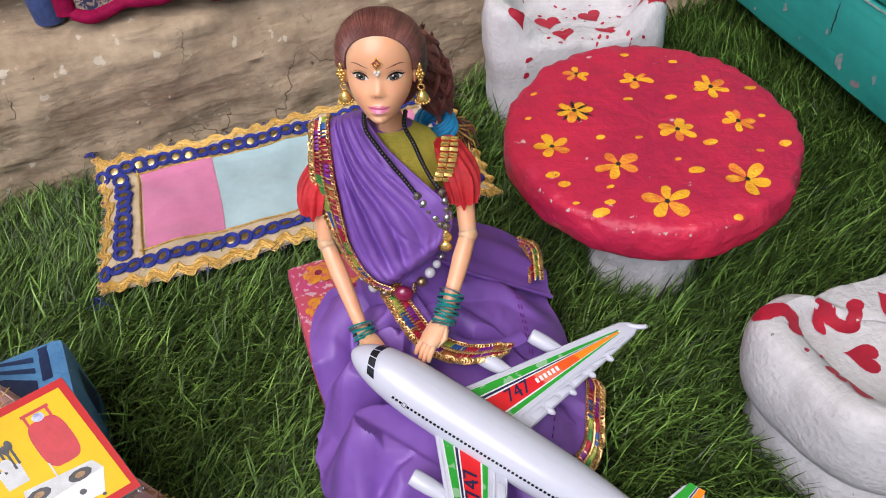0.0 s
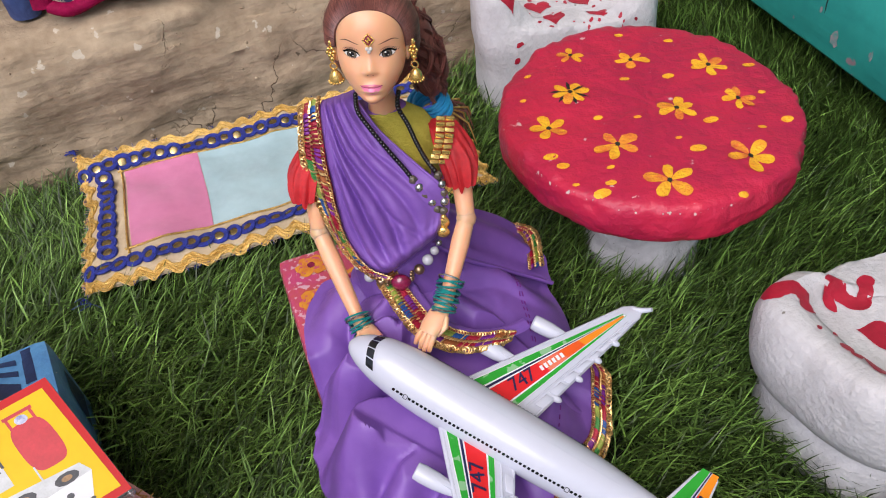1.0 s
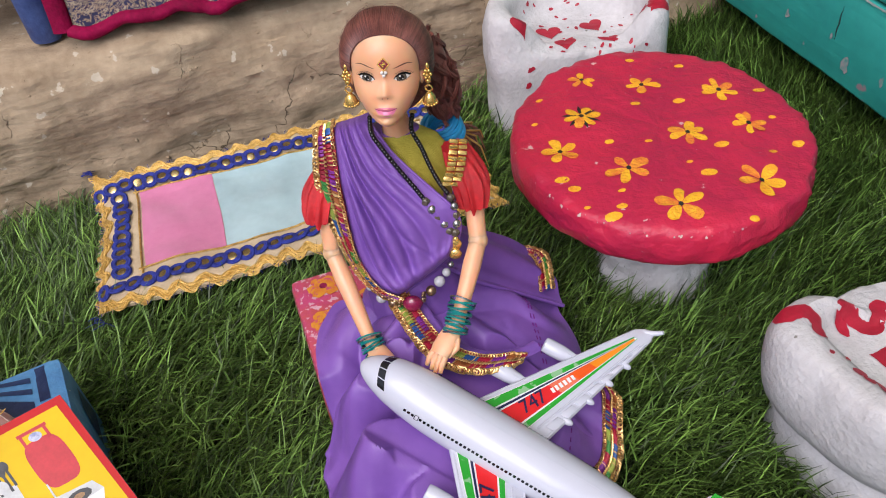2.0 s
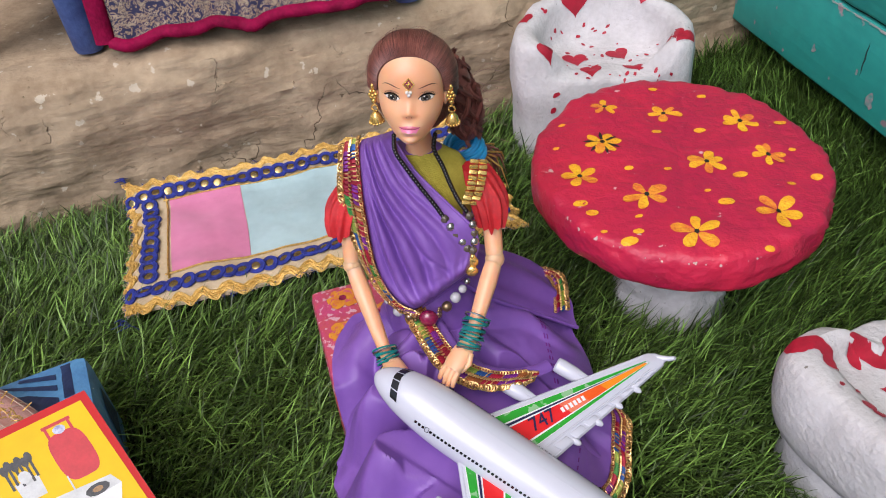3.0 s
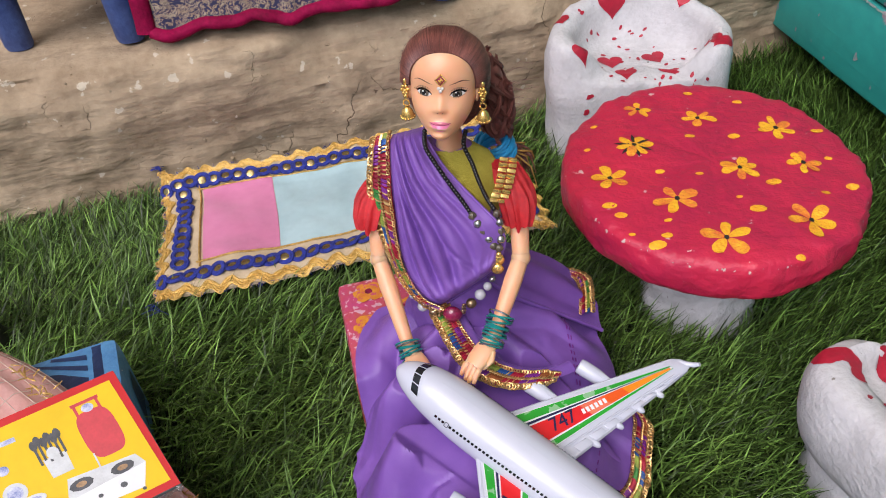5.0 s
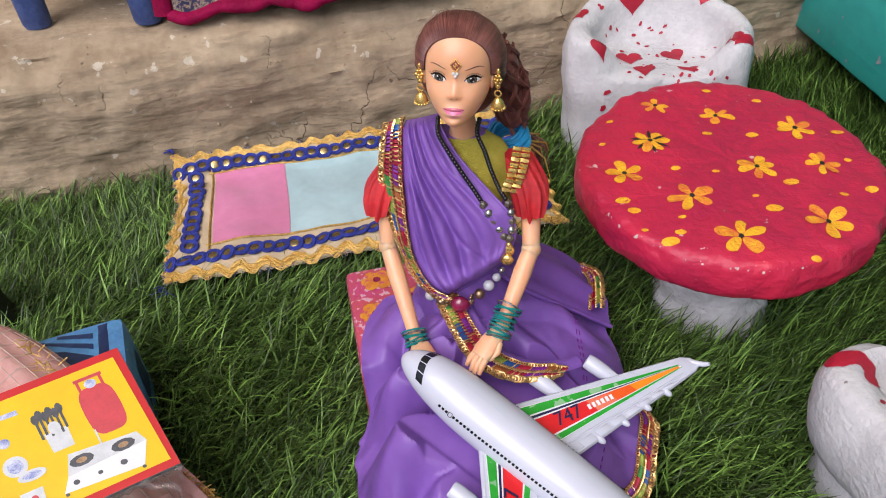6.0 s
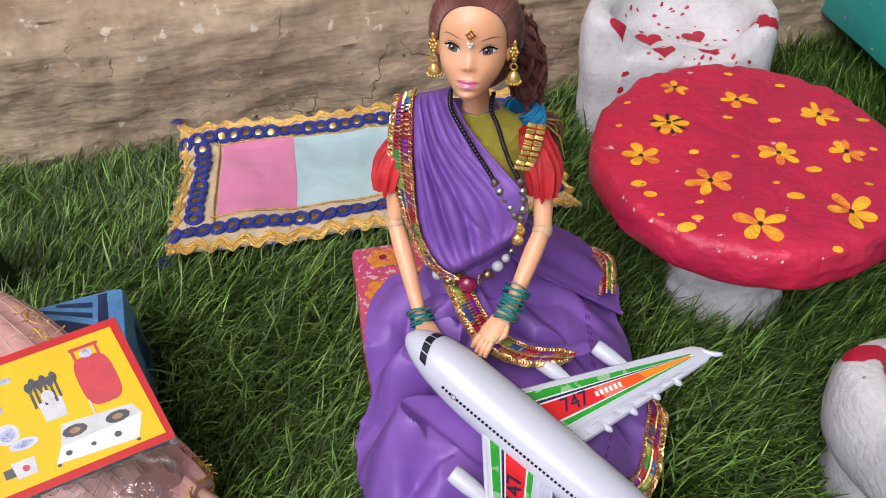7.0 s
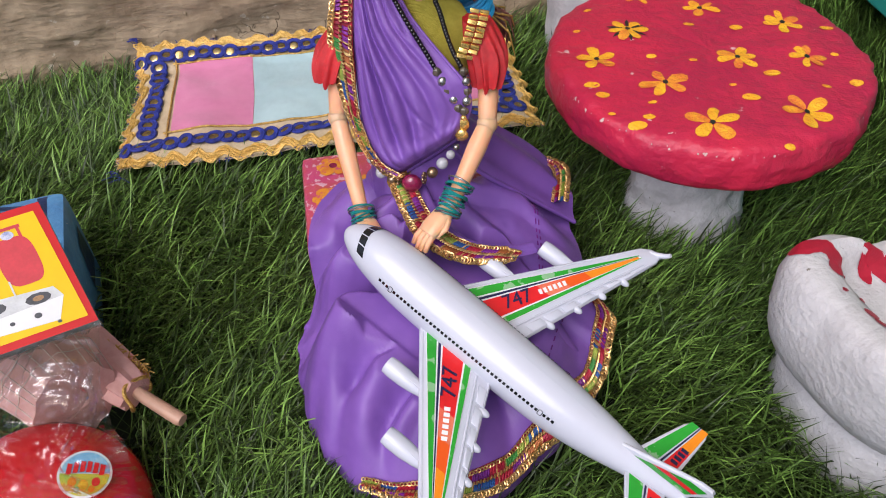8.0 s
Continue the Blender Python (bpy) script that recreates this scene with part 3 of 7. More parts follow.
BACK_MARKS = [
    ("h", 0.013, 0.3, -0.0550, 0.016, 0.10, -0.35, -0.3, 0.9), ("h", 0.0135, 0.6, -0.0435, -0.026, 0.10, 0.1, -0.1, 1),
    ("h", 0.019, 0.1, -0.0190, 0.002, 0.08, 0, 0, 1), ("h", 0.018, 0.4, 0.014, 0.007, 0.08, 0, 0, 1),
    ("h", 0.016, 0.0, -0.0100, -0.022, 0.08, 0, 0, 1), ("h", 0.017, 0.2, 0.0220, -0.0205, 0.08, 0, 0, 1),
    ("h", 0.013, 0.1, -0.0205, -0.0375, 0.08, 0, 0, 1), ("h", 0.019, -0.6, 0.0525, -0.0190, 0.10, 0.2, -0.3, 0.9),
    ("h", 0.022, 0.1, -0.0170, 0.0370, 0.1065, 0, -1, 0.6), ("h", 0.011, -0.4, 0.0350, 0.0340, 0.1080, -0.3, -1, 0.6),
    ("s", 0.006, 0.5, -0.0430, -0.0600, 0.075, -0.3, -1, 0.3), ("s", 0.006, 1.0, -0.0450, -0.0600, 0.060, -0.3, -1, 0.2), ("s", 0.007, 0.4, 0.0480, -0.0550, 0.07, 0.3, -1, 0.2),
]
FRONT_MARKS = [("l", s, 0, 0, 0, 0.10, 0, 0, 1) for s in (
    [(0.0670, -0.0262, 0.0028), (0.0630, -0.0272, 0.0042), (0.0586, -0.0271, 0.0042), (0.0535, -0.0249, 0.0042), (0.0515, -0.0195, 0.0046), (0.0535, -0.0165, 0.0044), (0.0590, -0.0152, 0.0026)],
    [(0.0347, -0.0150, 0.0016), (0.0341, -0.0200, 0.0028), (0.0330, -0.0240, 0.0030), (0.0285, -0.0226, 0.0032), (0.0250, -0.0165, 0.0032), (0.0200, -0.0143, 0.0034), (0.0152, -0.0178, 0.0034),
     (0.0120, -0.0218, 0.0034), (0.0064, -0.0219, 0.0026)])]
FRONT_MARKS += [("h", 0.017, 0.9, 0.0270, 0.0020, 0.08, 0, 0, 1), ("h", 0.016, 0.4, 0.0530, 0.0205, 0.10, 0.2, 0, 1), ("h", 0.018, 0.2, -0.0060, -0.0150, 0.08, 0, 0, 1),
                ("s", 0.0042, 0.4, 0.061, -0.0037, 0.1, 0.1, 0, 1), ("s", 0.0042, 0.2, 0.0548, -0.0002, 0.1, 0.1, 0, 1), ("s", 0.0044, 1.2, 0.0511, 0.0068, 0.1, 0.1, 0, 1),
                ("s", 0.0075, 2.2, 0.0590, 0.0085, 0.1, 0.2, 0, 1), ("s", 0.006, 1.8, 0.0590, 0.0135, 0.1, 0.2, 0, 1)]
_r = random.Random(9)
for _i in range(44):
    BACK_MARKS.append(("s", _r.uniform(0.002, 0.005), _r.uniform(0, 3), _r.uniform(-0.045, 0.045), _r.uniform(-0.05, 0.04), 0.085, 0, -0.55, 0.8))
tub_chair(0.118, 0.566, 2, "white painted clay tub chair with red hearts beside a mud ledge", 3, 0.078, 0.103, BACK_MARKS, 0.0690, opening_cos=0.60, groove=0.0)
tub_chair(0.2415, 0.264, 203.5, "chunky white clay tub chair with red painted patches on grass", 8, 0.077, 0.092, FRONT_MARKS, 0.0745, 0.88, 3.0)


# ---- teal bench, its unseen upper part made tall to block light ----
def teal_bench():
    t = thing("wooden_bench", 0.2400, 0.741, 0.0, "teal painted wooden bench with chipped worn paint, on short legs, its tall top added to block light", "cabinet", math.degrees(math.atan2(-0.2522, 0.0759)))
    rnd = random.Random(4)
    scar = shader("bare_wood_scar", (0.42, 0.30, 0.33), 0.8, dark=(0.10, 0.30, 0.28), grain=220)
    pale = shader("worn_primer", (0.55, 0.52, 0.52), 0.8, dark=(0.25, 0.36, 0.34), grain=260)
    dark = shader("split_in_wood", (0.02, 0.05, 0.045), 0.9, grain=100)
    teal = brushed(M["teal"], (14, 14, 150), 0.25)

    def board(name, x0, x1, y0, y1, z0, z1):
        """A plank whose edges are worn uneven."""
        b = Build()
        rows = []
        n = 60
        for i in range(n + 1):
            x = x0 + (x1 - x0) * i / n
            lo, hi = z0 + wobble((x, z0, 0), 40, 0.0009) + wobble((x, z0, 3), 150, 0.0005), z1 + wobble((x, z1, 0), 40, 0.0009) + wobble((x, z1, 3), 150, 0.0006)
            e = 0.0022
            rows.append([(x, y0 + e, lo), (x, y0 + 0.0006, lo + 0.0007), (x, y0, lo + e), (x, y0 + wobble((x, 0.5, z0), 25, 0.0006), (lo + hi) / 2), (x, y0, hi - e), (x, y0 + 0.0006, hi - 0.0007), (x, y0 + e, hi), (x, y1, hi), (x, y1, lo)])
        b.rings(rows, teal)
        return b.make(name, t)

    board("lower_rail", -0.012, 0.52, 0.0, 0.018, 0.040, 0.1065)
    # panel and body rise out of view, a height added to shade the right
    board("sky_blocking_panel", -0.012, 0.52, 0.0004, 0.018, 0.1086, 0.62)
    b = Build()
    b.box((-0.010, 0.0045, 0.05), (0.518, 0.0175, 0.60), dark)
    b.make("inner_frame", t)
    b = Build()
    b.box((-0.012, 0.0185, 0.045), (0.52, 0.20, 0.62), M["teal"], 0.003)
    b.make("sky_blocking_body", t)
    for px in (-0.004, 0.46):
        b = Build()
        b.box((px, 0.006, -0.002), (px + 0.04, 0.036, 0.0395), M["teal"], 0.002)
        b.make("leg", t)
    # primer showing along the joint
    b = Build()
    for k in range(70):
        x = rnd.uniform(0.14, 0.36)
        ln, h = rnd.uniform(0.002, 0.009), rnd.uniform(0.0006, 0.0017)
        z = 0.1062 + wobble((x, 0.1065, 0), 40, 0.0009)
        o = [(x - ln, z), (x - ln * 0.5, z - h), (x + ln * 0.2, z - h * rnd.uniform(0.4, 1)), (x + ln, z), (x + ln * 0.3, z + 0.0002)]
        b.add([(u, -0.0003 - 0.00001 * k, w) for u, w in o], [tuple(range(5))], pale)
    tagged(b.make("worn_edge", t, smooth=False), kind="stuff")
    for px, pz, s in ((0.043, 0.058, 0.0022), (0.075, 0.052, 0.0016), (0.155, 0.064, 0.0030), (0.225, 0.056, 0.0048), (0.205, 0.070, 0.0018), (0.12, 0.047, 0.0014), (-0.004, 0.060, 0.0050), (0.002, 0.054, 0.0030), (0.26, 0.062, 0.0026), (0.10, 0.075, 0.0010), (0.18, 0.052, 0.0012)):
        o = [(s * rnd.uniform(0.5, 1.1) * math.cos(q), s * rnd.uniform(0.6, 1.7) * math.sin(q)) for q in (2 * math.pi * k / 13 for k in range(13))]
        b = Build()
        b.add([(px + u, -0.0008, pz + w) for u, w in o], [tuple(range(13))], scar)
        b.make("bare_patch", t, smooth=False)
    b = Build()
    b.tube([(0.208 + 0.0004 * math.sin(k * 1.9), -0.0003, 0.068 + 0.0032 * k) for k in range(9)], [0.0001 + 0.0004 * math.sin(math.pi * k / 8) for k in range(9)], dark, 6)
    b.make("split", t)
    return t


teal_bench()


# ---- rug ----
RUG = pose(-0.173, 0.386, 0.0, 0, 0, 19.0)
RUG_U, RUG_V, BORDER = 0.205, 0.081, 0.0300


def rug_point(u, v, lift=0.0):
    """A place on the rug; its far border leans up on the foot of the ledge."""
    rim = min(v + BORDER, u + BORDER, RUG_U + BORDER - u)
    z = 0.0255 + wobble((u, v, 0), 30, 0.003) + wobble((u, v, 4), 70, 0.001) - 0.005 * max(0.0, 1 - max(0.0, rim) / 0.012) ** 1.5
    rise = max(0.0, v - 0.074)
    z += rise * 0.40
    vv = v - rise * 0.22
    return Vector((u + wobble((v, u, 2), 20, 0.003), vv + wobble((u, v, 9), 16, 0.004), z + lift))


def rug_sheet(b, u0, u1, v0, v1, mat, lift, nu=40, nv=16, thick=0.0):
    top = [[rug_point(u0 + (u1 - u0) * i / nu, v0 + (v1 - v0) * j / nv, lift) for j in range(nv + 1)] for i in range(nu + 1)]
    b.rings(top, mat, closed=False)
    if thick:
        low = [[p - Vector((0, 0, thick)) for p in r] for r in top]
        b.rings([list(reversed(r)) for r in low], mat, closed=False)
        for a, c in ((top[0], low[0]), (low[-1], top[-1]), ([r[-1] for r in top], [r[-1] for r in low]), ([r[0] for r in low], [r[0] for r in top])):
            b.rings([a, c], mat, closed=False)


def rug():
    t = new("rug")
    t.matrix_basis = RUG
    tagged(t, "pink and pale blue patchwork rug with mirror-work and gold braid", "rug")
    b = Build()
    rug_sheet(b, -BORDER, RUG_U + BORDER, -BORDER + 0.004, RUG_V + BORDER - 0.0095, M["cream"], 0.0, 90, 40, 0.0025)
    base = b.make("backing", t, "cream cotton backing")
    for u0, u1, mat, lab in ((0.0, 0.0515, "pink", "pink satin patch"), (0.0515, 0.128, "sky_blue", "pale blue satin patch"), (0.128, RUG_U, "pink", "pink satin patch")):
        b = Build()
        rug_sheet(b, u0 + 0.0002, u1 - 0.0002, 0.0, RUG_V, M[mat], 0.0007, 30, 24, 0.0006)
        b.make("patch", t, lab)
    # seam cords round the patches
    b = Build()
    for pts in ([(u, 0) for u in np.linspace(-0.004, RUG_U + 0.004, 50)], [(u, RUG_V) for u in np.linspace(-0.004, RUG_U + 0.004, 50)],
                [(-0.002, v) for v in np.linspace(-0.004, RUG_V + 0.004, 24)]):
        b.tube([rug_point(u, v, 0.001) for u, v in pts], 0.0007, M["gold"], 6)
    b.make("seam_cord", t)
    # mirror work: rings of navy thread round small mirrors
    ring = Build()
    for k in range(2):
        ring.torus((0, 0, 0.0006 + 0.0002 * k), (0, 0, 1), 0.0048 - 0.0011 * k, 0.00105, M["navy"], 22, 6)
    disc = Build()
    disc.ball((0, 0, 0.0010), (0.0032, 0.0032, 0.0004), M["mirror"], 14, 6)
    proto_r, proto_d = None, None
    rnd = random.Random(2)
    spots = []
    for v in (-0.0112, RUG_V + 0.0080):
        count = 29
        spots += [(-0.026 + (RUG_U + 0.045) * i / (count - 1), v) for i in range(count)]
    spots += [(-0.0145, 0.002 + (RUG_V - 0.004) * i / 9) for i in range(10)]
    spots += [(RUG_U + 0.0145, -0.003 + (RUG_V + 0.006) * i / 11) for i in range(12)]
    for u, v in spots:
        p = rug_point(u, v, 0.0)
        du, dv = rug_point(u + 0.003, v) - p, rug_point(u, v + 0.003) - p
        nrm = du.cross(dv).normalized()
        q = Matrix.Translation(p + nrm * 0.0006) @ nrm.to_track_quat("Z", "Y").to_matrix().to_4x4() @ Matrix.Rotation(rnd.uniform(-0.3, 0.3), 4, "X")
        if proto_r is None:
            proto_r, proto_d = ring.make("thread_ring", t), disc.make("mirror_disc", t)
            r, d = proto_r, proto_d
        else:
            r, d = new("thread_ring", proto_r.data), new("mirror_disc", proto_d.data)
            r.parent = d.parent = t
        q2 = q @ Matrix.Diagonal((rnd.uniform(1.0, 1.2), rnd.uniform(0.9, 1.1), 1, 1))
        r.matrix_basis = q2
        d.matrix_basis = q @ Matrix.Rotation(rnd.uniform(-0.12, 0.12), 4, "Y")
    # gold braid, waving along the hem
    for side, pts in (("near", [(u, -0.0245) for u in np.linspace(-0.03, RUG_U + 0.03, 260)]),
                      ("far", [(u, RUG_V + 0.0180) for u in np.linspace(-0.03, RUG_U + 0.03, 260)]),
                      ("end", [(-0.0272, v) for v in np.linspace(-0.028, RUG_V + 0.028, 150)]),
                      ("other", [(RUG_U + 0.0275, v) for v in np.linspace(-0.028, RUG_V + 0.028, 150)])):
        for s in range(7):
            b, line = Build(), []
            for i, (u, v) in enumerate(pts):
                run = u if side in ("near", "far") else v
                off = 0.0023 * math.sin(run * 2 * math.pi / 0.0165 + 1.3 * math.sin(run * 70)) + (s - 3) * 0.00088
                lift = 0.0007 + 0.0004 * math.sin(i * 1.1 + s * 1.9)
                line.append(rug_point(u, v + off, lift) if side in ("near", "far") else rug_point(u + off, v, lift))
            b.tube(line, 0.00062, M["braid"], 5)
            b.make("braid_strand", t, "wavy gold braid")
    # loose threads along the hem and at the corners
    b = Build()
    for k in range(420):
        side = rnd.random()
        if side < 0.5:
            u, v, a = rnd.uniform(-BORDER, RUG_U + BORDER), -BORDER + 0.003, rnd.uniform(3.6, 5.8)
        elif side < 0.75:
            u, v, a = -BORDER + 0.001, rnd.uniform(-BORDER, RUG_V + BORDER), rnd.uniform(2.2, 4.0)
        else:
            u, v, a = rnd.uniform(-BORDER, RUG_U + BORDER), RUG_V + BORDER - 0.009, rnd.uniform(0.6, 2.6)
        p = rug_point(u, v, 0.0)
        ln = rnd.uniform(0.0015, 0.0045)
        q = p + Vector((math.cos(a) * ln, math.sin(a) * ln, rnd.uniform(-0.001, 0.0015)))
        b.tube([p, (p + q) / 2 + Vector((0, 0, 0.0006)), q], 0.00018, M["navy"] if k % 2 else M["cream"], 4)
    for cu, cv in ((-0.03, -0.03), (-0.03, RUG_V + 0.03)):
        for k in range(7 if cv < 0 else 14):
            a = rnd.uniform(2.2, 5.2) if cv < 0 else rnd.uniform(1.6, 2.6)
            p = rug_point(cu, cv, 0.0)
            ln = rnd.uniform(0.005, 0.011)
            pts = [p + Vector((math.cos(a + j * rnd.uniform(-0.2, 0.3)) * ln * j / 4, math.sin(a) * ln * j / 4, 0.0015 * math.sin(j))) for j in range(5)]
            b.tube(pts, 0.00022, M["navy"], 4)
    tagged(b.make("loose_threads", t, "frayed navy threads"), kind="stuff")
    return t


rug()


# ---- seat block under the doll ----
def seat_block():
    t = thing("seat_block", -0.0664, 0.3372, 0.0, "low painted block seat in pink and orange with flowers", "seat", 20)
    m = shader("pink_orange_paint", (0.46, 0.045, 0.16), 0.5, dark=(0.44, 0.07, 0.05), grain=60, bump=0.5, spots=(0.58, 0.34, 0.40), spot_scale=330, spot_size=0.57, coat=0.2)
    b = Build()
    b.box((0, -0.075, 0.0), (0.105, 0.0, 0.0555), m, 0.004)
    body = b.make("block", t)
    tree = surface(body)
    petal = shader("orange_petal", (0.66, 0.30, 0.02), 0.5, dark=(0.52, 0.14, 0.02), grain=200, spots=(0.5, 0.07, 0.14), spot_scale=420, spot_size=0.56)
    rnd = random.Random(5)
    for fx, fy in ((0.017, -0.012), (0.013, -0.038), (0.034, -0.03), (0.02, -0.06)):
        fb = Build()
        for k in range(6):
            a = k * math.pi / 3 + rnd.uniform(-0.2, 0.2)
            o = [(0.005 * math.cos(a) + 0.0042 * math.cos(q) * rnd.uniform(0.75, 1.2), 0.005 * math.sin(a) + 0.0034 * math.sin(q) * rnd.uniform(0.75, 1.2)) for q in (2 * math.pi * j / 10 for j in range(10))]
            mark(fb, tree, o, (fx, fy, 0.055), (0, 0, 1), (1, 0, 0), petal, 0.0003 + 0.00006 * k, 1)
        o = [(0.0022 * math.cos(q), 0.0022 * math.sin(q)) for q in (2 * math.pi * j / 10 for j in range(10))]
        mark(fb, tree, o, (fx, fy, 0.055), (0, 0, 1), (1, 0, 0), M["gem"], 0.001, 1)
        fb.make("painted_flower", body)


seat_block()


# ---- doll: one mesh ----
HEAD_AXES = ((0.9980, 0.0110, -0.0564), (-0.0242, 0.9640, -0.2647), (0.0513, 0.2653, 0.9628))
HEAD_AT = (0.00760, 0.31250, 0.19640)
SKIRT = Vector((0.012, 0.285))
HEM = [(0, 0.0790), (25, 0.0785), (44, 0.090), (60, 0.068), (90, 0.045), (130, 0.046), (149, 0.0590), (162, 0.0575), (176, 0.0560), (197, 0.0550), (210, 0.0548),
       (217, 0.0655), (226, 0.074), (238, 0.0835), (249, 0.0945), (258, 0.105), (268, 0.1150), (276, 0.118), (293, 0.118), (309, 0.109), (326, 0.102), (347, 0.096), (360, 0.0790)]


def hem(deg):
    deg %= 360
    for (a, r), (c, q) in zip(HEM, HEM[1:]):
        if a <= deg <= c:
            f = (deg - a) / (c - a)
            f = f * f * (3 - 2 * f)
            return r + (q - r) * f
    return 0.079


def skirt_edge(deg):
    """Height of the hem over the turf."""
    front = 0.5 - 0.5 * math.cos(math.radians(deg - 95))
    edge = 0.022 + 0.020 * (1 - front) ** 1.5
    # over the seat block
    edge += (0.0585 - edge) * max(0.0, min(1.0, (deg - 126) / 12, (212 - deg) / 12))
    return edge + (0.006 if 340 < deg or deg < 70 else 0.0)


# rolls of the cloth over hip, knee and shin: x, y, height along a line; half width. Where two meet, the cloth creases.
ROLLS = [([(-0.006, 0.304, 0.077), (-0.022, 0.298, 0.074), (-0.032, 0.280, 0.066)], 0.0200),
         ([(0.0020, 0.268, 0.084), (-0.0100, 0.2560, 0.080), (-0.0200, 0.2520, 0.075), (-0.0290, 0.2560, 0.064)], 0.0110),
         ([(0.003, 0.281, 0.085), (-0.006, 0.270, 0.080), (-0.014, 0.260, 0.075)], 0.0068),
         ([(0.011, 0.275, 0.083), (0.006, 0.262, 0.080), (0.002, 0.252, 0.077)], 0.0062),
         ([(0.0118, 0.2290, 0.080), (-0.0054, 0.2250, 0.080), (-0.0166, 0.2149, 0.074), (-0.0172, 0.2020, 0.065), (-0.0117, 0.1900, 0.053), (-0.004, 0.1800, 0.041)], 0.0150),
         ([(0.0245, 0.2120, 0.067), (0.0103, 0.2050, 0.066), (0.0020, 0.1950, 0.061), (0.0028, 0.1840, 0.057), (0.0110, 0.1740, 0.046), (0.0160, 0.1670, 0.038)], 0.0108),
         ([(0.0140, 0.2390, 0.074), (0.0198, 0.2300, 0.072), (0.0270, 0.2220, 0.068)], 0.0075),
         ([(0.0303, 0.1974, 0.064), (0.0215, 0.1863, 0.058), (0.0212, 0.1750, 0.050), (0.0252, 0.1660, 0.041)], 0.0095),
         ([(0.0330, 0.1850, 0.058), (0.0270, 0.1735, 0.049), (0.0250, 0.1640, 0.040)], 0.0080),
         ([(-0.002, 0.284, 0.079), (0.018, 0.269, 0.075), (0.036, 0.262, 0.071)], 0.0200),
         ([(0.016, 0.292, 0.077), (0.050, 0.294, 0.067), (0.074, 0.290, 0.056)], 0.0370),
         ([(0.028, 0.288, 0.080), (0.048, 0.276, 0.0715), (0.062, 0.262, 0.063)], 0.0125),
         ([(0.028, 0.302, 0.080), (0.056, 0.306, 0.070), (0.078, 0.302, 0.057)], 0.0140),
         ([(0.042, 0.258, 0.070), (0.064, 0.240, 0.058), (0.074, 0.218, 0.046)], 0.0270),
         ([(0.036, 0.226, 0.062), (0.048, 0.200, 0.050), (0.052, 0.186, 0.042)], 0.0190),
         ([(0.040, 0.310, 0.076), (0.062, 0.330, 0.060)], 0.0220)]


def off_line(x, y, line):
    """Distance from a bent line in plan, and how far along it, 0 to 1."""
    best, at = 1.0, 0.0
    for k, (a, c) in enumerate(zip(line, line[1:])):
        ux, uy = c[0] - a[0], c[1] - a[1]
        f = max(0.0, min(1.0, ((x - a[0]) * ux + (y - a[1]) * uy) / (ux * ux + uy * uy)))
        d = math.hypot(x - a[0] - ux * f, y - a[1] - uy * f)
        if d < best:
            best, at = d, (k + f) / (len(line) - 1)
    return best, at


def cloth_height(deg, s):
    a = math.radians(deg)
    r = hem(deg) * s * (1 + 0.006 * math.sin(9 * a) * s)
    x, y, edge = SKIRT.x + r * math.cos(a), SKIRT.y + r * math.sin(a), skirt_edge(deg)
    # slow bends, so that no crease runs straight
    bx = x + 0.0032 * noise.noise(Vector((x * 48, y * 48, 1))) + 0.0004 * noise.noise(Vector((x * 150, y * 150, 5)))
    by = y + 0.0032 * noise.noise(Vector((x * 48, y * 48, 9))) + 0.0004 * noise.noise(Vector((x * 150, y * 150, 13)))
    z = edge + (0.047 - edge) * (1 - s ** 3)
    for line, wide in ROLLS:
        far = 1.8 * wide
        if min(q[0] for q in line) - far < bx < max(q[0] for q in line) + far and min(q[1] for q in line) - far < by < max(q[1] for q in line) + far:
            d, f = off_line(bx, by, line)
            if d < wide * 1.8:
                k = f * (len(line) - 1)
                n = min(len(line) - 2, int(k))
                h = line[n][2] + (line[n + 1][2] - line[n][2]) * (k - n)
                m = h - 0.024 * (d / wide) ** 2
                blend = max(0.0, 1 - abs(m - z) / 0.0026)
                z = max(m, z) + blend * blend * 0.00065
    p = Vector((x, y, 0.3)) * 34
    p += Vector((noise.noise(p * 0.7), noise.noise(p * 0.7 + Vector((5, 0, 0))), 0)) * 1.4
    z += (0.30 - abs(noise.noise(p)) * 1.3) * 0.0016 + (0.25 - abs(noise.noise(p * 2.7))) * 0.0004
    return edge + (z - edge) * (1 - s ** 7)


@functools.lru_cache(maxsize=None)
def cloth_grid():
    """Heights of the cloth by angle and reach, eased like woven stuff."""
    g = np.array([[cloth_height(0.75 * k, i / 84) for i in range(85)] for k in range(480)])
    for _ in range(3):
        g = 0.25 * np.roll(g, 1, 0) + 0.5 * g + 0.25 * np.roll(g, -1, 0)
        g[:, 1:-1] = 0.25 * g[:, :-2] + 0.5 * g[:, 1:-1] + 0.25 * g[:, 2:]
    return g


def skirt_height(deg, s):
    a, g = math.radians(deg), cloth_grid()
    r = hem(deg) * s * (1 + 0.006 * math.sin(9 * a) * s)
    k, i = (deg % 360) / 0.75, min(83.999, s * 84)
    k0, i0 = int(k), int(i)
    fk, fi = k - k0, i - i0
    k0, k1 = k0 % 480, (k0 + 1) % 480
    z = (g[k0, i0] * (1 - fi) + g[k0, i0 + 1] * fi) * (1 - fk) + (g[k1, i0] * (1 - fi) + g[k1, i0 + 1] * fi) * fk
    return SKIRT.x + r * math.cos(a), SKIRT.y + r * math.sin(a), float(z)


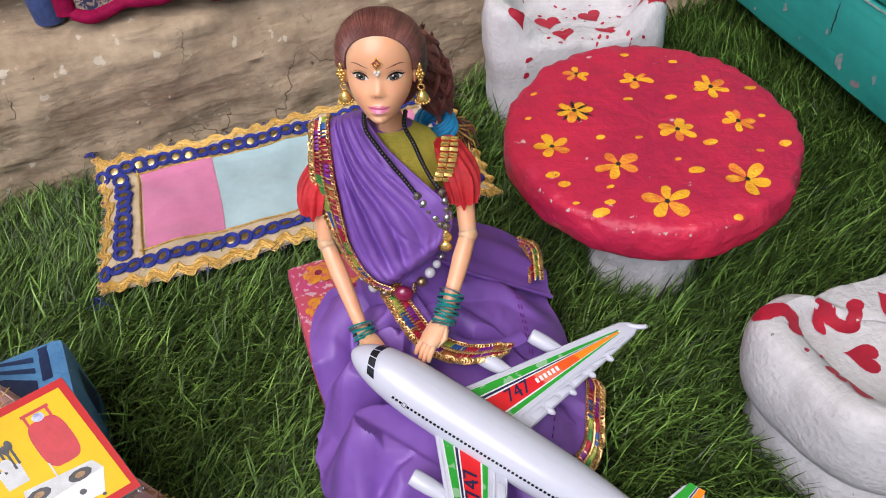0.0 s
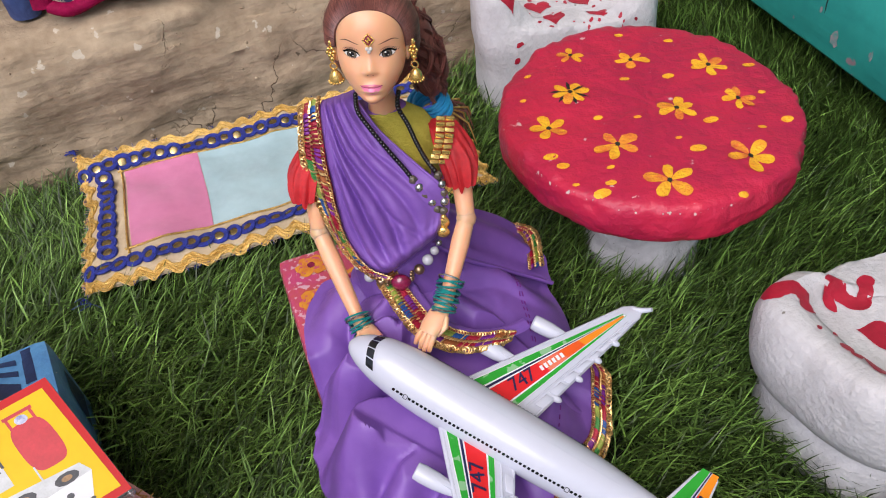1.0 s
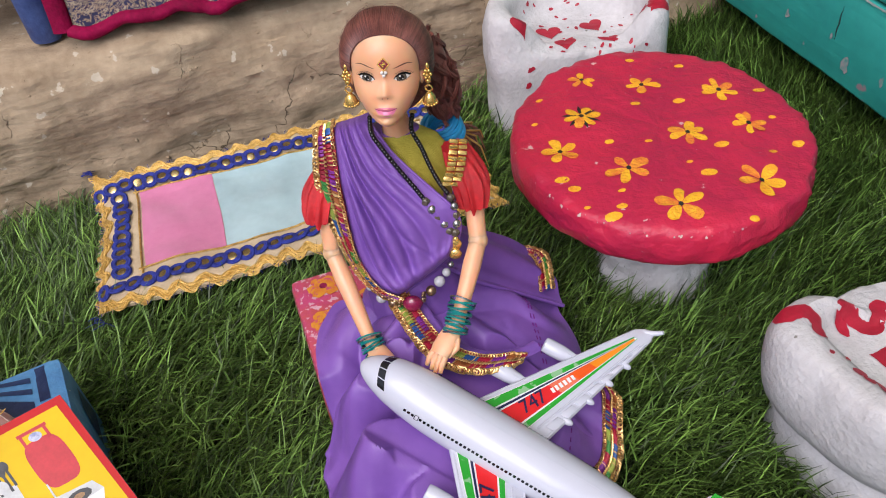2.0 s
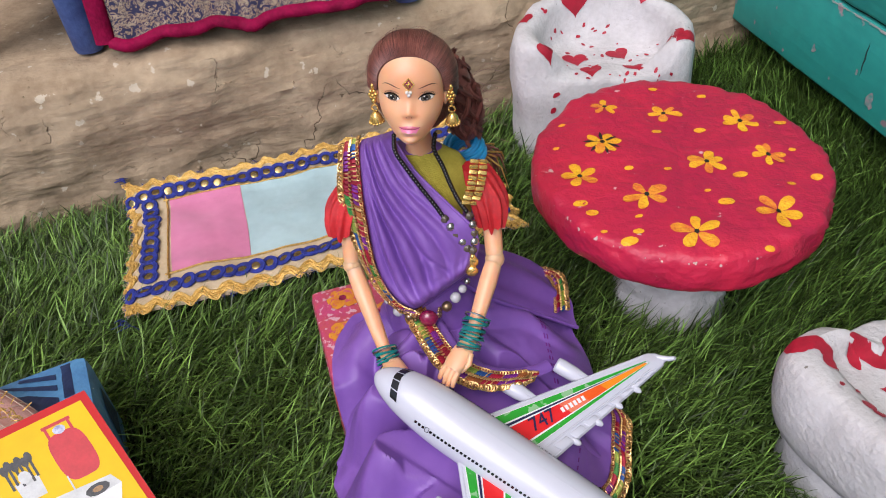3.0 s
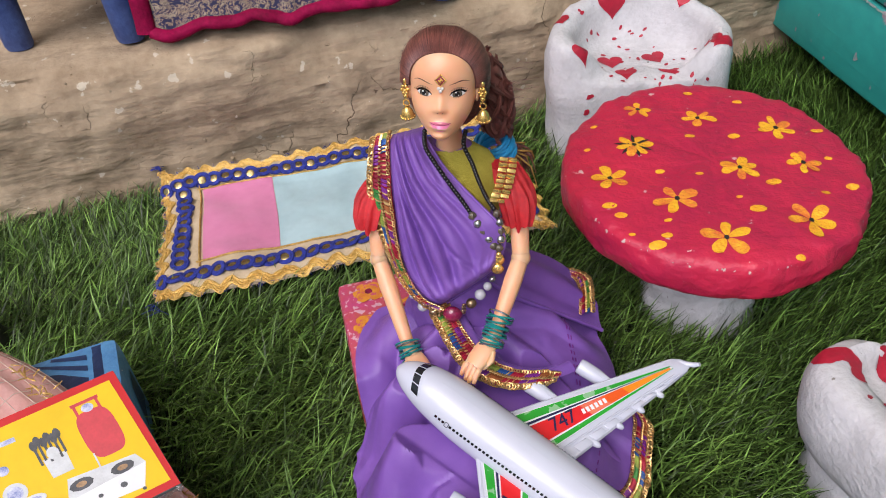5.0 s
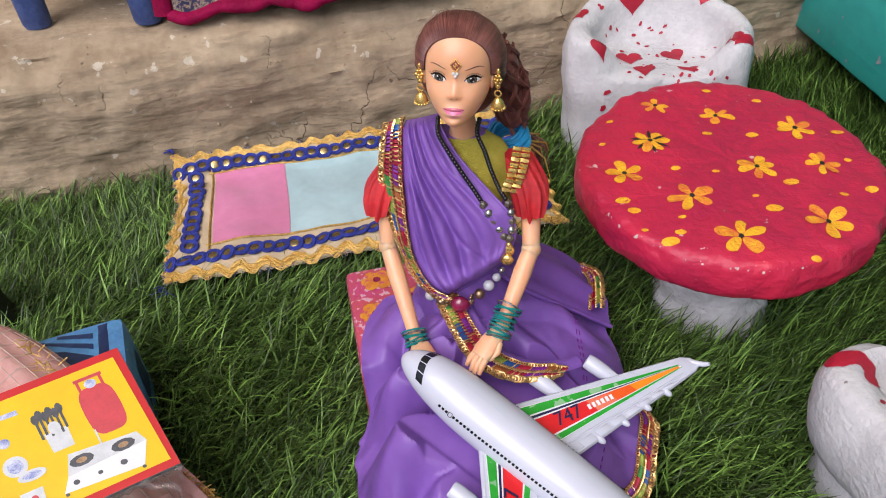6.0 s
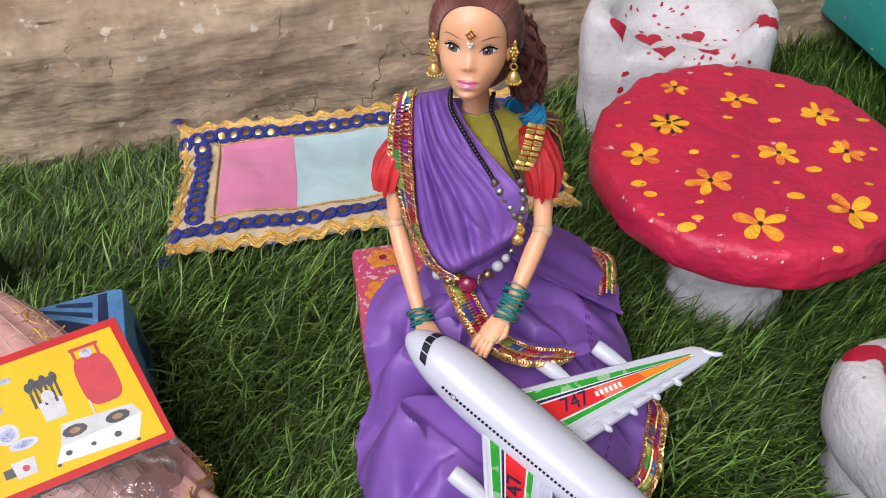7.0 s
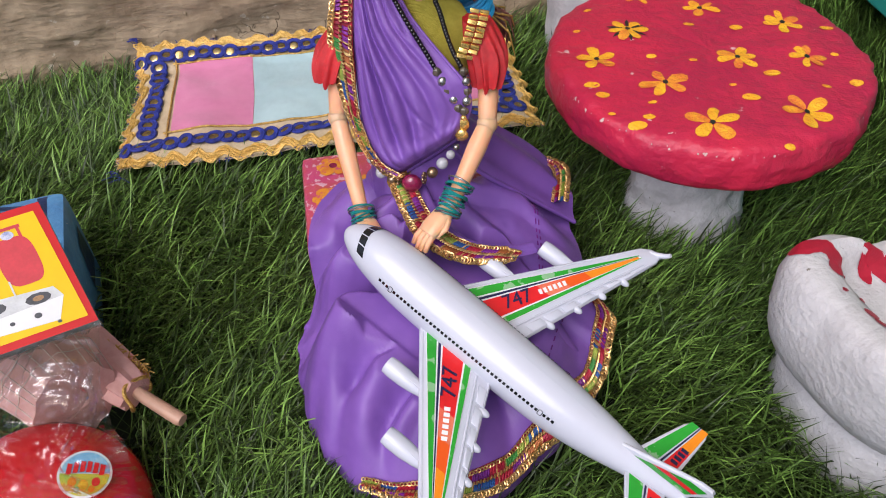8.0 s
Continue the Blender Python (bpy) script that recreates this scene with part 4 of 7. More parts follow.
def skirt_point(deg, s, lift=0.0):
    x, y, z = skirt_height(deg, s)
    # the cloth is pressed down where the toy airliner lies on it
    px, py = x + 0.0152, y - 0.248
    along, across = (px * 0.86 - py * 0.394) / 0.895, (px * 0.432 + py * 0.9004)
    rest = 0.0885 - 0.324 * along * 0.9 + 0.05 * across
    wide = abs(across)
    body = max(0.0, wide - 0.015, -0.004 - along)
    wing = max(0.0, 0.014 + 0.70 * wide - along, along - 0.094 - 0.40 * wide, wide - 0.105)
    z = min(z, rest - 0.0165 + 1.1 * body, rest - 0.0150 + 1.3 * wing)
    return Vector((x, y, z + lift))


def trim(b, edge, inner, rnd, start=0):
    """Braided border between an outer and an inner line of points: gold loops, coloured threads, sequins, a gold cord."""
    n = len(edge)
    cols = ("stitch_red", "stitch_violet", "stitch_red", "stitch_green", "stitch_lime", "stitch_blue", "stitch_red", "stitch_violet", "stitch_copper")
    for i in range(n):
        e, q = edge[i], inner[i]
        d = edge[min(i + 1, n - 1)] - edge[max(i - 1, 0)]
        if d.length < 1e-6:
            continue
        d.normalize()
        w = q - e
        up = d.cross(w).normalized()
        if up.dot(Vector((0, -0.6, 0.8))) < 0:
            up = -up
        tilt = Vector((rnd.uniform(-0.25, 0.25), rnd.uniform(-0.25, 0.25), rnd.uniform(-0.25, 0.25)))
        size = rnd.uniform(0.85, 1.12)
        b.torus(e + w * 0.06 + up * 0.0007, up + tilt, 0.00145 * size, 0.00042, M["zari"], 12, 5, rnd.uniform(0.8, 1.15))
        if i % 2:
            b.ball(e + w * 0.12 + up * 0.0009, (0.0008, 0.0008, 0.0006), M["zari"], 6, 4)
        c, c2 = cols[((i + start) // 6) % len(cols)], cols[((i + start) // 5 + 4) % len(cols)]
        for half in (0.0, 0.00065):
            o = d * (half + rnd.uniform(-0.00012, 0.00012))
            for f0, f1, m in ((0.20, 0.46, c), (0.58, 0.84, c2)):
                b.tube([e + w * f0 + up * 0.0004 + o - d * 0.0004, e + w * (f0 + f1) / 2 + up * 0.0011 + o, e + w * f1 + up * 0.0004 + o + d * 0.0005],
                       0.00040, M[m] if rnd.random() < 0.88 else M["zari"], 5)
        ends = e + w * 0.46 + up * 0.0009
        b.tube([ends - d * 0.0005, ends + w * 0.06 + up * 0.0003, ends + w * 0.12 + d * 0.0003], [0.0004, 0.00055, 0.0004], M["zari"], 5)
        b.torus(e + w * 0.92 + up * 0.0006, up + tilt, 0.0008 * size, 0.00032, M["zari"], 8, 5)
    b.rings([[e + Vector((0, 0.0003, -0.0001)), q + Vector((0, 0.0003, -0.0001))] for e, q in zip(edge, inner)], M["stitch_red"], closed=False)


def paired(outer, inner, step):
    """Two lines of the same number of points."""
    e = resample(outer, step)
    q = resample(inner, 0.0002)
    return e, [q[int(i / (len(e) - 1) * (len(q) - 1))] for i in range(len(e))]


def spline(table, x):
    """A smooth curve through rows of (x, y)."""
    k = max(0, min(len(table) - 2, next((i for i in range(len(table) - 1) if table[i + 1][0] >= x), len(table) - 2)))
    p0, p1, p2, p3 = (table[max(0, min(len(table) - 1, k + j))] for j in (-1, 0, 1, 2))
    h = p2[0] - p1[0]
    f = max(0.0, min(1.0, (x - p1[0]) / h))
    m1 = (p2[1] - p0[1]) / (p2[0] - p0[0]) * h
    m2 = (p3[1] - p1[1]) / (p3[0] - p1[0]) * h
    return (2 * f ** 3 - 3 * f * f + 1) * p1[1] + (f ** 3 - 2 * f * f + f) * m1 + (3 * f * f - 2 * f ** 3) * p2[1] + (f ** 3 - f * f) * m2


def doll():
    b = Build()
    rnd = random.Random(11)
    # skirt of the wrap, spread over the lap and legs
    rows = []
    for k in range(480):
        deg = 0.75 * k
        r = [skirt_point(deg, s) for s in [0.02] + [i / 84 for i in range(1, 85)]]
        e = r[-1]
        r += [e + Vector((0, 0, -0.003)), e + Vector((0, 0, -0.012))]
        rows.append(r)
    rows.append(rows[0])
    b.rings(rows, M["purple"], closed=False)
    # a loose fold that rises from the waist over the knee
    pts = [skirt_point(318 + 18 * i / 14, 0.30 + 0.62 * i / 14, -0.002) for i in range(15)]
    b.tube(pts, [0.003 * (0.5 + 0.9 * math.sin(math.pi * i / 14)) for i in range(15)], M["purple"], 12, 0.55, up=(0, 0, 1))
    # border on the hem: front, right and the corner behind
    degs = np.arange(268, 356, 0.75)
    trim(b, [skirt_point(d, 1.01, 0.001) for d in degs], [skirt_point(d, 1.005 - 0.0085 * min(1, 0.25 + (d - 268) / 36) / hem(d), 0.0012) for d in degs], rnd)
    c = [(0.0540, 0.3505, 0.0600), (0.0660, 0.3520, 0.0580), (0.0745, 0.3505, 0.0565), (0.0778, 0.3450, 0.0560), (0.0785, 0.3360, 0.0550), (0.0785, 0.3250, 0.0540)]
    e = resample(c, 0.0013)
    trim(b, e, [p + Vector((-0.0075, -0.0050, 0.002)) for p in e], rnd)
    # seam stitches of the side panel and along the border
    for line in ([(0.0613, 0.3273), (0.0653, 0.3034), (0.0692, 0.2839), (0.0725, 0.2660)], [(0.0598, 0.3270), (0.0638, 0.3032), (0.0677, 0.2838), (0.0710, 0.2660)], [(0.0830, 0.2620), (0.0802, 0.2498), (0.0770, 0.2300)]):
        pts = resample([(x, y, 0) for x, y in line], 0.0012)
        pts = [skirt_point(math.degrees(math.atan2(p.y - SKIRT.y, p.x - SKIRT.x)) % 360, min(0.97, math.hypot(p.x - SKIRT.x, p.y - SKIRT.y) / hem(math.degrees(math.atan2(p.y - SKIRT.y, p.x - SKIRT.x)))), 0.0003) for p in pts]
        for k in range(0, len(pts) - 1, 2):
            b.tube([pts[k], pts[k + 1]], 0.0003, M["stitch_violet"], 4)
    # torso, wrapped; the blouse shows on one side of the drape
    levels = [(0.058, 0.006, 0.304, 0.025, 0.018), (0.075, 0.006, 0.305, 0.024, 0.0165), (0.088, 0.008, 0.307, 0.0195, 0.0145), (0.097, 0.0085, 0.309, 0.0175, 0.0130),
              (0.108, 0.0075, 0.312, 0.0195, 0.0145), (0.120, 0.006, 0.315, 0.0225, 0.0165), (0.131, 0.005, 0.318, 0.0240, 0.0150),
              (0.142, 0.004, 0.321, 0.0262, 0.0120), (0.150, 0.0035, 0.3235, 0.0265, 0.0098), (0.156, 0.004, 0.325, 0.0215, 0.0085), (0.1605, 0.0055, 0.325, 0.012, 0.0072)]
    lv = []
    for i in range(len(levels) - 1):
        for k in range(6):
            t = k / 6
            lv.append([p * (1 - t) + q * t for p, q in zip(levels[i], levels[i + 1])])
    lv.append(list(levels[-1]))

    def blouse(p):
        return p.y < 0.40 and ((p.x + 0.0040) + (p.z - 0.167) * 1.02 > -0.005 and p.z > 0.124 or p.z > 0.154 and p.x > -0.003)

    rows = []
    for z, cx, cy, rx, ry in lv:
        r = []
        for k in range(96):
            a = 2 * math.pi * k / 96
            p = Vector((cx + rx * math.cos(a), cy + ry * math.sin(a), z))
            o = Vector((math.cos(a), math.sin(a), 0))
            if blouse(p):
                p -= o * 0.0004
            else:
                g = (p.x - 0.0045) + (p.z - 0.158) * 0.60          # distance across the drape
                pleat = math.sin(g * 760 + 2.5 * noise.noise(p * 60)) * 0.5 + math.sin(g * 310 + 1) * 0.7
                p += o * (0.0012 + 0.0011 * pleat * (1 if p.y < 0.325 else 0.3))
            r.append(p)
        rows.append(r)
    b.rings(rows, M["purple"], pick=lambda p: M["olive"] if blouse(p) else M["purple"])
    # the drape over one shoulder: cloth between its free edge and its border, in folds that run from shoulder to waist
    A = resample([(-0.0050, 0.3300, 0.1665), (-0.0035, 0.3190, 0.1688), (0.0040, 0.3125, 0.1583), (0.0112, 0.3085, 0.1510), (0.0222, 0.3030, 0.1415), (0.0298, 0.2990, 0.1350), (0.0330, 0.2980, 0.1265),
                  (0.0315, 0.2965, 0.1180), (0.0270, 0.2935, 0.1085)], 0.0003)
    B = resample([(-0.0205, 0.3300, 0.1620), (-0.0200, 0.3185, 0.1632), (-0.0195, 0.3085, 0.1478), (-0.0182, 0.3030, 0.1353), (-0.0172, 0.2990, 0.1248), (-0.0150, 0.2945, 0.1129), (-0.0105, 0.2905, 0.1031),
                  (-0.0041, 0.2875, 0.0962), (0.0040, 0.2862, 0.0925)], 0.0003)
    # valleys of the cloth: place across at shoulder, middle and waist; half width; depth; where along it begins and ends
    valleys = [(0.40, 0.20, 0.16, 0.030, 0.0010, -0.1, 0.85), (0.60, 0.36, 0.34, 0.040, 0.0017, -0.1, 0.90), (0.80, 0.56, 0.60, 0.045, 0.0028, -0.1, 1.0),
               (0.91, 0.75, 0.78, 0.042, 0.0036, 0.18, 0.98), (0.96, 0.90, 0.93, 0.030, 0.0024, 0.3, 0.95), (0.62, 0.60, 0.26, 0.030, 0.0012, 0.5, 1.0)]
    rows = []
    for i in range(121):
        f = i / 120
        p, q = A[int(f * (len(A) - 1))], B[int(f * (len(B) - 1))]
        r = []
        for j in range(101):
            g = j / 100
            edge = min(1, 8 * g, 8 * (1 - g))
            h = 0.0052 * math.sin(math.pi * g) ** 0.8 * min(1, 0.25 + 1.3 * math.sin(math.pi * min(1, f * 1.02)) ** 0.8)
            h += 0.0030 * math.exp(-((f - 0.90) / 0.06) ** 2) * edge - 0.0050 * max(0.0, (f - 0.95) / 0.05) ** 2
            bend = 0.025 * noise.noise(Vector((f * 3.0, g * 2.0, 2.0)))
            for g0, g1, g2, wide, deep, f0, f1 in valleys:
                at_g = spline([(-0.2, g0), (0.0, g0), (0.5, g1), (1.0, g2), (1.2, g2)], f) + bend
                x = (g - at_g) / wide
                if abs(x) < 6:
                    on = max(0.0, min(1.0, (f - f0) / 0.22)) * max(0.0, min(1.0, (f1 - f) / 0.22))
                    h += deep * on * edge * (0.65 * math.exp(-((x + 2.0) / 1.7) ** 2) - math.exp(-(x / (0.7 if x > 0 else 1.2)) ** 2) + 0.25 * math.exp(-((x - 1.8) / 1.3) ** 2))
            h += noise.noise(Vector((f * 6 + g * 4, g * 9, 7))) * 0.0008 * edge + (0.25 - abs(noise.noise(Vector((f * 7 - g * 5, g * 9 + f * 4, 3))))) * 0.0007 * edge
            r.append(p.lerp(q, g) + Vector((0.05, -0.90, 0.40)) * h)
        rows.append(r)
    b.rings(rows, M["purple"], closed=False)
    # its turned edges
    b.tube([r[0] for r in rows], 0.0007, M["purple"], 8)
    b.tube([r + Vector((0, 0.0012, -0.0005)) for r in rows[-1]], 0.0015, M["purple"], 8)
    # drape behind and beside the hip
    P = resample([(0.021, 0.300, 0.101), (0.038, 0.305, 0.082), (0.058, 0.313, 0.064), (0.084, 0.321, 0.043)], 0.0006)
    Q = resample([(0.020, 0.322, 0.108), (0.042, 0.338, 0.086), (0.060, 0.350, 0.066), (0.0755, 0.351, 0.0495)], 0.0006)
    rows = []
    for i in range(40):
        f = i / 39
        p, q = P[int(f * (len(P) - 1))], Q[int(f * (len(Q) - 1))]
        rows.append([p.lerp(q, g) + Vector((0.25, -0.1, 0.9)) * (0.0035 * math.sin(math.pi * g) + 0.0016 * math.sin(g * 11 + f * 3) * min(1, 4 * g, 4 * (1 - g))) for g in [k / 24 for k in range(25)]])
    b.rings(rows, M["purple"], closed=False)
    b.tube(P[::6], 0.0012, M["purple"], 8)
    # border of the drape: shoulder to waist, and the loose end over the lap
    e, q = paired([(-0.0298, 0.3270, 0.1600), (-0.0290, 0.3160, 0.1585), (-0.0298, 0.3090, 0.1468), (-0.0272, 0.3035, 0.1330), (-0.0232, 0.2985, 0.1212), (-0.0190, 0.2940, 0.1116), (-0.0145, 0.2900, 0.1043),
                   (-0.0066, 0.2862, 0.0955), (0.0017, 0.2850, 0.0912)],
                  [(-0.0205, 0.3290, 0.1640), (-0.0196, 0.3170, 0.1645), (-0.0188, 0.3060, 0.1485), (-0.0175, 0.3005, 0.1360), (-0.0166, 0.2962, 0.1255), (-0.0145, 0.2918, 0.1138), (-0.0102, 0.2880, 0.1045),
                   (-0.0040, 0.2852, 0.0978), (0.0040, 0.2842, 0.0942)], 0.0012)
    trim(b, e, q, rnd)
    e = resample([(-0.0020, 0.2845, 0.0880), (0.0020, 0.2790, 0.0845), (0.0075, 0.2705, 0.0815), (0.0145, 0.2620, 0.0785), (0.025, 0.2560, 0.0755), (0.037, 0.2550, 0.0728), (0.0495, 0.2590, 0.0705), (0.0575, 0.2645, 0.0690)], 0.0012)
    taper = [min(1.0, 0.35 + 0.65 * (len(e) - i) / (0.16 * len(e))) for i in range(len(e))]
    trim(b, e, [p + Vector((0.0072, 0.0078, 0.0030)) * k for p, k in zip(e, taper)], rnd, 20)
    pts = [p + Vector((0.0090, 0.0095, -0.001)) for p in e]
    b.tube(pts, [0.0030] * len(pts), M["purple"], 10, 0.4, up=(0, 0, 1))
    # sleeves, frilled at the hem
    for sx, cx, cy, cz, ln in ((-1, -0.0288, 0.3165, 0.1340, 0.0195), (1, 0.0372, 0.3170, 0.1405, 0.0225)):
        rows = []
        for i in range(22):
            f = i / 21
            z = cz + 0.0140 - ln * f
            rad = 0.0052 + 0.0026 * math.sin(math.pi * min(1, f * 0.85 + 0.12)) + 0.0006 * f
            cxx, cyy = cx + sx * 0.0030 * math.sin(f * 2.4) - sx * 0.0045 * (1 - f), cy - 0.013 * f
            fr = 0.05 + 0.11 * f
            rows.append([(cxx + rad * math.cos(a) * (1 + fr * math.sin(11 * a + 2.5 * noise.noise(Vector((a, f * 2, sx))))), cyy + rad * 0.95 * math.sin(a) * (1 + fr * math.sin(11 * a + 2.5 * noise.noise(Vector((a, f * 2, sx))))),
                          z + 0.0012 * math.sin(5 * a) * f + 0.0007 * math.sin(13 * a) * f) for a in (2 * math.pi * k / 72 for k in range(72))])
        b.rings(rows, M["scarlet"])
    for k in range(2):
        for i in range(9):
            f = i / 8
            p = Vector((0.0322, 0.3135, 0.1598)).lerp(Vector((0.0280, 0.3035, 0.1445)), f) + Vector((0.0040, 0.0006, -0.0008)) * k + Vector((0.0008, -0.0022, 0.0010)) * math.sin(math.pi * f)
            b.box((-0.0019, -0.0008, -0.0009), (0.0019, 0.0008, 0.0009), M["brass"], 0.0003, Matrix.Translation(p) @ pose(0, 0, 0, -25 + 22 * math.sin(i * 2.3 + k), 14, 8 + 10 * math.sin(i * 1.7)))
    # arms, jointed at the elbow
    arms = (((-0.0285, 0.3140, 0.142), (-0.0275, 0.2985, 0.1115), (-0.0108, 0.2670, 0.0825), (-0.0045, 0.2575, 0.0810)),
            ((0.0385, 0.3150, 0.142), (0.0405, 0.2965, 0.1165), (0.0295, 0.2670, 0.0945), (0.0225, 0.2570, 0.0890)))
    for j, (s, el, wr, ha) in enumerate(arms):
        s, el, wr, ha = Vector(s), Vector(el), Vector(wr), Vector(ha)
        b.tube([s, s.lerp(el, 0.5), el], [0.0047, 0.0045, 0.0040], M["skin"], 14)
        b.ball(el, 0.0046, M["skin"], 14, 10)
        b.tube([el, el.lerp(wr, 0.3), el.lerp(wr, 0.7), wr, wr.lerp(ha, 0.5)], [0.0039, 0.0043, 0.0036, 0.0030, 0.0033], M["skin"], 14)
        d = (ha - wr).normalized()
        side = d.cross(Vector((0, 0, 1))).normalized()
        palm = ha
        b.tube([wr - d * 0.003, wr, wr.lerp(palm, 0.5), palm, palm + d * 0.0035], [0.0029, 0.0032, 0.0048, 0.0052, 0.0044], M["skin"], 20, 0.58, up=(0, 0, 1))
        for fi in range(4):
            o = side * (fi - 1.5) * 0.0021
            st = palm + o + d * 0.001
            b.tube([st, st + d * 0.0050 + o * (0.05 + 0.12 * (fi == 3)) + Vector((0, 0, -0.0008)), st + d * (0.0085 - abs(fi - 1.3) * 0.001) + o * (0.10 + 0.25 * (fi == 3)) + Vector((0, 0, -0.0035))],
                   [0.0015, 0.00145, 0.0010], M["skin"], 8)
        th = wr.lerp(palm, 0.5) + side * (0.004 if j == 0 else -0.004)
        b.tube([th, th + d * 0.004 + side * (0.002 if j == 0 else -0.002), th + d * 0.008 + Vector((0, 0, -0.002))], [0.0015, 0.0013, 0.0008], M["skin"], 8)
        ax = (wr - el).normalized()
        for k in range(17 if j else 10):
            p = wr - ax * (0.00092 * k - 0.0050)
            tilt = Vector((rnd.uniform(-0.22, 0.22), rnd.uniform(-0.22, 0.22), rnd.uniform(-0.22, 0.22)))
            b.torus(p, ax + tilt, 0.0049 + rnd.uniform(-0.0004, 0.0006) + 0.00006 * k, 0.00046, M["bangle"] if k % 4 else M["silver"], 22, 6)
    # neck and head; the head's own axes: x to its side, -y ahead, z up, the middle between the eyes in front of the origin
    b.tube([(0.0065, 0.3265, 0.152), (0.0072, 0.3240, 0.163), (0.0070, 0.3195, 0.174), (0.0066, 0.3165, 0.184)], [0.0085, 0.0062, 0.0055, 0.0062], M["skin"], 24)
    H = Matrix(HEAD_AXES).transposed().to_4x4()
    H.translation = HEAD_AT
    half = [(-22, 0.0), (-20.6, 0.4), (-20.2, 2.6), (-19.0, 4.9), (-17.0, 7.1), (-13.0, 9.9), (-8.0, 12.4), (-3.0, 13.5), (0.0, 13.6), (5.0, 13.8), (10.0, 13.4), (15.0, 12.2), (19.0, 9.5), (22.0, 5.5), (23.5, 0.4), (25, 0)]
    ahead = [(-22, 5), (-20.6, 7.0), (-20.2, 9.4), (-19.0, 11.0), (-17.0, 11.6), (-13.0, 12.1), (-8.0, 12.3), (-3.0, 12.2), (0.0, 12.1), (5.0, 12.9), (10.0, 12.9), (15.0, 11.0), (19.0, 7.5), (22.0, 3.5), (23.5, 0.2), (25, 0)]
    behind = [(-22, 4), (-20, 3.0), (-17, 4.0), (-13, 6), (-8, 9), (0, 13), (8, 15), (15, 13.5), (19, 11), (22, 7), (23.5, 0.4), (25, 0)]

    def bump(x, z, cx, cz, wx, wz):
        return math.exp(-((x - cx) / wx) ** 2 - ((z - cz) / wz) ** 2)

    def head_point(a, z):
        """a: 0 straight ahead. Millimetres."""
        w, f, k = spline(half, z), spline(ahead, z), spline(behind, z)
        c, sn = math.cos(a), math.sin(a)
        if c > 0:
            x, y = w * math.copysign(abs(sn) ** 0.96, sn), -f * c ** 0.88
        else:
            x, y = w * sn, -k * c
        if c > 0:
            s2 = abs(x)
            tip = 2.35 * math.exp(-((z + 6.0) / (3.4 if z > -6.0 else 1.5)) ** 2)
            y -= tip * math.exp(-(x / (1.9 + 0.5 * math.exp(-((z + 6.6) / 1.6) ** 2))) ** 2)
            y -= 0.45 * bump(x, z, 0, 1.0, 2.6, 4.5) + 0.3 * bump(s2, z, 2.0, -6.9, 1.0, 1.0)
            y += 0.75 * bump(s2, z, 6.4, 0.6, 3.6, 2.6) - 0.35 * bump(s2, z, 6.6, -0.1, 2.6, 1.4)
            y -= 0.9 * bump(s2, z, 6.6, -7.6, 4.2, 4.2)
            y -= 0.9 * bump(x, z, 0, -13.0, 5.0, 3.2) + 0.55 * bump(x, z, 0, -11.9, 3.6, 0.85) + 0.8 * bump(x, z, 0, -14.3, 3.2, 1.0)
            y += 0.55 * bump(x, z, 0, -12.9, 4.0, 0.55) + 0.45 * bump(x, z, 0, -16.1, 3.0, 0.9) + 0.15 * bump(x, z, 0, -9.9, 0.9, 1.2)
            y -= 1.0 * bump(x, z, 0, -18.0, 3.6, 1.8)
        return Vector((x, y, z)) * 0.001

    levels = [-20.6 + 44.1 * (0.5 - 0.5 * math.cos(math.pi * i / 88)) for i in range(89)]
    rows = [[head_point(2 * math.pi * k / 120, z) for k in range(120)] for z in levels]
    b.rings(rows, M["skin"], at=H)
    tree_b = Build()
    tree_b.rings(rows, M["skin"])
    from mathutils.bvhtree import BVHTree
    tree = BVHTree.FromPolygons([Vector(v) for v in tree_b.v], tree_b.f)
    for sx in (-1, 1):
        b.ball((sx * 0.0141, 0.0012, -0.0010), (0.0013, 0.0030, 0.0045), M["skin"], 14, 10, H)
    fb = Build()

    def on_face(x, z, lift):
        hit, hn, _, _ = tree.ray_cast(Vector((x * 0.001, -0.03, z * 0.001)), Vector((0, 1, 0)))
        return hit + Vector((0, -0.001, 0)) * lift

    def band(upper, lower, mat, lift):
        """Paint between two lines of as many points, in millimetres."""
        fb.rings([[on_face(*u, lift), on_face((u[0] + v[0]) / 2, (u[1] + v[1]) / 2, lift), on_face(*v, lift)] for u, v in zip(upper, lower)], mat, closed=False)

    def disc(x, z, r, mat, lift, top=None, n=24, bottom=None):
        rim = [(x + r * math.cos(q), z + r * math.sin(q)) for q in (2 * math.pi * j / n for j in range(n))]
        if top:
            rim = [(p, max(min(q, top(p)), bottom(p))) for p, q in rim]
        vs = [on_face(x, z - 0.2 * r if top else z, lift)] + [on_face(p, q, lift) for p, q in rim]
        fb.add(vs, [(0, 1 + j, 1 + (j + 1) % n) for j in range(n)], mat)

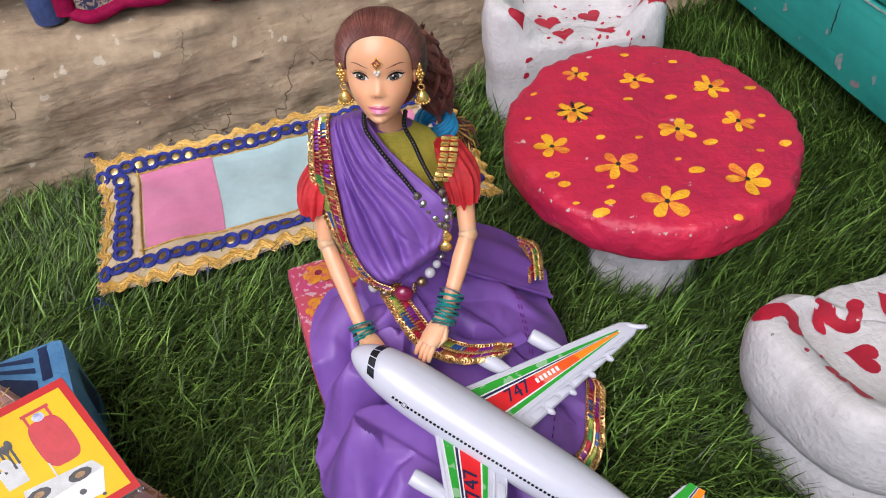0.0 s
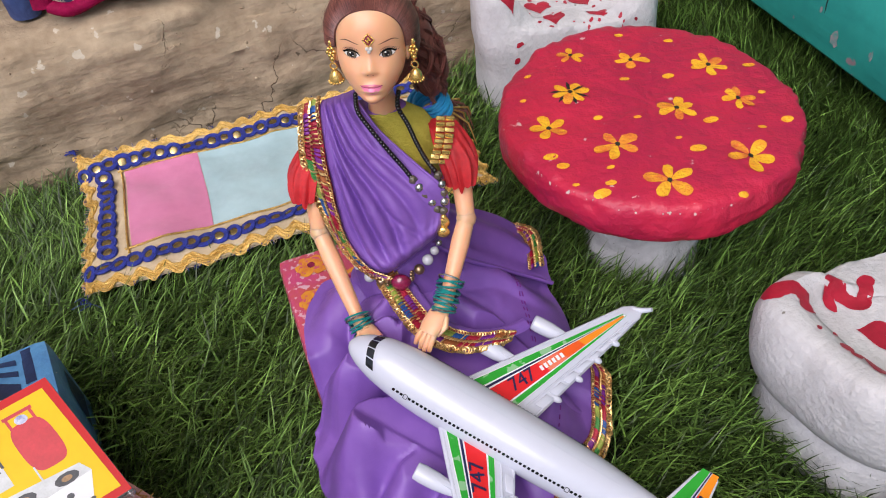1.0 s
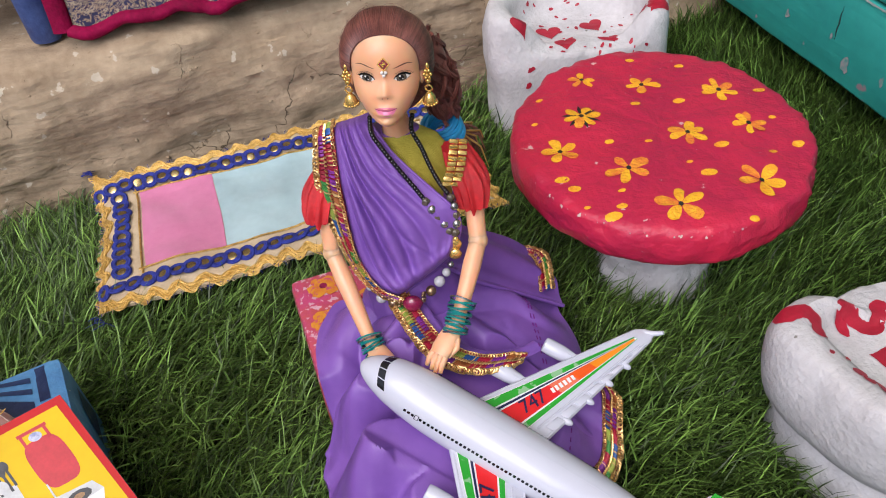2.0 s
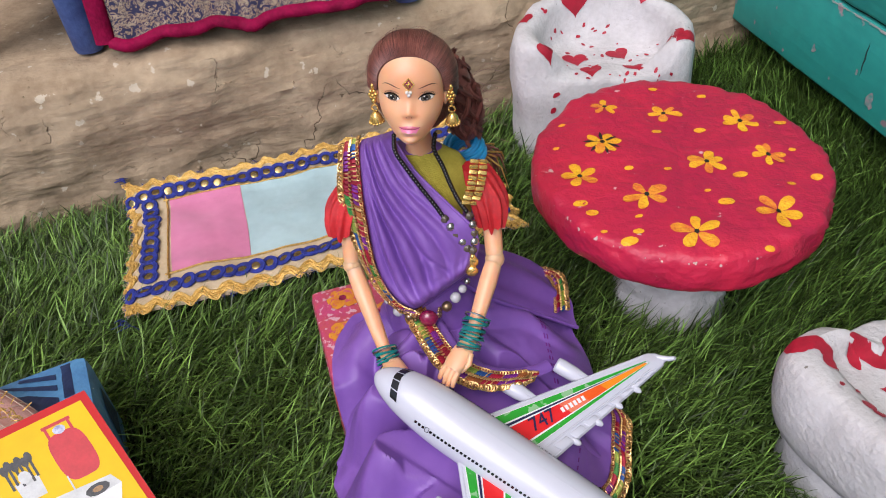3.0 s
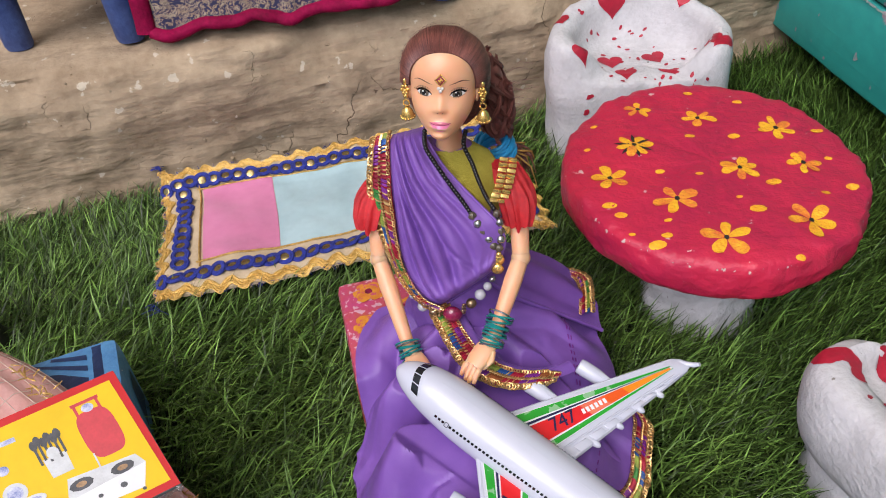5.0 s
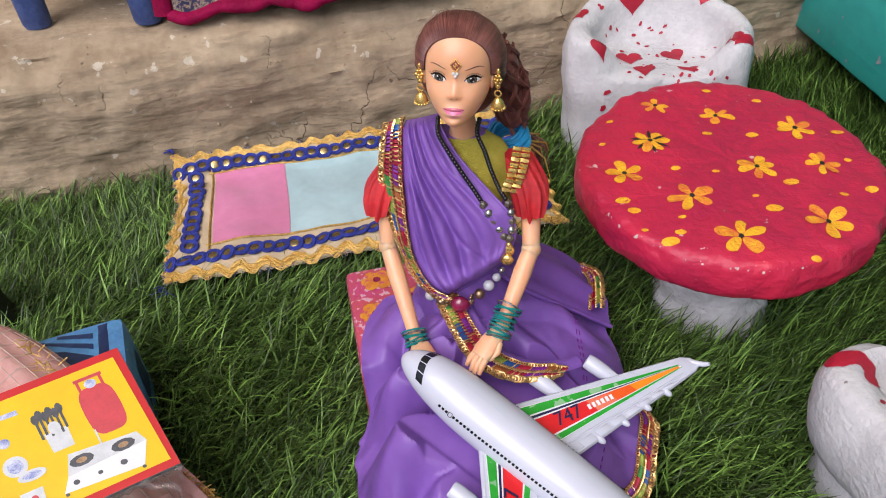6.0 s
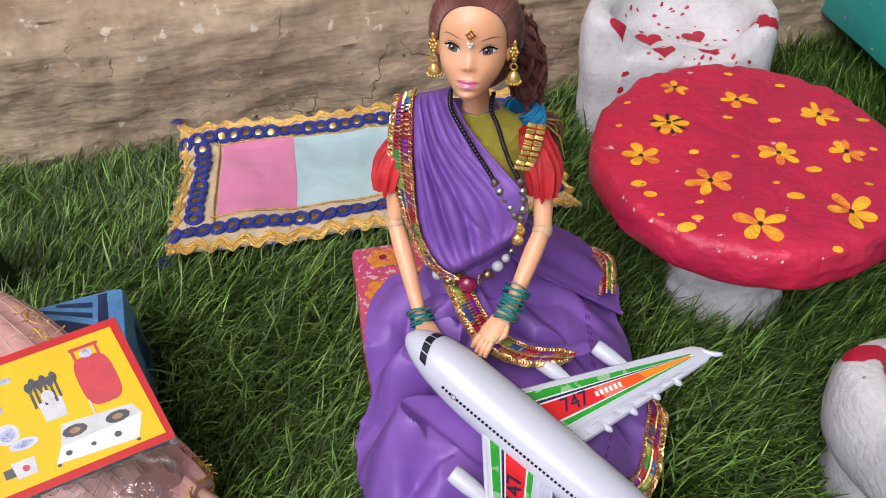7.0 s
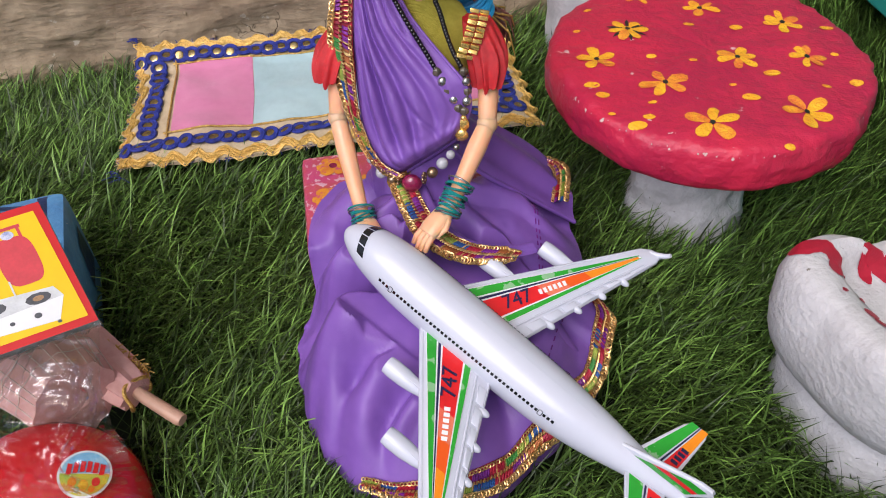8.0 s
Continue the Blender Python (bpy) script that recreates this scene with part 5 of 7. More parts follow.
    for sx in (-1, 1):
        cx, cz = sx * 6.65, 0.0

        def lid(p, k=1.0):
            """Upper edge of the eye at p millimetres across it, outwards positive."""
            f = max(0.0, 1 - ((p - 0.15) / 3.0) ** 2)
            return cz + 1.42 * k * f ** 0.7 + 0.14 * p

        def low(p):
            return cz - 1.05 * max(0.0, 1 - ((p - 0.15) / 3.0) ** 2) ** 0.8 + 0.10 * p

        ps = [-2.85 + 6.0 * i / 24 for i in range(25)]
        band([(cx + sx * p, lid(p) + 1.15 * math.sin(math.pi * i / 24)) for i, p in enumerate(ps)], [(cx + sx * p, lid(p)) for p in ps], M["lid_tint"], 0.06)
        band([(cx + sx * p, lid(p)) for p in ps], [(cx + sx * p, low(p)) for p in ps], M["eye_white"], 0.10)
        ix = cx - 0.1 + sx * 0.1
        top = lambda xx: lid(sx * (xx - cx)) - 0.1
        under_lid = lambda xx: low(sx * (xx - cx)) + 0.05
        disc(ix, cz + 0.12, 1.95, M["bead"], 0.16, top, 24, under_lid)
        disc(ix, cz + 0.12, 1.72, M["eye_grey"], 0.20, top, 24, under_lid)
        disc(ix, cz + 0.15, 0.98, M["bead"], 0.26, top, 24, under_lid)
        disc(ix - 0.55, cz + 0.75, 0.34, M["eye_white"], 0.32)
        disc(ix + 0.5, cz - 0.35, 0.18, M["eye_white"], 0.32)
        # lash line, thicker outwards, and a fine lid crease
        lp = [-3.0 + 6.7 * i / 24 for i in range(25)]
        base = [(cx + sx * p, (lid(p) if p < 3.0 else lid(3.0) + 0.55 * (p - 3.0)) - 0.06) for p in lp]
        band([(x, z + 0.50 + 0.55 * i / 24 * math.sin(math.pi * min(1, (i + 2) / 25)) ** 0.4) for i, (x, z) in enumerate(base)], base, M["bead"], 0.36)
        band([(cx + sx * p, lid(p, 1.0) + 1.45) for p in ps[2:-1]], [(cx + sx * p, lid(p, 1.0) + 1.30) for p in ps[2:-1]], M["brow"], 0.10)
        band([(cx + sx * p, low(p) + 0.02) for p in ps[5:]], [(cx + sx * p, low(p) - 0.12) for p in ps[5:]], M["brow"], 0.14)
        for k in range(11):
            p = -2.2 + 5.4 * k / 10
            z0 = lid(min(p, 3.0)) + 0.2
            ln = 0.95 + 0.95 * k / 10
            q = radians(112 - 8.5 * k)
            x1, z1 = p + ln * math.cos(q), z0 + ln * math.sin(q)
            xm, zm = p + 0.55 * ln * math.cos(q - 0.2), z0 + 0.5 * ln * math.sin(q - 0.2)
            band([(cx + sx * (p - 0.16), z0), (cx + sx * (xm - 0.10), zm), (cx + sx * x1, z1)], [(cx + sx * (p + 0.16), z0), (cx + sx * (xm + 0.10), zm), (cx + sx * (x1 + 0.03), z1)], M["bead"], 0.40)
        for k in range(8):
            p = -1.3 + 4.2 * k / 7
            q = radians(-118 + 11 * k)
            z0 = low(p)
            band([(cx + sx * (p - 0.07), z0), (cx + sx * (p + 0.62 * math.cos(q)), z0 + 0.62 * math.sin(q))], [(cx + sx * (p + 0.07), z0), (cx + sx * (p + 0.62 * math.cos(q) + 0.02), z0 + 0.62 * math.sin(q))], M["bead"], 0.22)
        brow = [(3.4, 4.05), (4.6, 4.30), (6.2, 4.90), (8.0, 5.55), (9.6, 5.70), (11.4, 5.05)]
        brow = [(x, spline([(0, 4.0)] + brow + [(13, 4.6)], x)) for x in np.linspace(3.5, 11.3, 20)]
        band([(sx * x, z + 0.26 * math.sin(math.pi * (i + 1.0) / 21)) for i, (x, z) in enumerate(brow)], [(sx * x, z - 0.20 * math.sin(math.pi * (i + 1.0) / 21)) for i, (x, z) in enumerate(brow)], M["brow"], 0.12)
        disc(sx * 1.05, -7.55, 0.30, M["nostril"], 0.05, None, 10)
    xs_l = [-4.4 + 8.8 * i / 30 for i in range(31)]
    seam = [(x, -12.75 + 1.05 * (abs(x) / 4.5) ** 1.7 + 0.10 * math.exp(-(x / 0.8) ** 2)) for x in xs_l]
    crest = [(x, z + 1.75 * max(0, 1 - (abs(x) / 4.45) ** 1.5) - 0.30 * math.exp(-(x / 0.7) ** 2)) for x, z in seam]
    under = [(x, z - 2.9 * max(0, 1 - (abs(x) / 4.3) ** 2.0) ** 0.85) for x, z in seam]
    band(crest, seam, M["lip_upper"], 0.10)
    band(seam, under, M["lips"], 0.10)
    band([(x, z + 0.09) for x, z in seam], [(x, z - 0.11) for x, z in seam], M["lip_seam"], 0.18)
    # jewel on the brow: a gilt lozenge over three clear stones
    vs = [on_face(x, z, 0.35) for x, z in ((0, 8.5), (2.35, 5.95), (0, 3.4), (-2.35, 5.95))]
    fb.add([on_face(0, 5.95, 0.5)] + vs, [(0, 1, 2), (0, 2, 3), (0, 3, 4), (0, 4, 1)], M["gem"])
    for k in range(20):
        f = (k % 5) / 5
        c0, c1 = (((0, 8.3), (2.15, 5.95)), ((2.15, 5.95), (0, 3.6)), ((0, 3.6), (-2.15, 5.95)), ((-2.15, 5.95), (0, 8.3)))[k // 5]
        fb.ball(on_face(c0[0] + (c1[0] - c0[0]) * f, c0[1] + (c1[1] - c0[1]) * f, 0.45), 0.00034, M["brass"], 6, 5)
    for dx, dz in ((0, 0), (0.75, 0), (-0.75, 0), (0, 0.85), (0, -0.85), (0.4, 0.45), (-0.4, -0.45)):
        fb.ball(on_face(dx, 5.95 + dz, 0.65), 0.00036, M["brass"], 6, 5)
    for dx, dz in ((-0.72, 2.65), (0.72, 2.65), (0, 1.45)):
        fb.ball(on_face(dx, dz, 0.4), 0.00072, M["eye_white"], 8, 6)
    base = len(b.v)
    b.v += [tuple(H @ Vector(v)) for v in fb.v]
    b.f += [tuple(base + i for i in f) for f in fb.f]
    b.m += [b.slot(fb.mats[k]) for k in fb.m]
    # combed-back hair: a swelling shell from the hairline, with strands laid along it
    swell = [(0.0, 1.0, 0.0), (0.04, 1.06, 0.0004), (0.12, 1.20, 0.0022), (0.28, 1.33, 0.0075), (0.48, 1.34, 0.0150), (0.68, 1.18, 0.0225), (0.86, 0.80, 0.0290), (1.0, 0.15, 0.0325), (1.2, 0.1, 0.034)]
    grow = [(s, k) for s, k, _ in swell]
    reach = [(s, y) for s, _, y in swell]

    rim_y = []
    for k in range(360):
        c, sn = math.cos(radians(k)), math.sin(radians(k))
        z = 0.0022 + 0.0144 * max(0.0, c) ** 0.80 if c > 0 else 0.0022 + 0.019 * c
        hit, _, _, _ = tree.ray_cast(Vector((0.0139 * sn * 0.955, -0.03, z * (0.985 if c > 0 else 1))), Vector((0, 1, 0)))
        rim_y.append(hit.y - 0.0002 if hit is not None and c > -0.1 else 0.002 + 0.009 * max(0, -c))
    rim_y = [sum(rim_y[(k + j) % 360] for j in range(-4, 5)) / 9 for k in range(360)]

    def hair_at(phi, s, out=0.0):
        k, back = spline([(-0.2, 0.95)] + grow, s) + out, spline([(-0.2, 0.0)] + reach, s)
        cz = math.cos(phi)
        x = 0.0139 * math.sin(phi) * k
        if cz > 0:
            z = 0.0022 + 0.0144 * cz ** 0.80 * (1 + 1.50 * (k - 1))
            z += 0.0007 * math.exp(-((abs(math.sin(phi)) - 0.30) / 0.2) ** 2) * math.sin(math.pi * min(1, s * 2))
        else:
            z = 0.0022 + 0.019 * cz * k
        y = rim_y[int(math.degrees(phi)) % 360]
        lump = 0.010 * noise.noise(Vector((math.sin(phi) * 5, math.cos(phi) * 5, s * 2.5)))
        return H @ Vector((x * (1 + lump), y + back, z * (1 + lump)))

    ss = [i / 40 for i in range(41)]
    b.rings([[hair_at(2 * math.pi * j / 120, s) for j in range(120)] for s in ss], M["hair"])
    for k in range(2300):
        phi = rnd.gauss(0, 1.15) if k % 3 else rnd.uniform(0, 2 * math.pi)
        drift = rnd.uniform(-0.10, 0.10) + 0.10 * math.sin(phi * 4)
        o = rnd.uniform(0.0, 0.022)
        pts = [hair_at(phi + drift * s, s * 0.93, o * min(1, 0.3 + 5 * s)) for s in [i / 12 for i in range(13)]]
        b.tube(pts, [0.00010] + [rnd.uniform(0.00012, 0.00025)] * 11 + [0.00015], M["hair"], 4)
    # curls of the side bun
    C0, C1 = Vector((0.0235, 0.3360, 0.1985)), Vector((0.0288, 0.3420, 0.1545))
    for k in range(54):
        a0, rim = rnd.uniform(0, 6.3), rnd.uniform(0.70, 1.0)
        ph, turns, w = rnd.uniform(0, 6.3), rnd.uniform(-1.0, 1.0), rnd.uniform(0.0014, 0.0026)
        s0 = rnd.uniform(-0.05, 0.35)
        s1 = min(1.04, s0 + rnd.uniform(0.5, 0.8))
        spin = rnd.uniform(9, 15) * rnd.choice((-1, 1))
        for strand in range(26):
            o = Vector((rnd.gauss(0, 0.00045), rnd.gauss(0, 0.00045), rnd.gauss(0, 0.00045)))
            pts = []
            for i in range(17):
                f = s0 + (s1 - s0) * i / 16
                prof = max(0.0, math.sin(math.pi * (0.12 + 0.76 * f))) ** 0.6
                q = a0 + turns * f
                p = C0.lerp(C1, f) + Vector((0.0078 * rim * prof * math.cos(q), 0.0078 * rim * prof * math.sin(q), 0))
                c, sn = math.cos(ph + spin * f), math.sin(ph + spin * f)
                pts.append(p + o + Vector((math.cos(q), math.sin(q), 0)) * w * c + Vector((-math.sin(q), math.cos(q), 0.5)) * w * sn)
            b.tube(pts, [0.00009] + [rnd.uniform(0.00014, 0.00026)] * 15 + [0.00009], M["hair"], 4)
    b.tube([C0.lerp(C1, f) for f in (0.0, 0.15, 0.4, 0.65, 0.85, 1.0)], [0.003, 0.0055, 0.0068, 0.0066, 0.0052, 0.003], M["hair"], 20)
    # loose hairs
    for k in range(26):
        p = C0.lerp(C1, rnd.uniform(0.1, 0.9)) + Vector((0.008, -0.003, 0))
        a = rnd.uniform(-0.9, 1.2)
        ln = rnd.uniform(0.004, 0.014)
        b.tube([p, p + Vector((ln * 0.5, 0.0, ln * 0.4 * a)), p + Vector((ln, -0.002, ln * 0.4 * a + rnd.uniform(-0.003, 0.003)))], 0.00007, M["hair"], 4)
    for k in range(60):
        phi = rnd.uniform(-1.8, 1.8)
        s = rnd.uniform(0.02, 0.6)
        dr = rnd.uniform(-0.3, 0.3)
        pts = [hair_at(phi + dr * i / 4, min(0.95, s + 0.06 * i), 0.02 + rnd.uniform(0.03, 0.08) * math.sin(math.pi * (i + 1) / 6)) for i in range(5)]
        b.tube(pts, 0.00006, M["hair"], 4)
    # gathered ribbon round the foot of the bun
    for k in range(9):
        c = Vector((0.0262, 0.3430, 0.1505)) + Vector((rnd.uniform(-0.0012, 0.0012), rnd.uniform(-0.001, 0.001), -0.0009 * k))
        ax = Vector((0.30 + rnd.uniform(-0.3, 0.3), 0.25 + rnd.uniform(-0.2, 0.2), -0.9))
        b.torus(c, ax, 0.0076 + rnd.uniform(-0.0012, 0.0014), rnd.uniform(0.0009, 0.0017), M["scrunch"], 26, 6, rnd.uniform(0.85, 1.1))
    for k in range(70):
        p = Vector((0.032 + rnd.uniform(-0.005, 0.005), 0.350 + rnd.uniform(-0.005, 0.005), 0.142))
        q = p + Vector((rnd.uniform(0.0, 0.014), rnd.uniform(-0.004, 0.008), rnd.uniform(-0.022, -0.008)))
        b.tube([p, p.lerp(q, 0.5) + Vector((0.003, 0, 0.002)), q], [0.0006, 0.0005, 0.0002], M["hair"] if k % 3 else M["gold"], 5)
    # earrings
    for e in (H @ Vector((-0.0158, -0.0015, -0.0030)), H @ Vector((0.0166, -0.0015, -0.0030))):
        for k in range(6):
            w = 2 * math.pi * k / 6
            b.ball(e + Vector((0.0013 * math.cos(w), -0.0006, 0.0022 + 0.0017 * math.sin(w))), (0.0008, 0.0007, 0.0009), M["brass"], 8, 6)
        b.ball(e + Vector((0, -0.0012, 0.0022)), 0.0008, M["brass"], 8, 6)
        b.ball(e + Vector((0.0002, 0, 0.0055)), (0.0008, 0.0007, 0.0016), M["brass"], 8, 6)
        b.ball(e + Vector((0.0, 0, -0.0010)), (0.0012, 0.0010, 0.0012), M["brass"], 10, 6)
        b.torus(e + Vector((0, -0.0003, -0.0042)), (0.2, 1, 0), 0.0014, 0.0004, M["brass"], 14, 6)
        rows = [[(e.x + r * math.cos(a), e.y + r * math.sin(a), e.z + z) for a in (2 * math.pi * j / 16 for j in range(16))]
                for r, z in ((0.0006, -0.006), (0.0015, -0.0068), (0.0023, -0.0080), (0.0028, -0.0098), (0.0029, -0.0106))]
        b.rings(rows, M["brass"])
        for j in range(14):
            a = 2 * math.pi * j / 14
            b.ball((e.x + 0.0029 * math.cos(a), e.y + 0.0029 * math.sin(a), e.z - 0.0109), 0.0006, M["brass"], 6, 4)
    # necklace: two strands of black beads, then larger silver ones and a gold pendant
    left = resample([(-0.0035, 0.3200, 0.1700), (-0.0025, 0.3125, 0.1668), (0.0017, 0.3088, 0.1609), (0.0081, 0.3046, 0.1527), (0.0146, 0.3012, 0.1444), (0.0201, 0.2982, 0.1364), (0.0256, 0.2962, 0.1284), (0.0298, 0.2950, 0.1210)], 0.0013)
    right = resample([(0.0150, 0.3200, 0.1700), (0.0146, 0.3140, 0.1665), (0.0182, 0.3105, 0.1597), (0.0213, 0.3072, 0.1521), (0.0250, 0.3040, 0.1449), (0.0298, 0.3010, 0.1376), (0.0314, 0.2980, 0.1290), (0.0303, 0.2950, 0.1215)], 0.0013)
    for strand in (left, right):
        n = len(strand)
        for i, p in enumerate(strand[: int(n * 0.66)]):
            b.ball(p, 0.00115, M["bead"], 8, 6)
        for i, p in enumerate(strand[int(n * 0.68)::3]):
            b.ball(p, 0.0023 if i % 2 else 0.0021, M["silver"] if i % 2 else M["eye_grey"], 8 if i % 2 else 5, 6)
    b.ball((0.0304, 0.2945, 0.1165), (0.0027, 0.0016, 0.0036), M["brass"], 12, 8)
    b.ball((0.0298, 0.2930, 0.1120), (0.0031, 0.0016, 0.0030), M["brass"], 12, 8)
    b.ball((0.0304, 0.2945, 0.1200), 0.0014, M["brass"], 8, 6)
    # beaded belt
    for x, y, z, r, m in ((-0.0145, 0.2925, 0.0995, 0.0015, "silver"), (-0.0114, 0.2897, 0.0963, 0.0018, "pearl"), (-0.0064, 0.2872, 0.0915, 0.0027, "pearl"), (-0.0010, 0.2858, 0.0895, 0.0025, "bronze"),
                          (0.0172, 0.2880, 0.0938, 0.0026, "bronze"), (0.0215, 0.2898, 0.0980, 0.0027, "pearl"), (0.0250, 0.2918, 0.1017, 0.0021, "pearl"), (0.0272, 0.2940, 0.1045, 0.0016, "silver")):
        b.ball((x, y, z), r, M[m], 14, 10)
    for x, y, z in ((0.0024, 0.2850, 0.0890), (0.0136, 0.2866, 0.0912)):
        for k in range(8):
            w = 2 * math.pi * k / 8
            b.ball((x + 0.0004 * math.cos(w), y + 0.0012 * math.cos(w), z + 0.0026 * math.sin(w)), 0.0009, M["bronze"], 6, 5)
    b.ball((0.0082, 0.2845, 0.0893), (0.0050, 0.0036, 0.0046), M["gem"], 9, 6)
    base_at = Vector((0.008, 0.30, 0.0))
    b.v = [tuple(Vector(p) - base_at) for p in b.v]
    ob = b.make("doll", at=Matrix.Translation(base_at))
    tagged(ob, "seated doll in a purple wrap dress with gilt borders and beads", "doll")
    return ob


doll()


# ---- toy airliner ----
def lettering(text, size, mat, parent, at, depth=0.0002):
    c = bpy.data.curves.new("lettering", "FONT")
    c.body, c.size, c.extrude, c.align_x, c.align_y = text, size, depth, "CENTER", "CENTER"
    tmp = bpy.data.objects.new("lettering", c)
    scene.collection.objects.link(tmp)
    bpy.context.view_layer.update()
    me = bpy.data.meshes.new_from_object(tmp.evaluated_get(bpy.context.evaluated_depsgraph_get()))
    bpy.data.objects.remove(tmp)
    me.materials.clear()
    me.materials.append(mat)
    ob = new("lettering", me)
    ob.parent = parent
    ob.matrix_basis = at
    return ob


def airliner():
    ax = Vector((0.85982, -0.39438, -0.32431))
    wing_axis = Vector((0.43204, 0.90044, 0.05045))
    up = ax.cross(wing_axis).normalized()
    at = Matrix((ax, wing_axis, up)).transposed().to_4x4()
    at.translation = Vector((-0.0152, 0.2480, 0.0885)) + wing_axis * 0.0024
    t = new("toy_airliner")
    t.matrix_basis = at
    tagged(t, "white plastic toy airliner with red and green wing stickers", "toy plane")

    def mid(x):
        """The body sits a little askew on its wings."""
        return 0.0015 - 0.035 * x

    # fuselage: nose at 0, tail towards +x: station, radius, height of its middle
    stations = [(0.0, 0.0004, -0.0006), (0.0008, 0.0024, -0.0005), (0.003, 0.0048, -0.0002), (0.008, 0.0077, 0.0004), (0.016, 0.0103, 0.0006), (0.026, 0.0119, 0.0003), (0.038, 0.0128, -0.0004),
                (0.060, 0.0131, -0.0010), (0.090, 0.0129, -0.0012), (0.112, 0.0121, -0.0010), (0.130, 0.0101, 0.0000), (0.146, 0.0073, 0.0018), (0.159, 0.0050, 0.0032),
                (0.168, 0.0034, 0.0042), (0.1725, 0.0022, 0.0046), (0.1735, 0.0008, 0.0046)]
    st = []
    for i in range(len(stations) - 1):
        p0, p1, p2, p3 = (stations[max(0, min(len(stations) - 1, i + k))] for k in (-1, 0, 1, 2))
        for k in range(4):
            f = k / 4
            x = p1[0] + (p2[0] - p1[0]) * f
            row = [x]
            for c in (1, 2):
                m1 = (p2[c] - p0[c]) / max(1e-6, p2[0] - p0[0]) * (p2[0] - p1[0])
                m2 = (p3[c] - p1[c]) / max(1e-6, p3[0] - p1[0]) * (p2[0] - p1[0])
                h = (2 * f ** 3 - 3 * f * f + 1, f ** 3 - 2 * f * f + f, -2 * f ** 3 + 3 * f * f, f ** 3 - f * f)
                row.append(h[0] * p1[c] + h[1] * m1 + h[2] * p2[c] + h[3] * m2)
            st.append(row)
    st.append(stations[-1])
    b = Build()
    b.rings([[(x, mid(x) + max(r, 0.0003) * 0.98 * math.cos(a), zc + max(r, 0.0003) * math.sin(a)) for a in (2 * math.pi * k / 48 for k in range(48))] for x, r, zc in st], M["plastic"])
    # belly fairing between the wings
    b.ball((0.072, mid(0.072), -0.0075), (0.030, 0.0118, 0.0085), M["plastic"], 28, 16)
    body = b.make("fuselage", t)
    tree = surface(body)

    def skin(x, deg, lift):
        d = Vector((0, math.cos(radians(deg)), math.sin(radians(deg))))
        o = Vector((x, mid(x), 0.0003))
        hit, _, _, _ = tree.ray_cast(o + d * 0.05, -d)
        return hit + d * lift, d

    # moulding seam along the spine
    b = Build()
    b.tube([skin(0.02 + 0.0035 * k, 90, -0.00008)[0] for k in range(32)], 0.00016, M["plastic"], 5)
    b.make("seam", body)
    # cockpit glazing: five panes round the brow
    for k in range(5):
        a0, a1 = 90 + (k - 2.5) * 25 + 1.4, 90 + (k - 1.5) * 25 - 1.4
        fb = Build()
        grid = []
        for i in range(5):
            row = []
            for j in range(6):
                a = a0 + (a1 - a0) * j / 5
                off = abs(a - 90) / 60
                x0, x1 = 0.0090 + 0.0030 * off ** 1.5, 0.0124 + 0.0036 * off ** 1.5
                row.append(skin(x0 + (x1 - x0) * i / 4, a, 0.00022)[0])
            grid.append(row)
        fb.rings(grid, M["glaze"], closed=False)
        fb.make("cockpit_window", body)
    # cabin windows, a row on each flank, with two doors
    for side in (-1, 1):
        for k in range(46):
            x = 0.0275 + 0.00196 * k
            if k in (3, 42):
                continue
            hit, d = skin(x, 90 - side * 69, 0.0002)
            w, fb = Vector((1, 0, 0)), Build()
            v = d.cross(w)
            fb.add([hit + w * 0.00062 * cx + v * 0.00072 * cy for cx, cy in ((-1, -0.7), (-0.7, -1), (0.7, -1), (1, -0.7), (1, 0.7), (0.7, 1), (-0.7, 1), (-1, 0.7))], [tuple(range(8))], M["glaze"])
            fb.make("cabin_window", body, smooth=False)
        for x in (0.0275 + 0.00196 * 3, 0.0275 + 0.00196 * 42):
            fb = Build()
            hit, d = skin(x, 90 - side * 69, 0.0003)
            w = Vector((1, 0, 0))
            v = d.cross(w)
            fb.tube([hit + w * 0.0009 * math.copysign(abs(math.cos(q)) ** 0.5, math.cos(q)) + v * 0.0013 * math.copysign(abs(math.sin(q)) ** 0.5, math.sin(q)) for q in (2 * math.pi * j / 16 for j in range(17))], 0.00014, M["glaze"], 4)
            fb.make("cabin_door", body)

    def lead(y):
        return 0.0421 + 0.73 * y

    def trail(y):
        return 0.0835 + 0.37 * y

    def rise(y):
        return -0.0025 + 0.09 * y

    def slab(b, outline, thick, mat, side, height, edge=0.0006):
        """A flat plate with a rounded rim, from outline points (x, y); its top lies at height(y)."""
        k = len(outline)
        ring = []
        for inset, dz in ((edge * 1.6, -thick), (edge * 0.4, -thick * 0.85), (0.0, -thick * 0.5), (edge * 0.4, -thick * 0.15), (edge * 1.6, 0.0)):
            r = []
            for i, (px, py) in enumerate(outline):
                q0, q1 = outline[i - 1], outline[(i + 1) % k]
                d = Vector((q1[0] - q0[0], q1[1] - q0[1])).normalized()
                r.append((px + d.y * -inset, side * (py + d.x * inset), height(py) + dz))
            ring.append(r)
        if side < 0:
            ring = [r[::-1] for r in ring]
        b.rings(ring, mat)

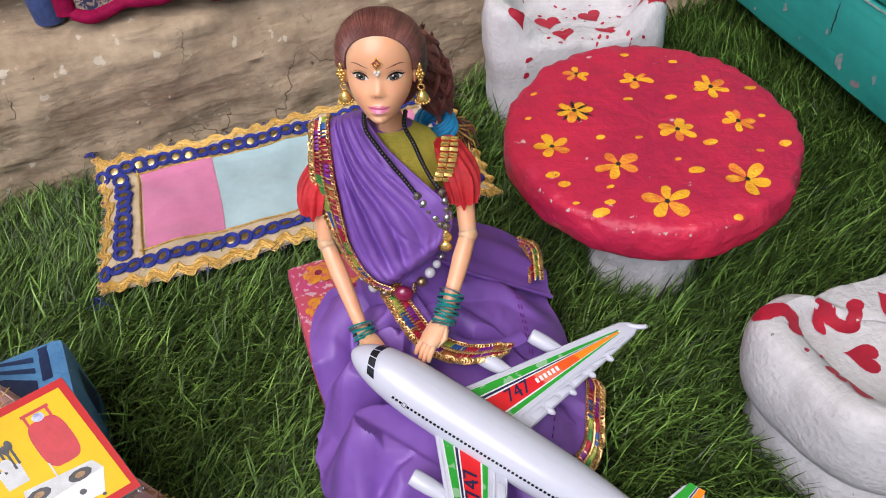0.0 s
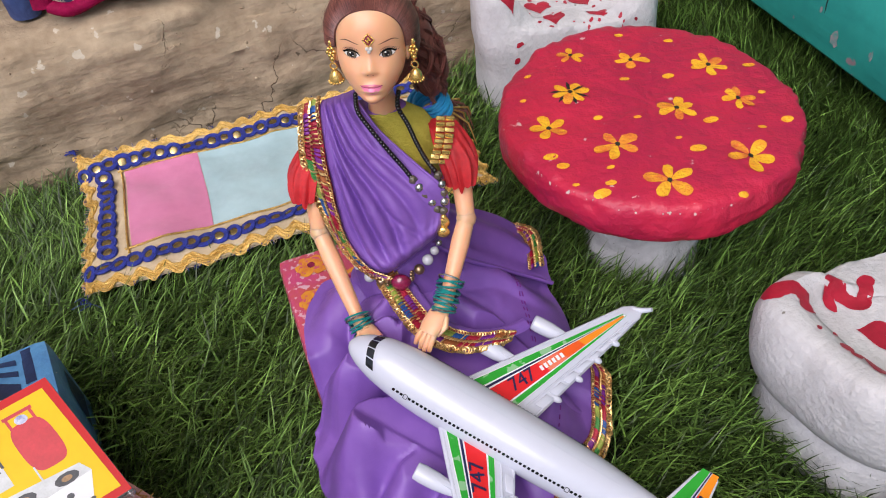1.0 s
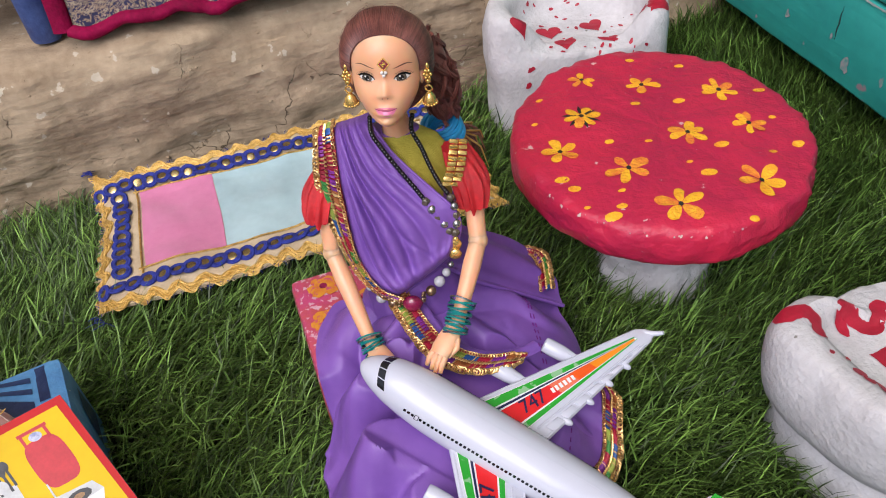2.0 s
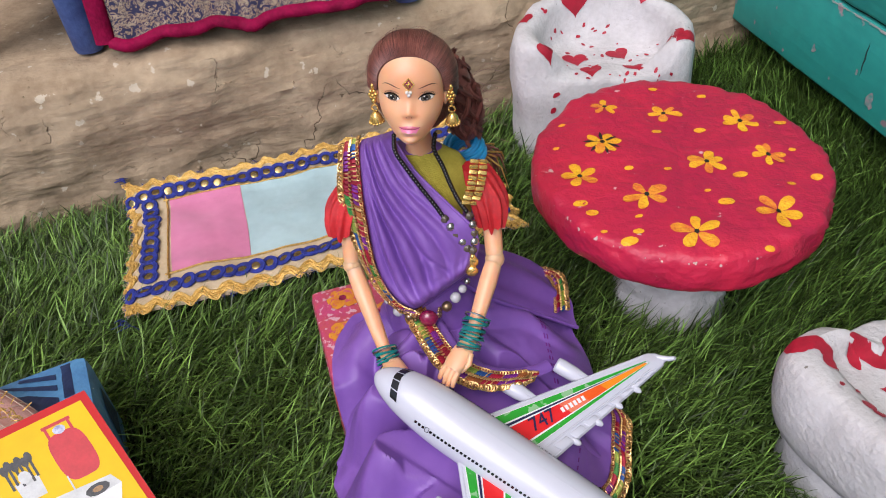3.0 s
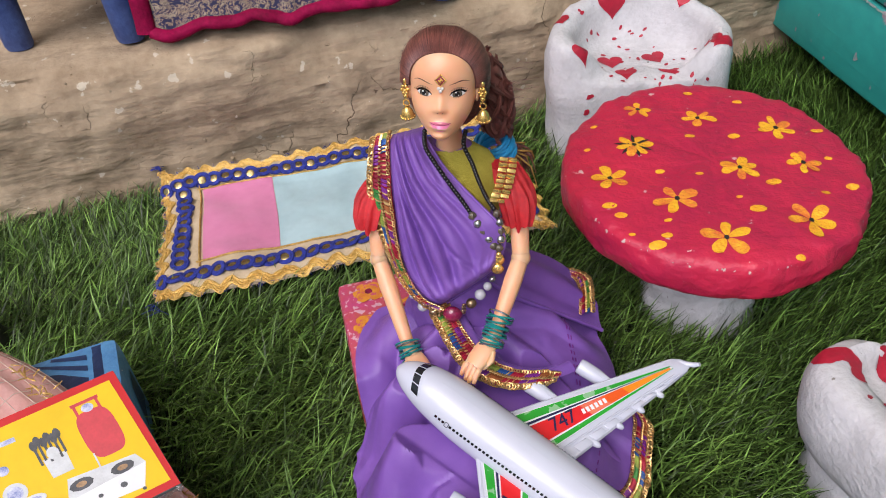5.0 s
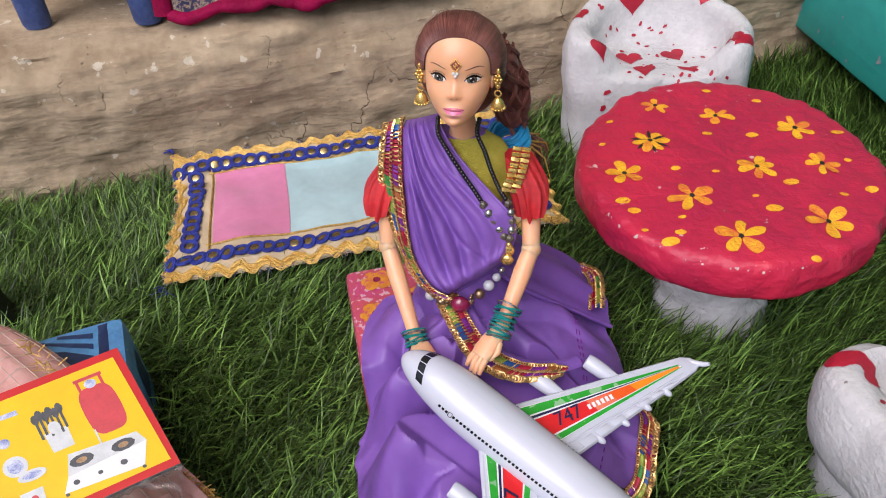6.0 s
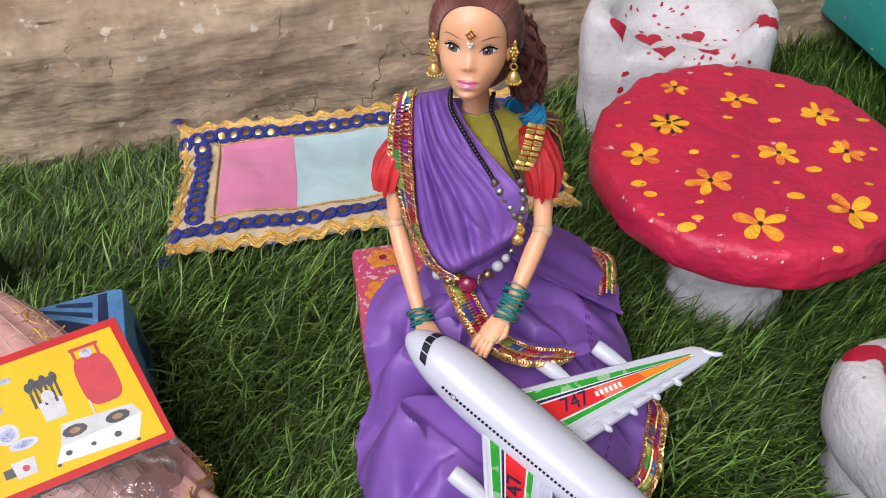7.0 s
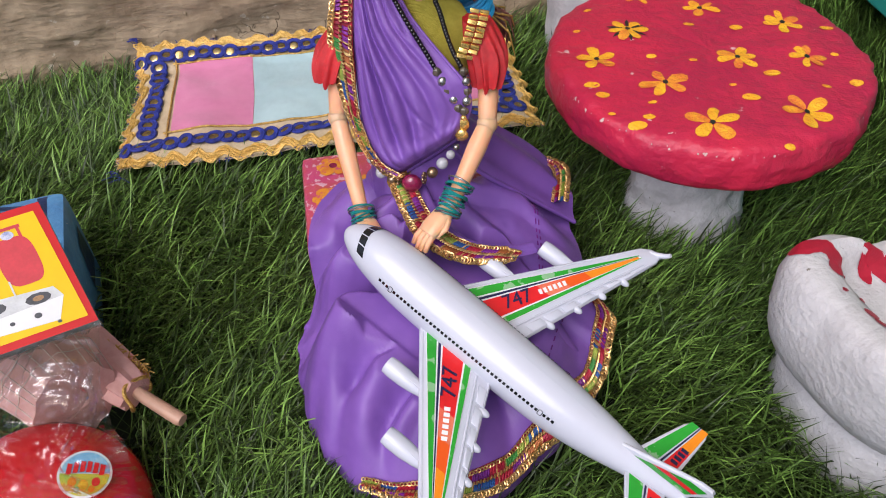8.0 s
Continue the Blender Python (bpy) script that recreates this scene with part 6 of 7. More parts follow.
    for side in (-1, 1):
        b = Build()
        ys = [0.004 + 0.010 * k for k in range(9)]
        # the outline runs out along the trailing edge and back along the leading edge
        outline = [(trail(y), y) for y in ys] + [(0.1142, 0.0850), (0.1150, 0.0880), (0.1130, 0.0893), (0.1085, 0.0880), (0.1045, 0.0853)] + [(lead(y), y) for y in reversed(ys)]
        slab(b, outline, 0.0030, M["plastic"], side, rise)
        # hooked tip
        b.tube([(0.1085, side * 0.0862, rise(0.086) - 0.0010), (0.1130, side * 0.0875, rise(0.0875) - 0.0004), (0.1155, side * 0.0880, rise(0.088) + 0.0012), (0.1172, side * 0.0882, rise(0.088) + 0.0034)], [0.0011, 0.0014, 0.0013, 0.0010], M["plastic"], 10)
        w = b.make("wing", t, "swept white wing")
        # flap fairings: rounded knobs past the trailing edge
        for y in (0.0255, 0.0395, 0.0525, 0.0650):
            b = Build()
            b.ball((trail(y) - 0.0004, side * y, rise(y) - 0.0010), (0.0030, 0.0017, 0.0016), M["plastic"], 12, 8)
            b.make("flap_fairing", w)
        # raised flap panels along the trailing edge
        for y0, y1 in ((0.0175, 0.0245), (0.0262, 0.0330), (0.0345, 0.0410), (0.0425, 0.0490), (0.0505, 0.0560), (0.0575, 0.0630), (0.0645, 0.0700)):
            b = Build()
            ch = lambda y, f: trail(y) - (trail(y) - lead(y)) * f
            o = [(ch(y0, 0.035), y0), (ch(y1, 0.035), y1), (ch(y1, 0.15), y1), (ch(y0, 0.15), y0)]
            slab(b, o, 0.0008, M["plastic"], side, lambda y: rise(y) + 0.0006, 0.0003)
            b.make("flap_rib", w)
        b = Build()
        b.tube([(trail(y) - (trail(y) - lead(y)) * 0.20, side * y, rise(y) + 0.0001) for y in np.linspace(0.015, 0.078, 14)], 0.0005, M["plastic"], 6)
        b.tube([(trail(y) - 0.0012, side * y, rise(y) - 0.0002) for y in np.linspace(0.012, 0.080, 14)], 0.0006, M["plastic"], 6)
        b.tube([(lead(y) + 0.0014, side * y, rise(y) - 0.0003) for y in np.linspace(0.014, 0.082, 14)], 0.0006, M["plastic"], 6)
        b.make("wing_rim", w)
        # engines on pylons
        for y, nx in ((0.0337, 0.0512), (0.0568, 0.0688)):
            b = Build()
            prof = [(0.0022, 0.0006), (0.0012, 0.0024), (0.0, 0.0031), (0.0003, 0.0036), (0.0030, 0.0039), (0.009, 0.0038), (0.0145, 0.0031), (0.0185, 0.0022), (0.0190, 0.0006)]
            b.rings([[(nx + x, side * y + r * math.cos(a), rise(y) - 0.0042 + r * math.sin(a)) for a in (2 * math.pi * k / 24 for k in range(24))] for x, r in prof], M["plastic"])
            e = b.make("engine", w, "white engine pod")
            b = Build()
            b.box((nx + 0.004, side * y - 0.0011, rise(y) - 0.0040), (nx + 0.0205, side * y + 0.0011, rise(y) - 0.0006), M["plastic"], 0.0004)
            b.make("pylon", e)
        # printed sticker: stripes that run together towards the tip
        ya, yb = 0.0125, 0.0805

        def across(f, y):
            """f: 0 at the sticker's front edge, 1 at its back edge."""
            x0, x1 = lead(ya) + (trail(ya) - lead(ya)) * 0.085, lead(ya) + (trail(ya) - lead(ya)) * 0.72
            e0, e1 = 0.1056, 0.1076
            k = (y - ya) / (yb - ya)
            return (x0 + (x1 - x0) * f) * (1 - k) + (e0 + (e1 - e0) * f) * k

        def stripe(name, f0, f1, mat, y0=ya, y1=yb, lift=0.0002):
            fb = Build()
            n = 10
            top = []
            for i in range(n + 1):
                y = y0 + (y1 - y0) * i / n
                row = [(across(f0, y), side * y, rise(y) + lift), (across(f1, y), side * y, rise(y) + lift)]
                top.append(row[::-1] if side > 0 else row)
            fb.rings(top, M[mat], closed=False)
            return fb.make(name, w, smooth=False)

        stripe("sticker", 0.0, 1.0, "decal_white", lift=0.0002)
        stripe("sticker_stripe", 0.015, 0.235, "decal_green", lift=0.0004)
        stripe("sticker_stripe", 0.275, 0.335, "decal_navy", lift=0.0004)
        for y0, y1, m in ((ya, 0.036, "decal_red"), (0.036, 0.046, "decal_coral"), (0.046, 0.056, "decal_mid"), (0.056, yb - 0.001, "decal_orange")):
            stripe("sticker_stripe", 0.375, 0.825, m, y0, y1, lift=0.0004)
        stripe("sticker_stripe", 0.865, 0.99, "decal_green", lift=0.0004)
        yc = 0.0250
        turn = math.degrees(math.atan2(1, 0.60 * side))
        lettering("747", 0.0090, M["decal_navy"], w, Matrix.Translation((across(0.59, yc), side * yc, rise(yc) + 0.0007)) @ pose(0, 0, 0, side * 5.14, 0, 0) @ pose(0, 0, 0, 0, 0, turn))
        # the maker's word as a short row of white bars
        fb = Build()
        for k in range(6):
            y = 0.0348 + 0.0021 * k
            q = Matrix.Translation((across(0.60, y), side * y, rise(y) + 0.0006)) @ pose(0, 0, 0, 0, 0, turn)
            fb.add([q @ Vector(p) for p in ((-0.0008, -0.0012, 0), (0.0008, -0.0012, 0), (0.0008, 0.0012, 0), (-0.0008, 0.0012, 0))], [(0, 1, 2, 3)], M["decal_white"])
        fb.make("sticker_bar", w, smooth=False)
        # tailplane
        tm = mid(0.157)

        def tail_rise(y):
            return 0.0042 + 0.05 * abs(y - side * tm)

        b = Build()
        outline = [(0.1655, 0.003), (0.1690, 0.0265), (0.1685, 0.0285), (0.1650, 0.0297), (0.1605, 0.0285), (0.1585, 0.0265), (0.1465, 0.003)]
        slab(b, [(x, y + side * tm) for x, y in outline], 0.0018, M["plastic"], side, tail_rise, 0.0004)
        s = b.make("tailplane", t)
        for f0, f1, m in ((0.10, 0.46, "decal_green"), (0.50, 0.55, "decal_navy"), (0.59, 0.90, "decal_red")):
            fb = Build()
            top = []
            for i in range(12):
                y = 0.006 + 0.0021 * i
                c0, c1 = 0.1465 + (y - 0.003) * 0.51, 0.1655 + (y - 0.003) * 0.15
                yy = side * y + tm
                row = [(c0 + (c1 - c0) * f0, yy, tail_rise(y + side * tm) + 0.0002), (c0 + (c1 - c0) * f1, yy, tail_rise(y + side * tm) + 0.0002)]
                top.append(row[::-1] if side > 0 else row)
            fb.rings(top, M[m], closed=False, pick=(lambda p: M["decal_orange"] if abs(p.y - tm) > 0.0165 else M["decal_red"]) if m == "decal_red" else None)
            fb.make("sticker_stripe", s, smooth=False)
        fb = Build()
        for k in range(4):
            y = 0.0095 + 0.0022 * k
            x = 0.1465 + (y - 0.003) * 0.51 + (0.0190 - (y - 0.003) * 0.36) * 0.745
            fb.box((x - 0.0015, side * y + tm - 0.0007, tail_rise(y + side * tm) + 0.0004), (x + 0.0015, side * y + tm + 0.0007, tail_rise(y + side * tm) + 0.0006), M["decal_navy"])
        fb.make("sticker_bar", s, smooth=False)
    # fin
    b = Build()
    outline = [(0.1360, 0.0070), (0.1400, 0.0088), (0.1480, 0.0120), (0.1640, 0.0190), (0.1700, 0.0214), (0.1748, 0.0216), (0.1762, 0.0198), (0.1745, 0.0165), (0.1700, 0.0060), (0.1500, 0.0040)]
    fm = mid(0.160)
    b.rings([[(x + dx, fm + y, z - dz) for x, z in outline] for y, dx, dz in ((-0.0009, 0.0004, 0.0003), (-0.0005, 0, 0), (0.0005, 0, 0), (0.0009, 0.0004, 0.0003))], M["plastic"])
    f = b.make("fin", t)
    for sgn in (-1, 1):
        for z0, z1, m in ((0.0090, 0.0122, "decal_green"), (0.0124, 0.0150, "decal_red"), (0.0152, 0.0192, "decal_green")):
            fb = Build()
            row = []
            for z in (z0, z1):
                xa, xb = 0.1490 + (z - 0.0100) * 1.95, 0.1690 + (z - 0.006) * 0.38
                row.append([(xa, fm + sgn * 0.0011, z), (xb, fm + sgn * 0.0011, z)])
            fb.rings(row if sgn > 0 else row[::-1], M[m], closed=False)
            fb.make("sticker_stripe", f, smooth=False)
    return t


airliner()


# ---- bed on the ledge ----
def toy_bed():
    quilt_m = bpy.data.materials.new("paisley_cotton")
    quilt_m.use_nodes = True
    n, l = quilt_m.node_tree.nodes, quilt_m.node_tree.links
    tc, vo, ns = n.new("ShaderNodeTexCoord"), n.new("ShaderNodeTexNoise"), n.new("ShaderNodeTexNoise")
    vo.inputs["Scale"].default_value, vo.inputs["Detail"].default_value, vo.inputs["Distortion"].default_value = 190, 2, 1.6
    ns.inputs["Scale"].default_value = 500
    l.new(tc.outputs["Object"], vo.inputs["Vector"])
    l.new(tc.outputs["Object"], ns.inputs["Vector"])
    rp = n.new("ShaderNodeValToRGB")
    rp.color_ramp.interpolation = "CONSTANT"
    for p, c in ((0.0, (0.03, 0.03, 0.08)), (0.46, (0.34, 0.25, 0.17)), (0.52, (0.05, 0.03, 0.07)), (0.57, (0.40, 0.32, 0.23))):
        e = rp.color_ramp.elements[0] if p == 0 else rp.color_ramp.elements.new(p)
        e.position, e.color = p, (*c, 1)
    rp.color_ramp.elements[-1].position, rp.color_ramp.elements[-1].color = 0.64, (0.05, 0.04, 0.09, 1)
    l.new(vo.outputs["Fac"], rp.inputs["Fac"])
    l.new(rp.outputs["Color"], n["Principled BSDF"].inputs["Base Color"])
    n["Principled BSDF"].inputs["Roughness"].default_value = 0.9
    velvet = shader("magenta_velvet", (0.30, 0.002, 0.055), 0.75, dark=(0.14, 0.001, 0.025), grain=60, spec=0.15, bump=0.4, bump_scale=300)
    # along the ledge: x runs with the wall
    t = thing("toy_bed", -0.2400, 0.5130, LEDGE, "blue-legged toy cot on a mud ledge", "toy bed", 15.5)
    for lx, ly in ((-0.006, 0.006), (-0.087, 0.017), (0.225, 0.010), (-0.080, 0.15), (0.225, 0.15)):
        b = Build()
        b.rings([[(lx + r * math.cos(a) * 1.15, ly + r * 0.8 * math.sin(a) , z) for a in (2 * math.pi * k / 16 for k in range(16))]
                 for z, r in ((-0.001, 0.0080), (0.002, 0.0090), (0.02, 0.0095), (0.045, 0.0100), (0.070, 0.0100), (0.074, 0.008))], M["blue"])
        b.make("leg", t, "blue painted tapered leg")
    for y0 in (0.0, 0.145):
        b = Build()
        b.box((-0.085, y0 + 0.004, 0.046), (0.230, y0 + 0.018, 0.058), M["blue"], 0.002)
        b.make("rail", t)
    b = Build()
    b.box((-0.075, 0.018, 0.0485), (0.22, 0.143, 0.0565), shader("bed_deck", (0.3, 0.22, 0.15), 0.9), 0.002)
    b.make("deck", t)
    # quilt: lies on the bed and hangs over its near side
    q = thing("quilt", -0.2400, 0.5130, LEDGE, "dark paisley quilt with a magenta velvet edge hanging over a bed", "quilt", 15.5)
    path = [(0.13, 0.066), (0.08, 0.067), (0.03, 0.067), (0.008, 0.066), (-0.001, 0.062), (-0.0035, 0.050), (-0.0045, 0.036), (-0.006, 0.022), (-0.0075, 0.013)]

    def at(u, k):
        y, z = path[k]
        f = k / (len(path) - 1)
        sway = wobble((u, 0, 1), 11, 0.006) * f
        return Vector((0.018 + u * 0.190 - 0.004 * f * (1 - u), y - abs(sway) - 0.002, z + wobble((u, 3, 1), 7, 0.006) * f ** 3 - 0.004 * f * (1 - u)))

    b = Build()
    rows = [[at(i / 50, k) for k in range(len(path))] for i in range(51)]
    b.rings(rows, quilt_m, closed=False)
    b.rings([[p + Vector((0, 0.003, -0.003)) for p in reversed(r)] for r in rows], quilt_m, closed=False)
    b.make("quilt_cloth", q)
    b = Build()
    b.tube([at(i / 50, len(path) - 1) for i in range(51)], [0.0054 + 0.0003 * math.sin(i * 0.6) for i in range(51)], velvet, 12, 0.8)
    b.make("velvet_edge", q, "magenta velvet piping")
    for u in (0, 1):
        b = Build()
        b.tube([at(u, k) + Vector((-0.004 if u == 0 else 0.004, -0.001, 0)) for k in range(len(path))], 0.0068, velvet, 12, 0.6)
        b.make("velvet_edge", q, "magenta velvet piping")


toy_bed()


# ---- painted block, lying doll, package ----
def painted_block():
    t = thing("painted_block", -0.1775, 0.2890, 0.0, "blue painted wooden block with dark chevrons on grass", "block", 30)
    light = shader("light_blue_paint", (0.11, 0.32, 0.58), 0.45, dark=(0.06, 0.19, 0.42), grain=40, bump=0.4, spots=(0.5, 0.55, 0.6), spot_scale=150, spot_size=0.72)
    dark = shader("dark_blue_paint", (0.012, 0.035, 0.11), 0.45, dark=(0.006, 0.015, 0.06), grain=50, bump=0.4, spots=(0.4, 0.45, 0.5), spot_scale=170, spot_size=0.71)
    b = Build()
    b.box((-0.12, -0.085, 0.0), (0.0, 0.0, 0.060), light, 0.006)
    body = b.make("block", t)
    tree = surface(body)

    def stroke(pts):
        fb = Build()
        if mark(fb, tree, pts, (0, 0, 0.06), (0, 0, 1), (1, 0, 0), dark, 0.0004, 3):
            fb.make("painted_stroke", body)

    stroke([(-0.0135, -0.004), (-0.0085, -0.004), (-0.0085, -0.028), (-0.0135, -0.028)])
    stroke([(-0.016, -0.009), (-0.016, -0.013), (-0.034, -0.006), (-0.034, -0.003)])
    stroke([(-0.016, -0.017), (-0.016, -0.021), (-0.040, -0.008), (-0.042, -0.005)])
    stroke([(-0.042, -0.005), (-0.040, -0.008), (-0.070, -0.022), (-0.070, -0.018)])
    stroke([(-0.016, -0.026), (-0.030, -0.017), (-0.041, -0.013), (-0.052, -0.018), (-0.060, -0.034), (-0.040, -0.045), (-0.016, -0.040)])
    stroke([(-0.060, -0.006), (-0.058, -0.009), (-0.075, -0.016), (-0.076, -0.013)])
    fb = Build()
    if mark(fb, tree, [(-0.012, -0.012), (0.012, -0.012), (0.009, 0.015), (-0.004, 0.012)], (0, -0.022, 0.03), (1, 0, 0), (0, 1, 0), dark, 0.0004, 3):
        fb.make("painted_stroke", body)


painted_block()


def lying_doll():
    cloth = weave(shader("pink_check_cloth", (0.72, 0.42, 0.38), 0.85, dark=(0.60, 0.30, 0.27), grain=60), 2400, 0.25)
    b = Build()
    rnd = random.Random(21)
    # dress over the block and down to the grass
    a, c = Vector((-0.235, 0.243, 0.060)), Vector((-0.116, 0.178, 0.036))
    rows = []
    for i in range(30):
        f = i / 29
        p = a.lerp(c, f)
        w, h = 0.023 + 0.007 * math.sin(f * 4), 0.021 + 0.003 * math.sin(f * 5 + 1)
        d = Vector((0.485, 0.875, 0))
        rows.append([p + d * w * math.cos(q) * (1 + 0.05 * math.sin(9 * q + f * 7)) + Vector((0, 0, max(-0.045, h * math.sin(q) * (1 + 0.05 * math.sin(11 * q)) + 0.006)))
                     for q in (2 * math.pi * k / 48 for k in range(48))])
    b.rings(rows, cloth)
    # stitched check lines
    line = shader("pale_stitch", (0.72, 0.58, 0.5), 0.8, amount=0.3)
    for i in range(1, 29, 2):
        b.tube([p + (p - sum(rows[i], Vector()) / 48).normalized() * 0.0002 for p in rows[i][0:25]], 0.00022, line, 4)
    for k in range(1, 24, 2):
        b.tube([r[k] + (r[k] - sum(r, Vector()) / 48).normalized() * 0.0002 for r in rows], 0.00020, line, 4)
    # sleeve and arm
    pts = resample([(-0.140, 0.204, 0.046), (-0.124, 0.2005, 0.040), (-0.108, 0.1965, 0.033), (-0.1005, 0.1935, 0.030)], 0.002)
    n = len(pts)
    b.rings([[p + Vector((0.3, 0.9, 0)).normalized() * r * math.cos(q) * (1 + 0.13 * math.sin(9 * q)) + Vector((0, 0, r * 0.75 * math.sin(q) * (1 + 0.13 * math.sin(9 * q)))) for q in (2 * math.pi * k / 32 for k in range(32))]
             for p, r in ((p, 0.0165 - 0.0085 * i / n) for i, p in enumerate(pts))], cloth)
    gold_pts = [pts[-1] + Vector((0.0025 * math.sin(2.5 * q), 0.008 * math.cos(q), 0.0066 * math.sin(q))) for q in np.linspace(0, 6.28, 40)]
    b.tube(gold_pts, 0.0009, M["gold"], 5)
    for k in range(70):
        p = pts[int(rnd.uniform(0.2, 0.99) * n)] + Vector((0.002, 0.009, 0.003)) * rnd.uniform(0.8, 1.1)
        q = p + Vector((rnd.uniform(-0.004, 0.004), rnd.uniform(-0.002, 0.004), rnd.uniform(-0.002, 0.004)))
        b.tube([p, (p + q) / 2 + Vector((0, 0, 0.0015)), q], 0.00035, M["gold"], 4)
    for k in range(50):
        p = Vector((-0.2, 0.245, 0.085)).lerp(Vector((-0.165, 0.225, 0.075)), rnd.random()) + Vector((rnd.uniform(-0.003, 0.003), rnd.uniform(-0.003, 0.003), rnd.uniform(-0.004, 0.002)))
        b.tube([p, p + Vector((rnd.uniform(-0.004, 0.004), rnd.uniform(-0.004, 0.004), 0.002))], 0.00035, M["gold"], 4)
    arm = shader("pale_doll_plastic", (0.60, 0.36, 0.26), 0.4, amount=0.12)
    b.tube([(-0.112, 0.1985, 0.032), (-0.096, 0.1925, 0.029), (-0.079, 0.1865, 0.0265), (-0.0765, 0.1858, 0.0263)], [0.0028, 0.0029, 0.0031, 0.0027], arm, 16)
    o = Vector((-0.18, 0.21, 0.0))
    b.v = [tuple(Vector(p) - o) for p in b.v]
    tagged(b.make("doll", at=Matrix.Translation(o)), "pale doll in a pink checked dress lying under a package", "doll")


lying_doll()


def kitchen_package():
    tr = Vector((-0.125, 0.2180, 0.1182))
    e1 = Vector((-0.805, -0.592, -0.02)).normalized()        # along the top edge
    e2 = Vector((0.664, -0.655, -0.363)).normalized()        # down the side edge
    up = e2.cross(e1).normalized()
    if up.z < 0:
        up = -up
    W, Hh = 0.078, 0.0568
    t = new("toy_package")
    t.matrix_basis = Matrix.Translation((-0.12, 0.19, 0.02))
    tagged(t, "yellow and red picture card on a clear bag of toys", "package")
    inv = t.matrix_basis.inverted()

    def P(u, v, h=0.0):
        """u along the top edge, v down the card, both 0 to 1."""
        return inv @ (tr + e1 * u * W + e2 * v * Hh + up * h)

    def plate(name, pts, mat, h, parent, rows=2, label=""):
        h *= 0.3
        k = len(pts)
        c = (sum(p[0] for p in pts) / k, sum(p[1] for p in pts) / k)
        fb = Build()
        vs = [P(*c, h)]
        for s in range(1, rows + 1):
            vs += [P(c[0] + (p[0] - c[0]) * s / rows, c[1] + (p[1] - c[1]) * s / rows, h) for p in pts]
        fs = [(0, 1 + j, 1 + (j + 1) % k) for j in range(k)]
        for i in range(rows - 1):
            a = 1 + i * k
            fs += [(a + j, a + k + j, a + k + (j + 1) % k, a + (j + 1) % k) for j in range(k)]
        fb.add(vs, fs, mat)
        return fb.make(name, parent, label, smooth=False)

    red = shader("red_card_print", (0.54, 0.014, 0.018), 0.4, amount=0.15, grain=40, spec=0.3)
    yel = shader("yellow_card_print", (0.78, 0.52, 0.008), 0.4, amount=0.12, grain=40, spec=0.3)
    grey = shader("grey_card_back", (0.28, 0.34, 0.34), 0.7, grain=60)
    lgrey = shader("silver_print", (0.62, 0.64, 0.66), 0.35, amount=0.2, grain=200)
    dgrey = shader("charcoal_print", (0.07, 0.075, 0.09), 0.4, amount=0.5, grain=300)
    cyl = shader("cylinder_print", (0.60, 0.04, 0.06), 0.4, amount=0.25, grain=120)
    blu = shader("china_print", (0.10, 0.14, 0.42), 0.4, dark=(0.7, 0.72, 0.8), grain=250)
    card = Build()
    for h0, h1, m in ((-0.0035, 0.0, red),):
        top = [[P(i / 16, j / 8, h1) for j in range(9)] for i in range(17)]
        low = [[P(i / 16, j / 8, h0) for j in range(9)] for i in range(17)]
        card.rings(top, m, closed=False)
        card.rings([list(reversed(r)) for r in low], grey, closed=False)
        for a, c in ((top[0], low[0]), (low[-1], top[-1]), ([r[-1] for r in top], [r[-1] for r in low]), ([r[0] for r in low], [r[0] for r in top])):
            card.rings([a, c], grey, closed=False)
    cd = card.make("picture_card", t, "glossy card printed red and yellow")
    # carton under the card
    b = Build()
    pts = [(0.015, 0.06), (0.98, 0.06), (0.98, 0.97), (0.015, 0.97)]
    b.rings([[P(u, v, h) + e1 * 0 for u, v in pts] for h in (-0.008, -0.0037)], grey)
    b.make("carton", t, "grey folded carton", smooth=False)
    plate("print_panel", [(0.040, 0.06), (0.995, 0.06), (0.995, 0.945), (0.030, 0.945)], yel, 0.0004, cd, 4)

    def rel(cx, cy, pts, mat, h, name="printed_picture"):
        return plate(name, [(cx + a, cy + b2) for a, b2 in pts], mat, h, cd)

    def oval(rx, ry, n=18):
        return [(rx * math.cos(q), ry * math.sin(q)) for q in (2 * math.pi * j / n for j in range(n))]

    # gas cylinder
    rel(0.195, 0.40, [(0.088 * math.copysign(abs(math.cos(q)) ** 0.5, math.cos(q)), 0.19 * math.copysign(abs(math.sin(q)) ** 0.7, math.sin(q))) for q in (2 * math.pi * k / 28 for k in range(28))], cyl, 0.0007)
    rel(0.195, 0.15, [(-0.07, -0.025), (0.07, -0.025), (0.07, 0.0), (-0.07, 0.0)], cyl, 0.0007)
    for s in (-0.062, 0.05):
        rel(0.195 + s, 0.19, [(0, -0.05), (0.014, -0.05), (0.014, 0.05), (0, 0.05)], cyl, 0.0007)
    rel(0.195, 0.19, oval(0.030, 0.034), blu, 0.0008)
    # cutlery stand
    rel(0.43, 0.47, [(-0.055, -0.05), (0.055, -0.05), (0.05, 0.10), (-0.05, 0.10)], lgrey, 0.0007)
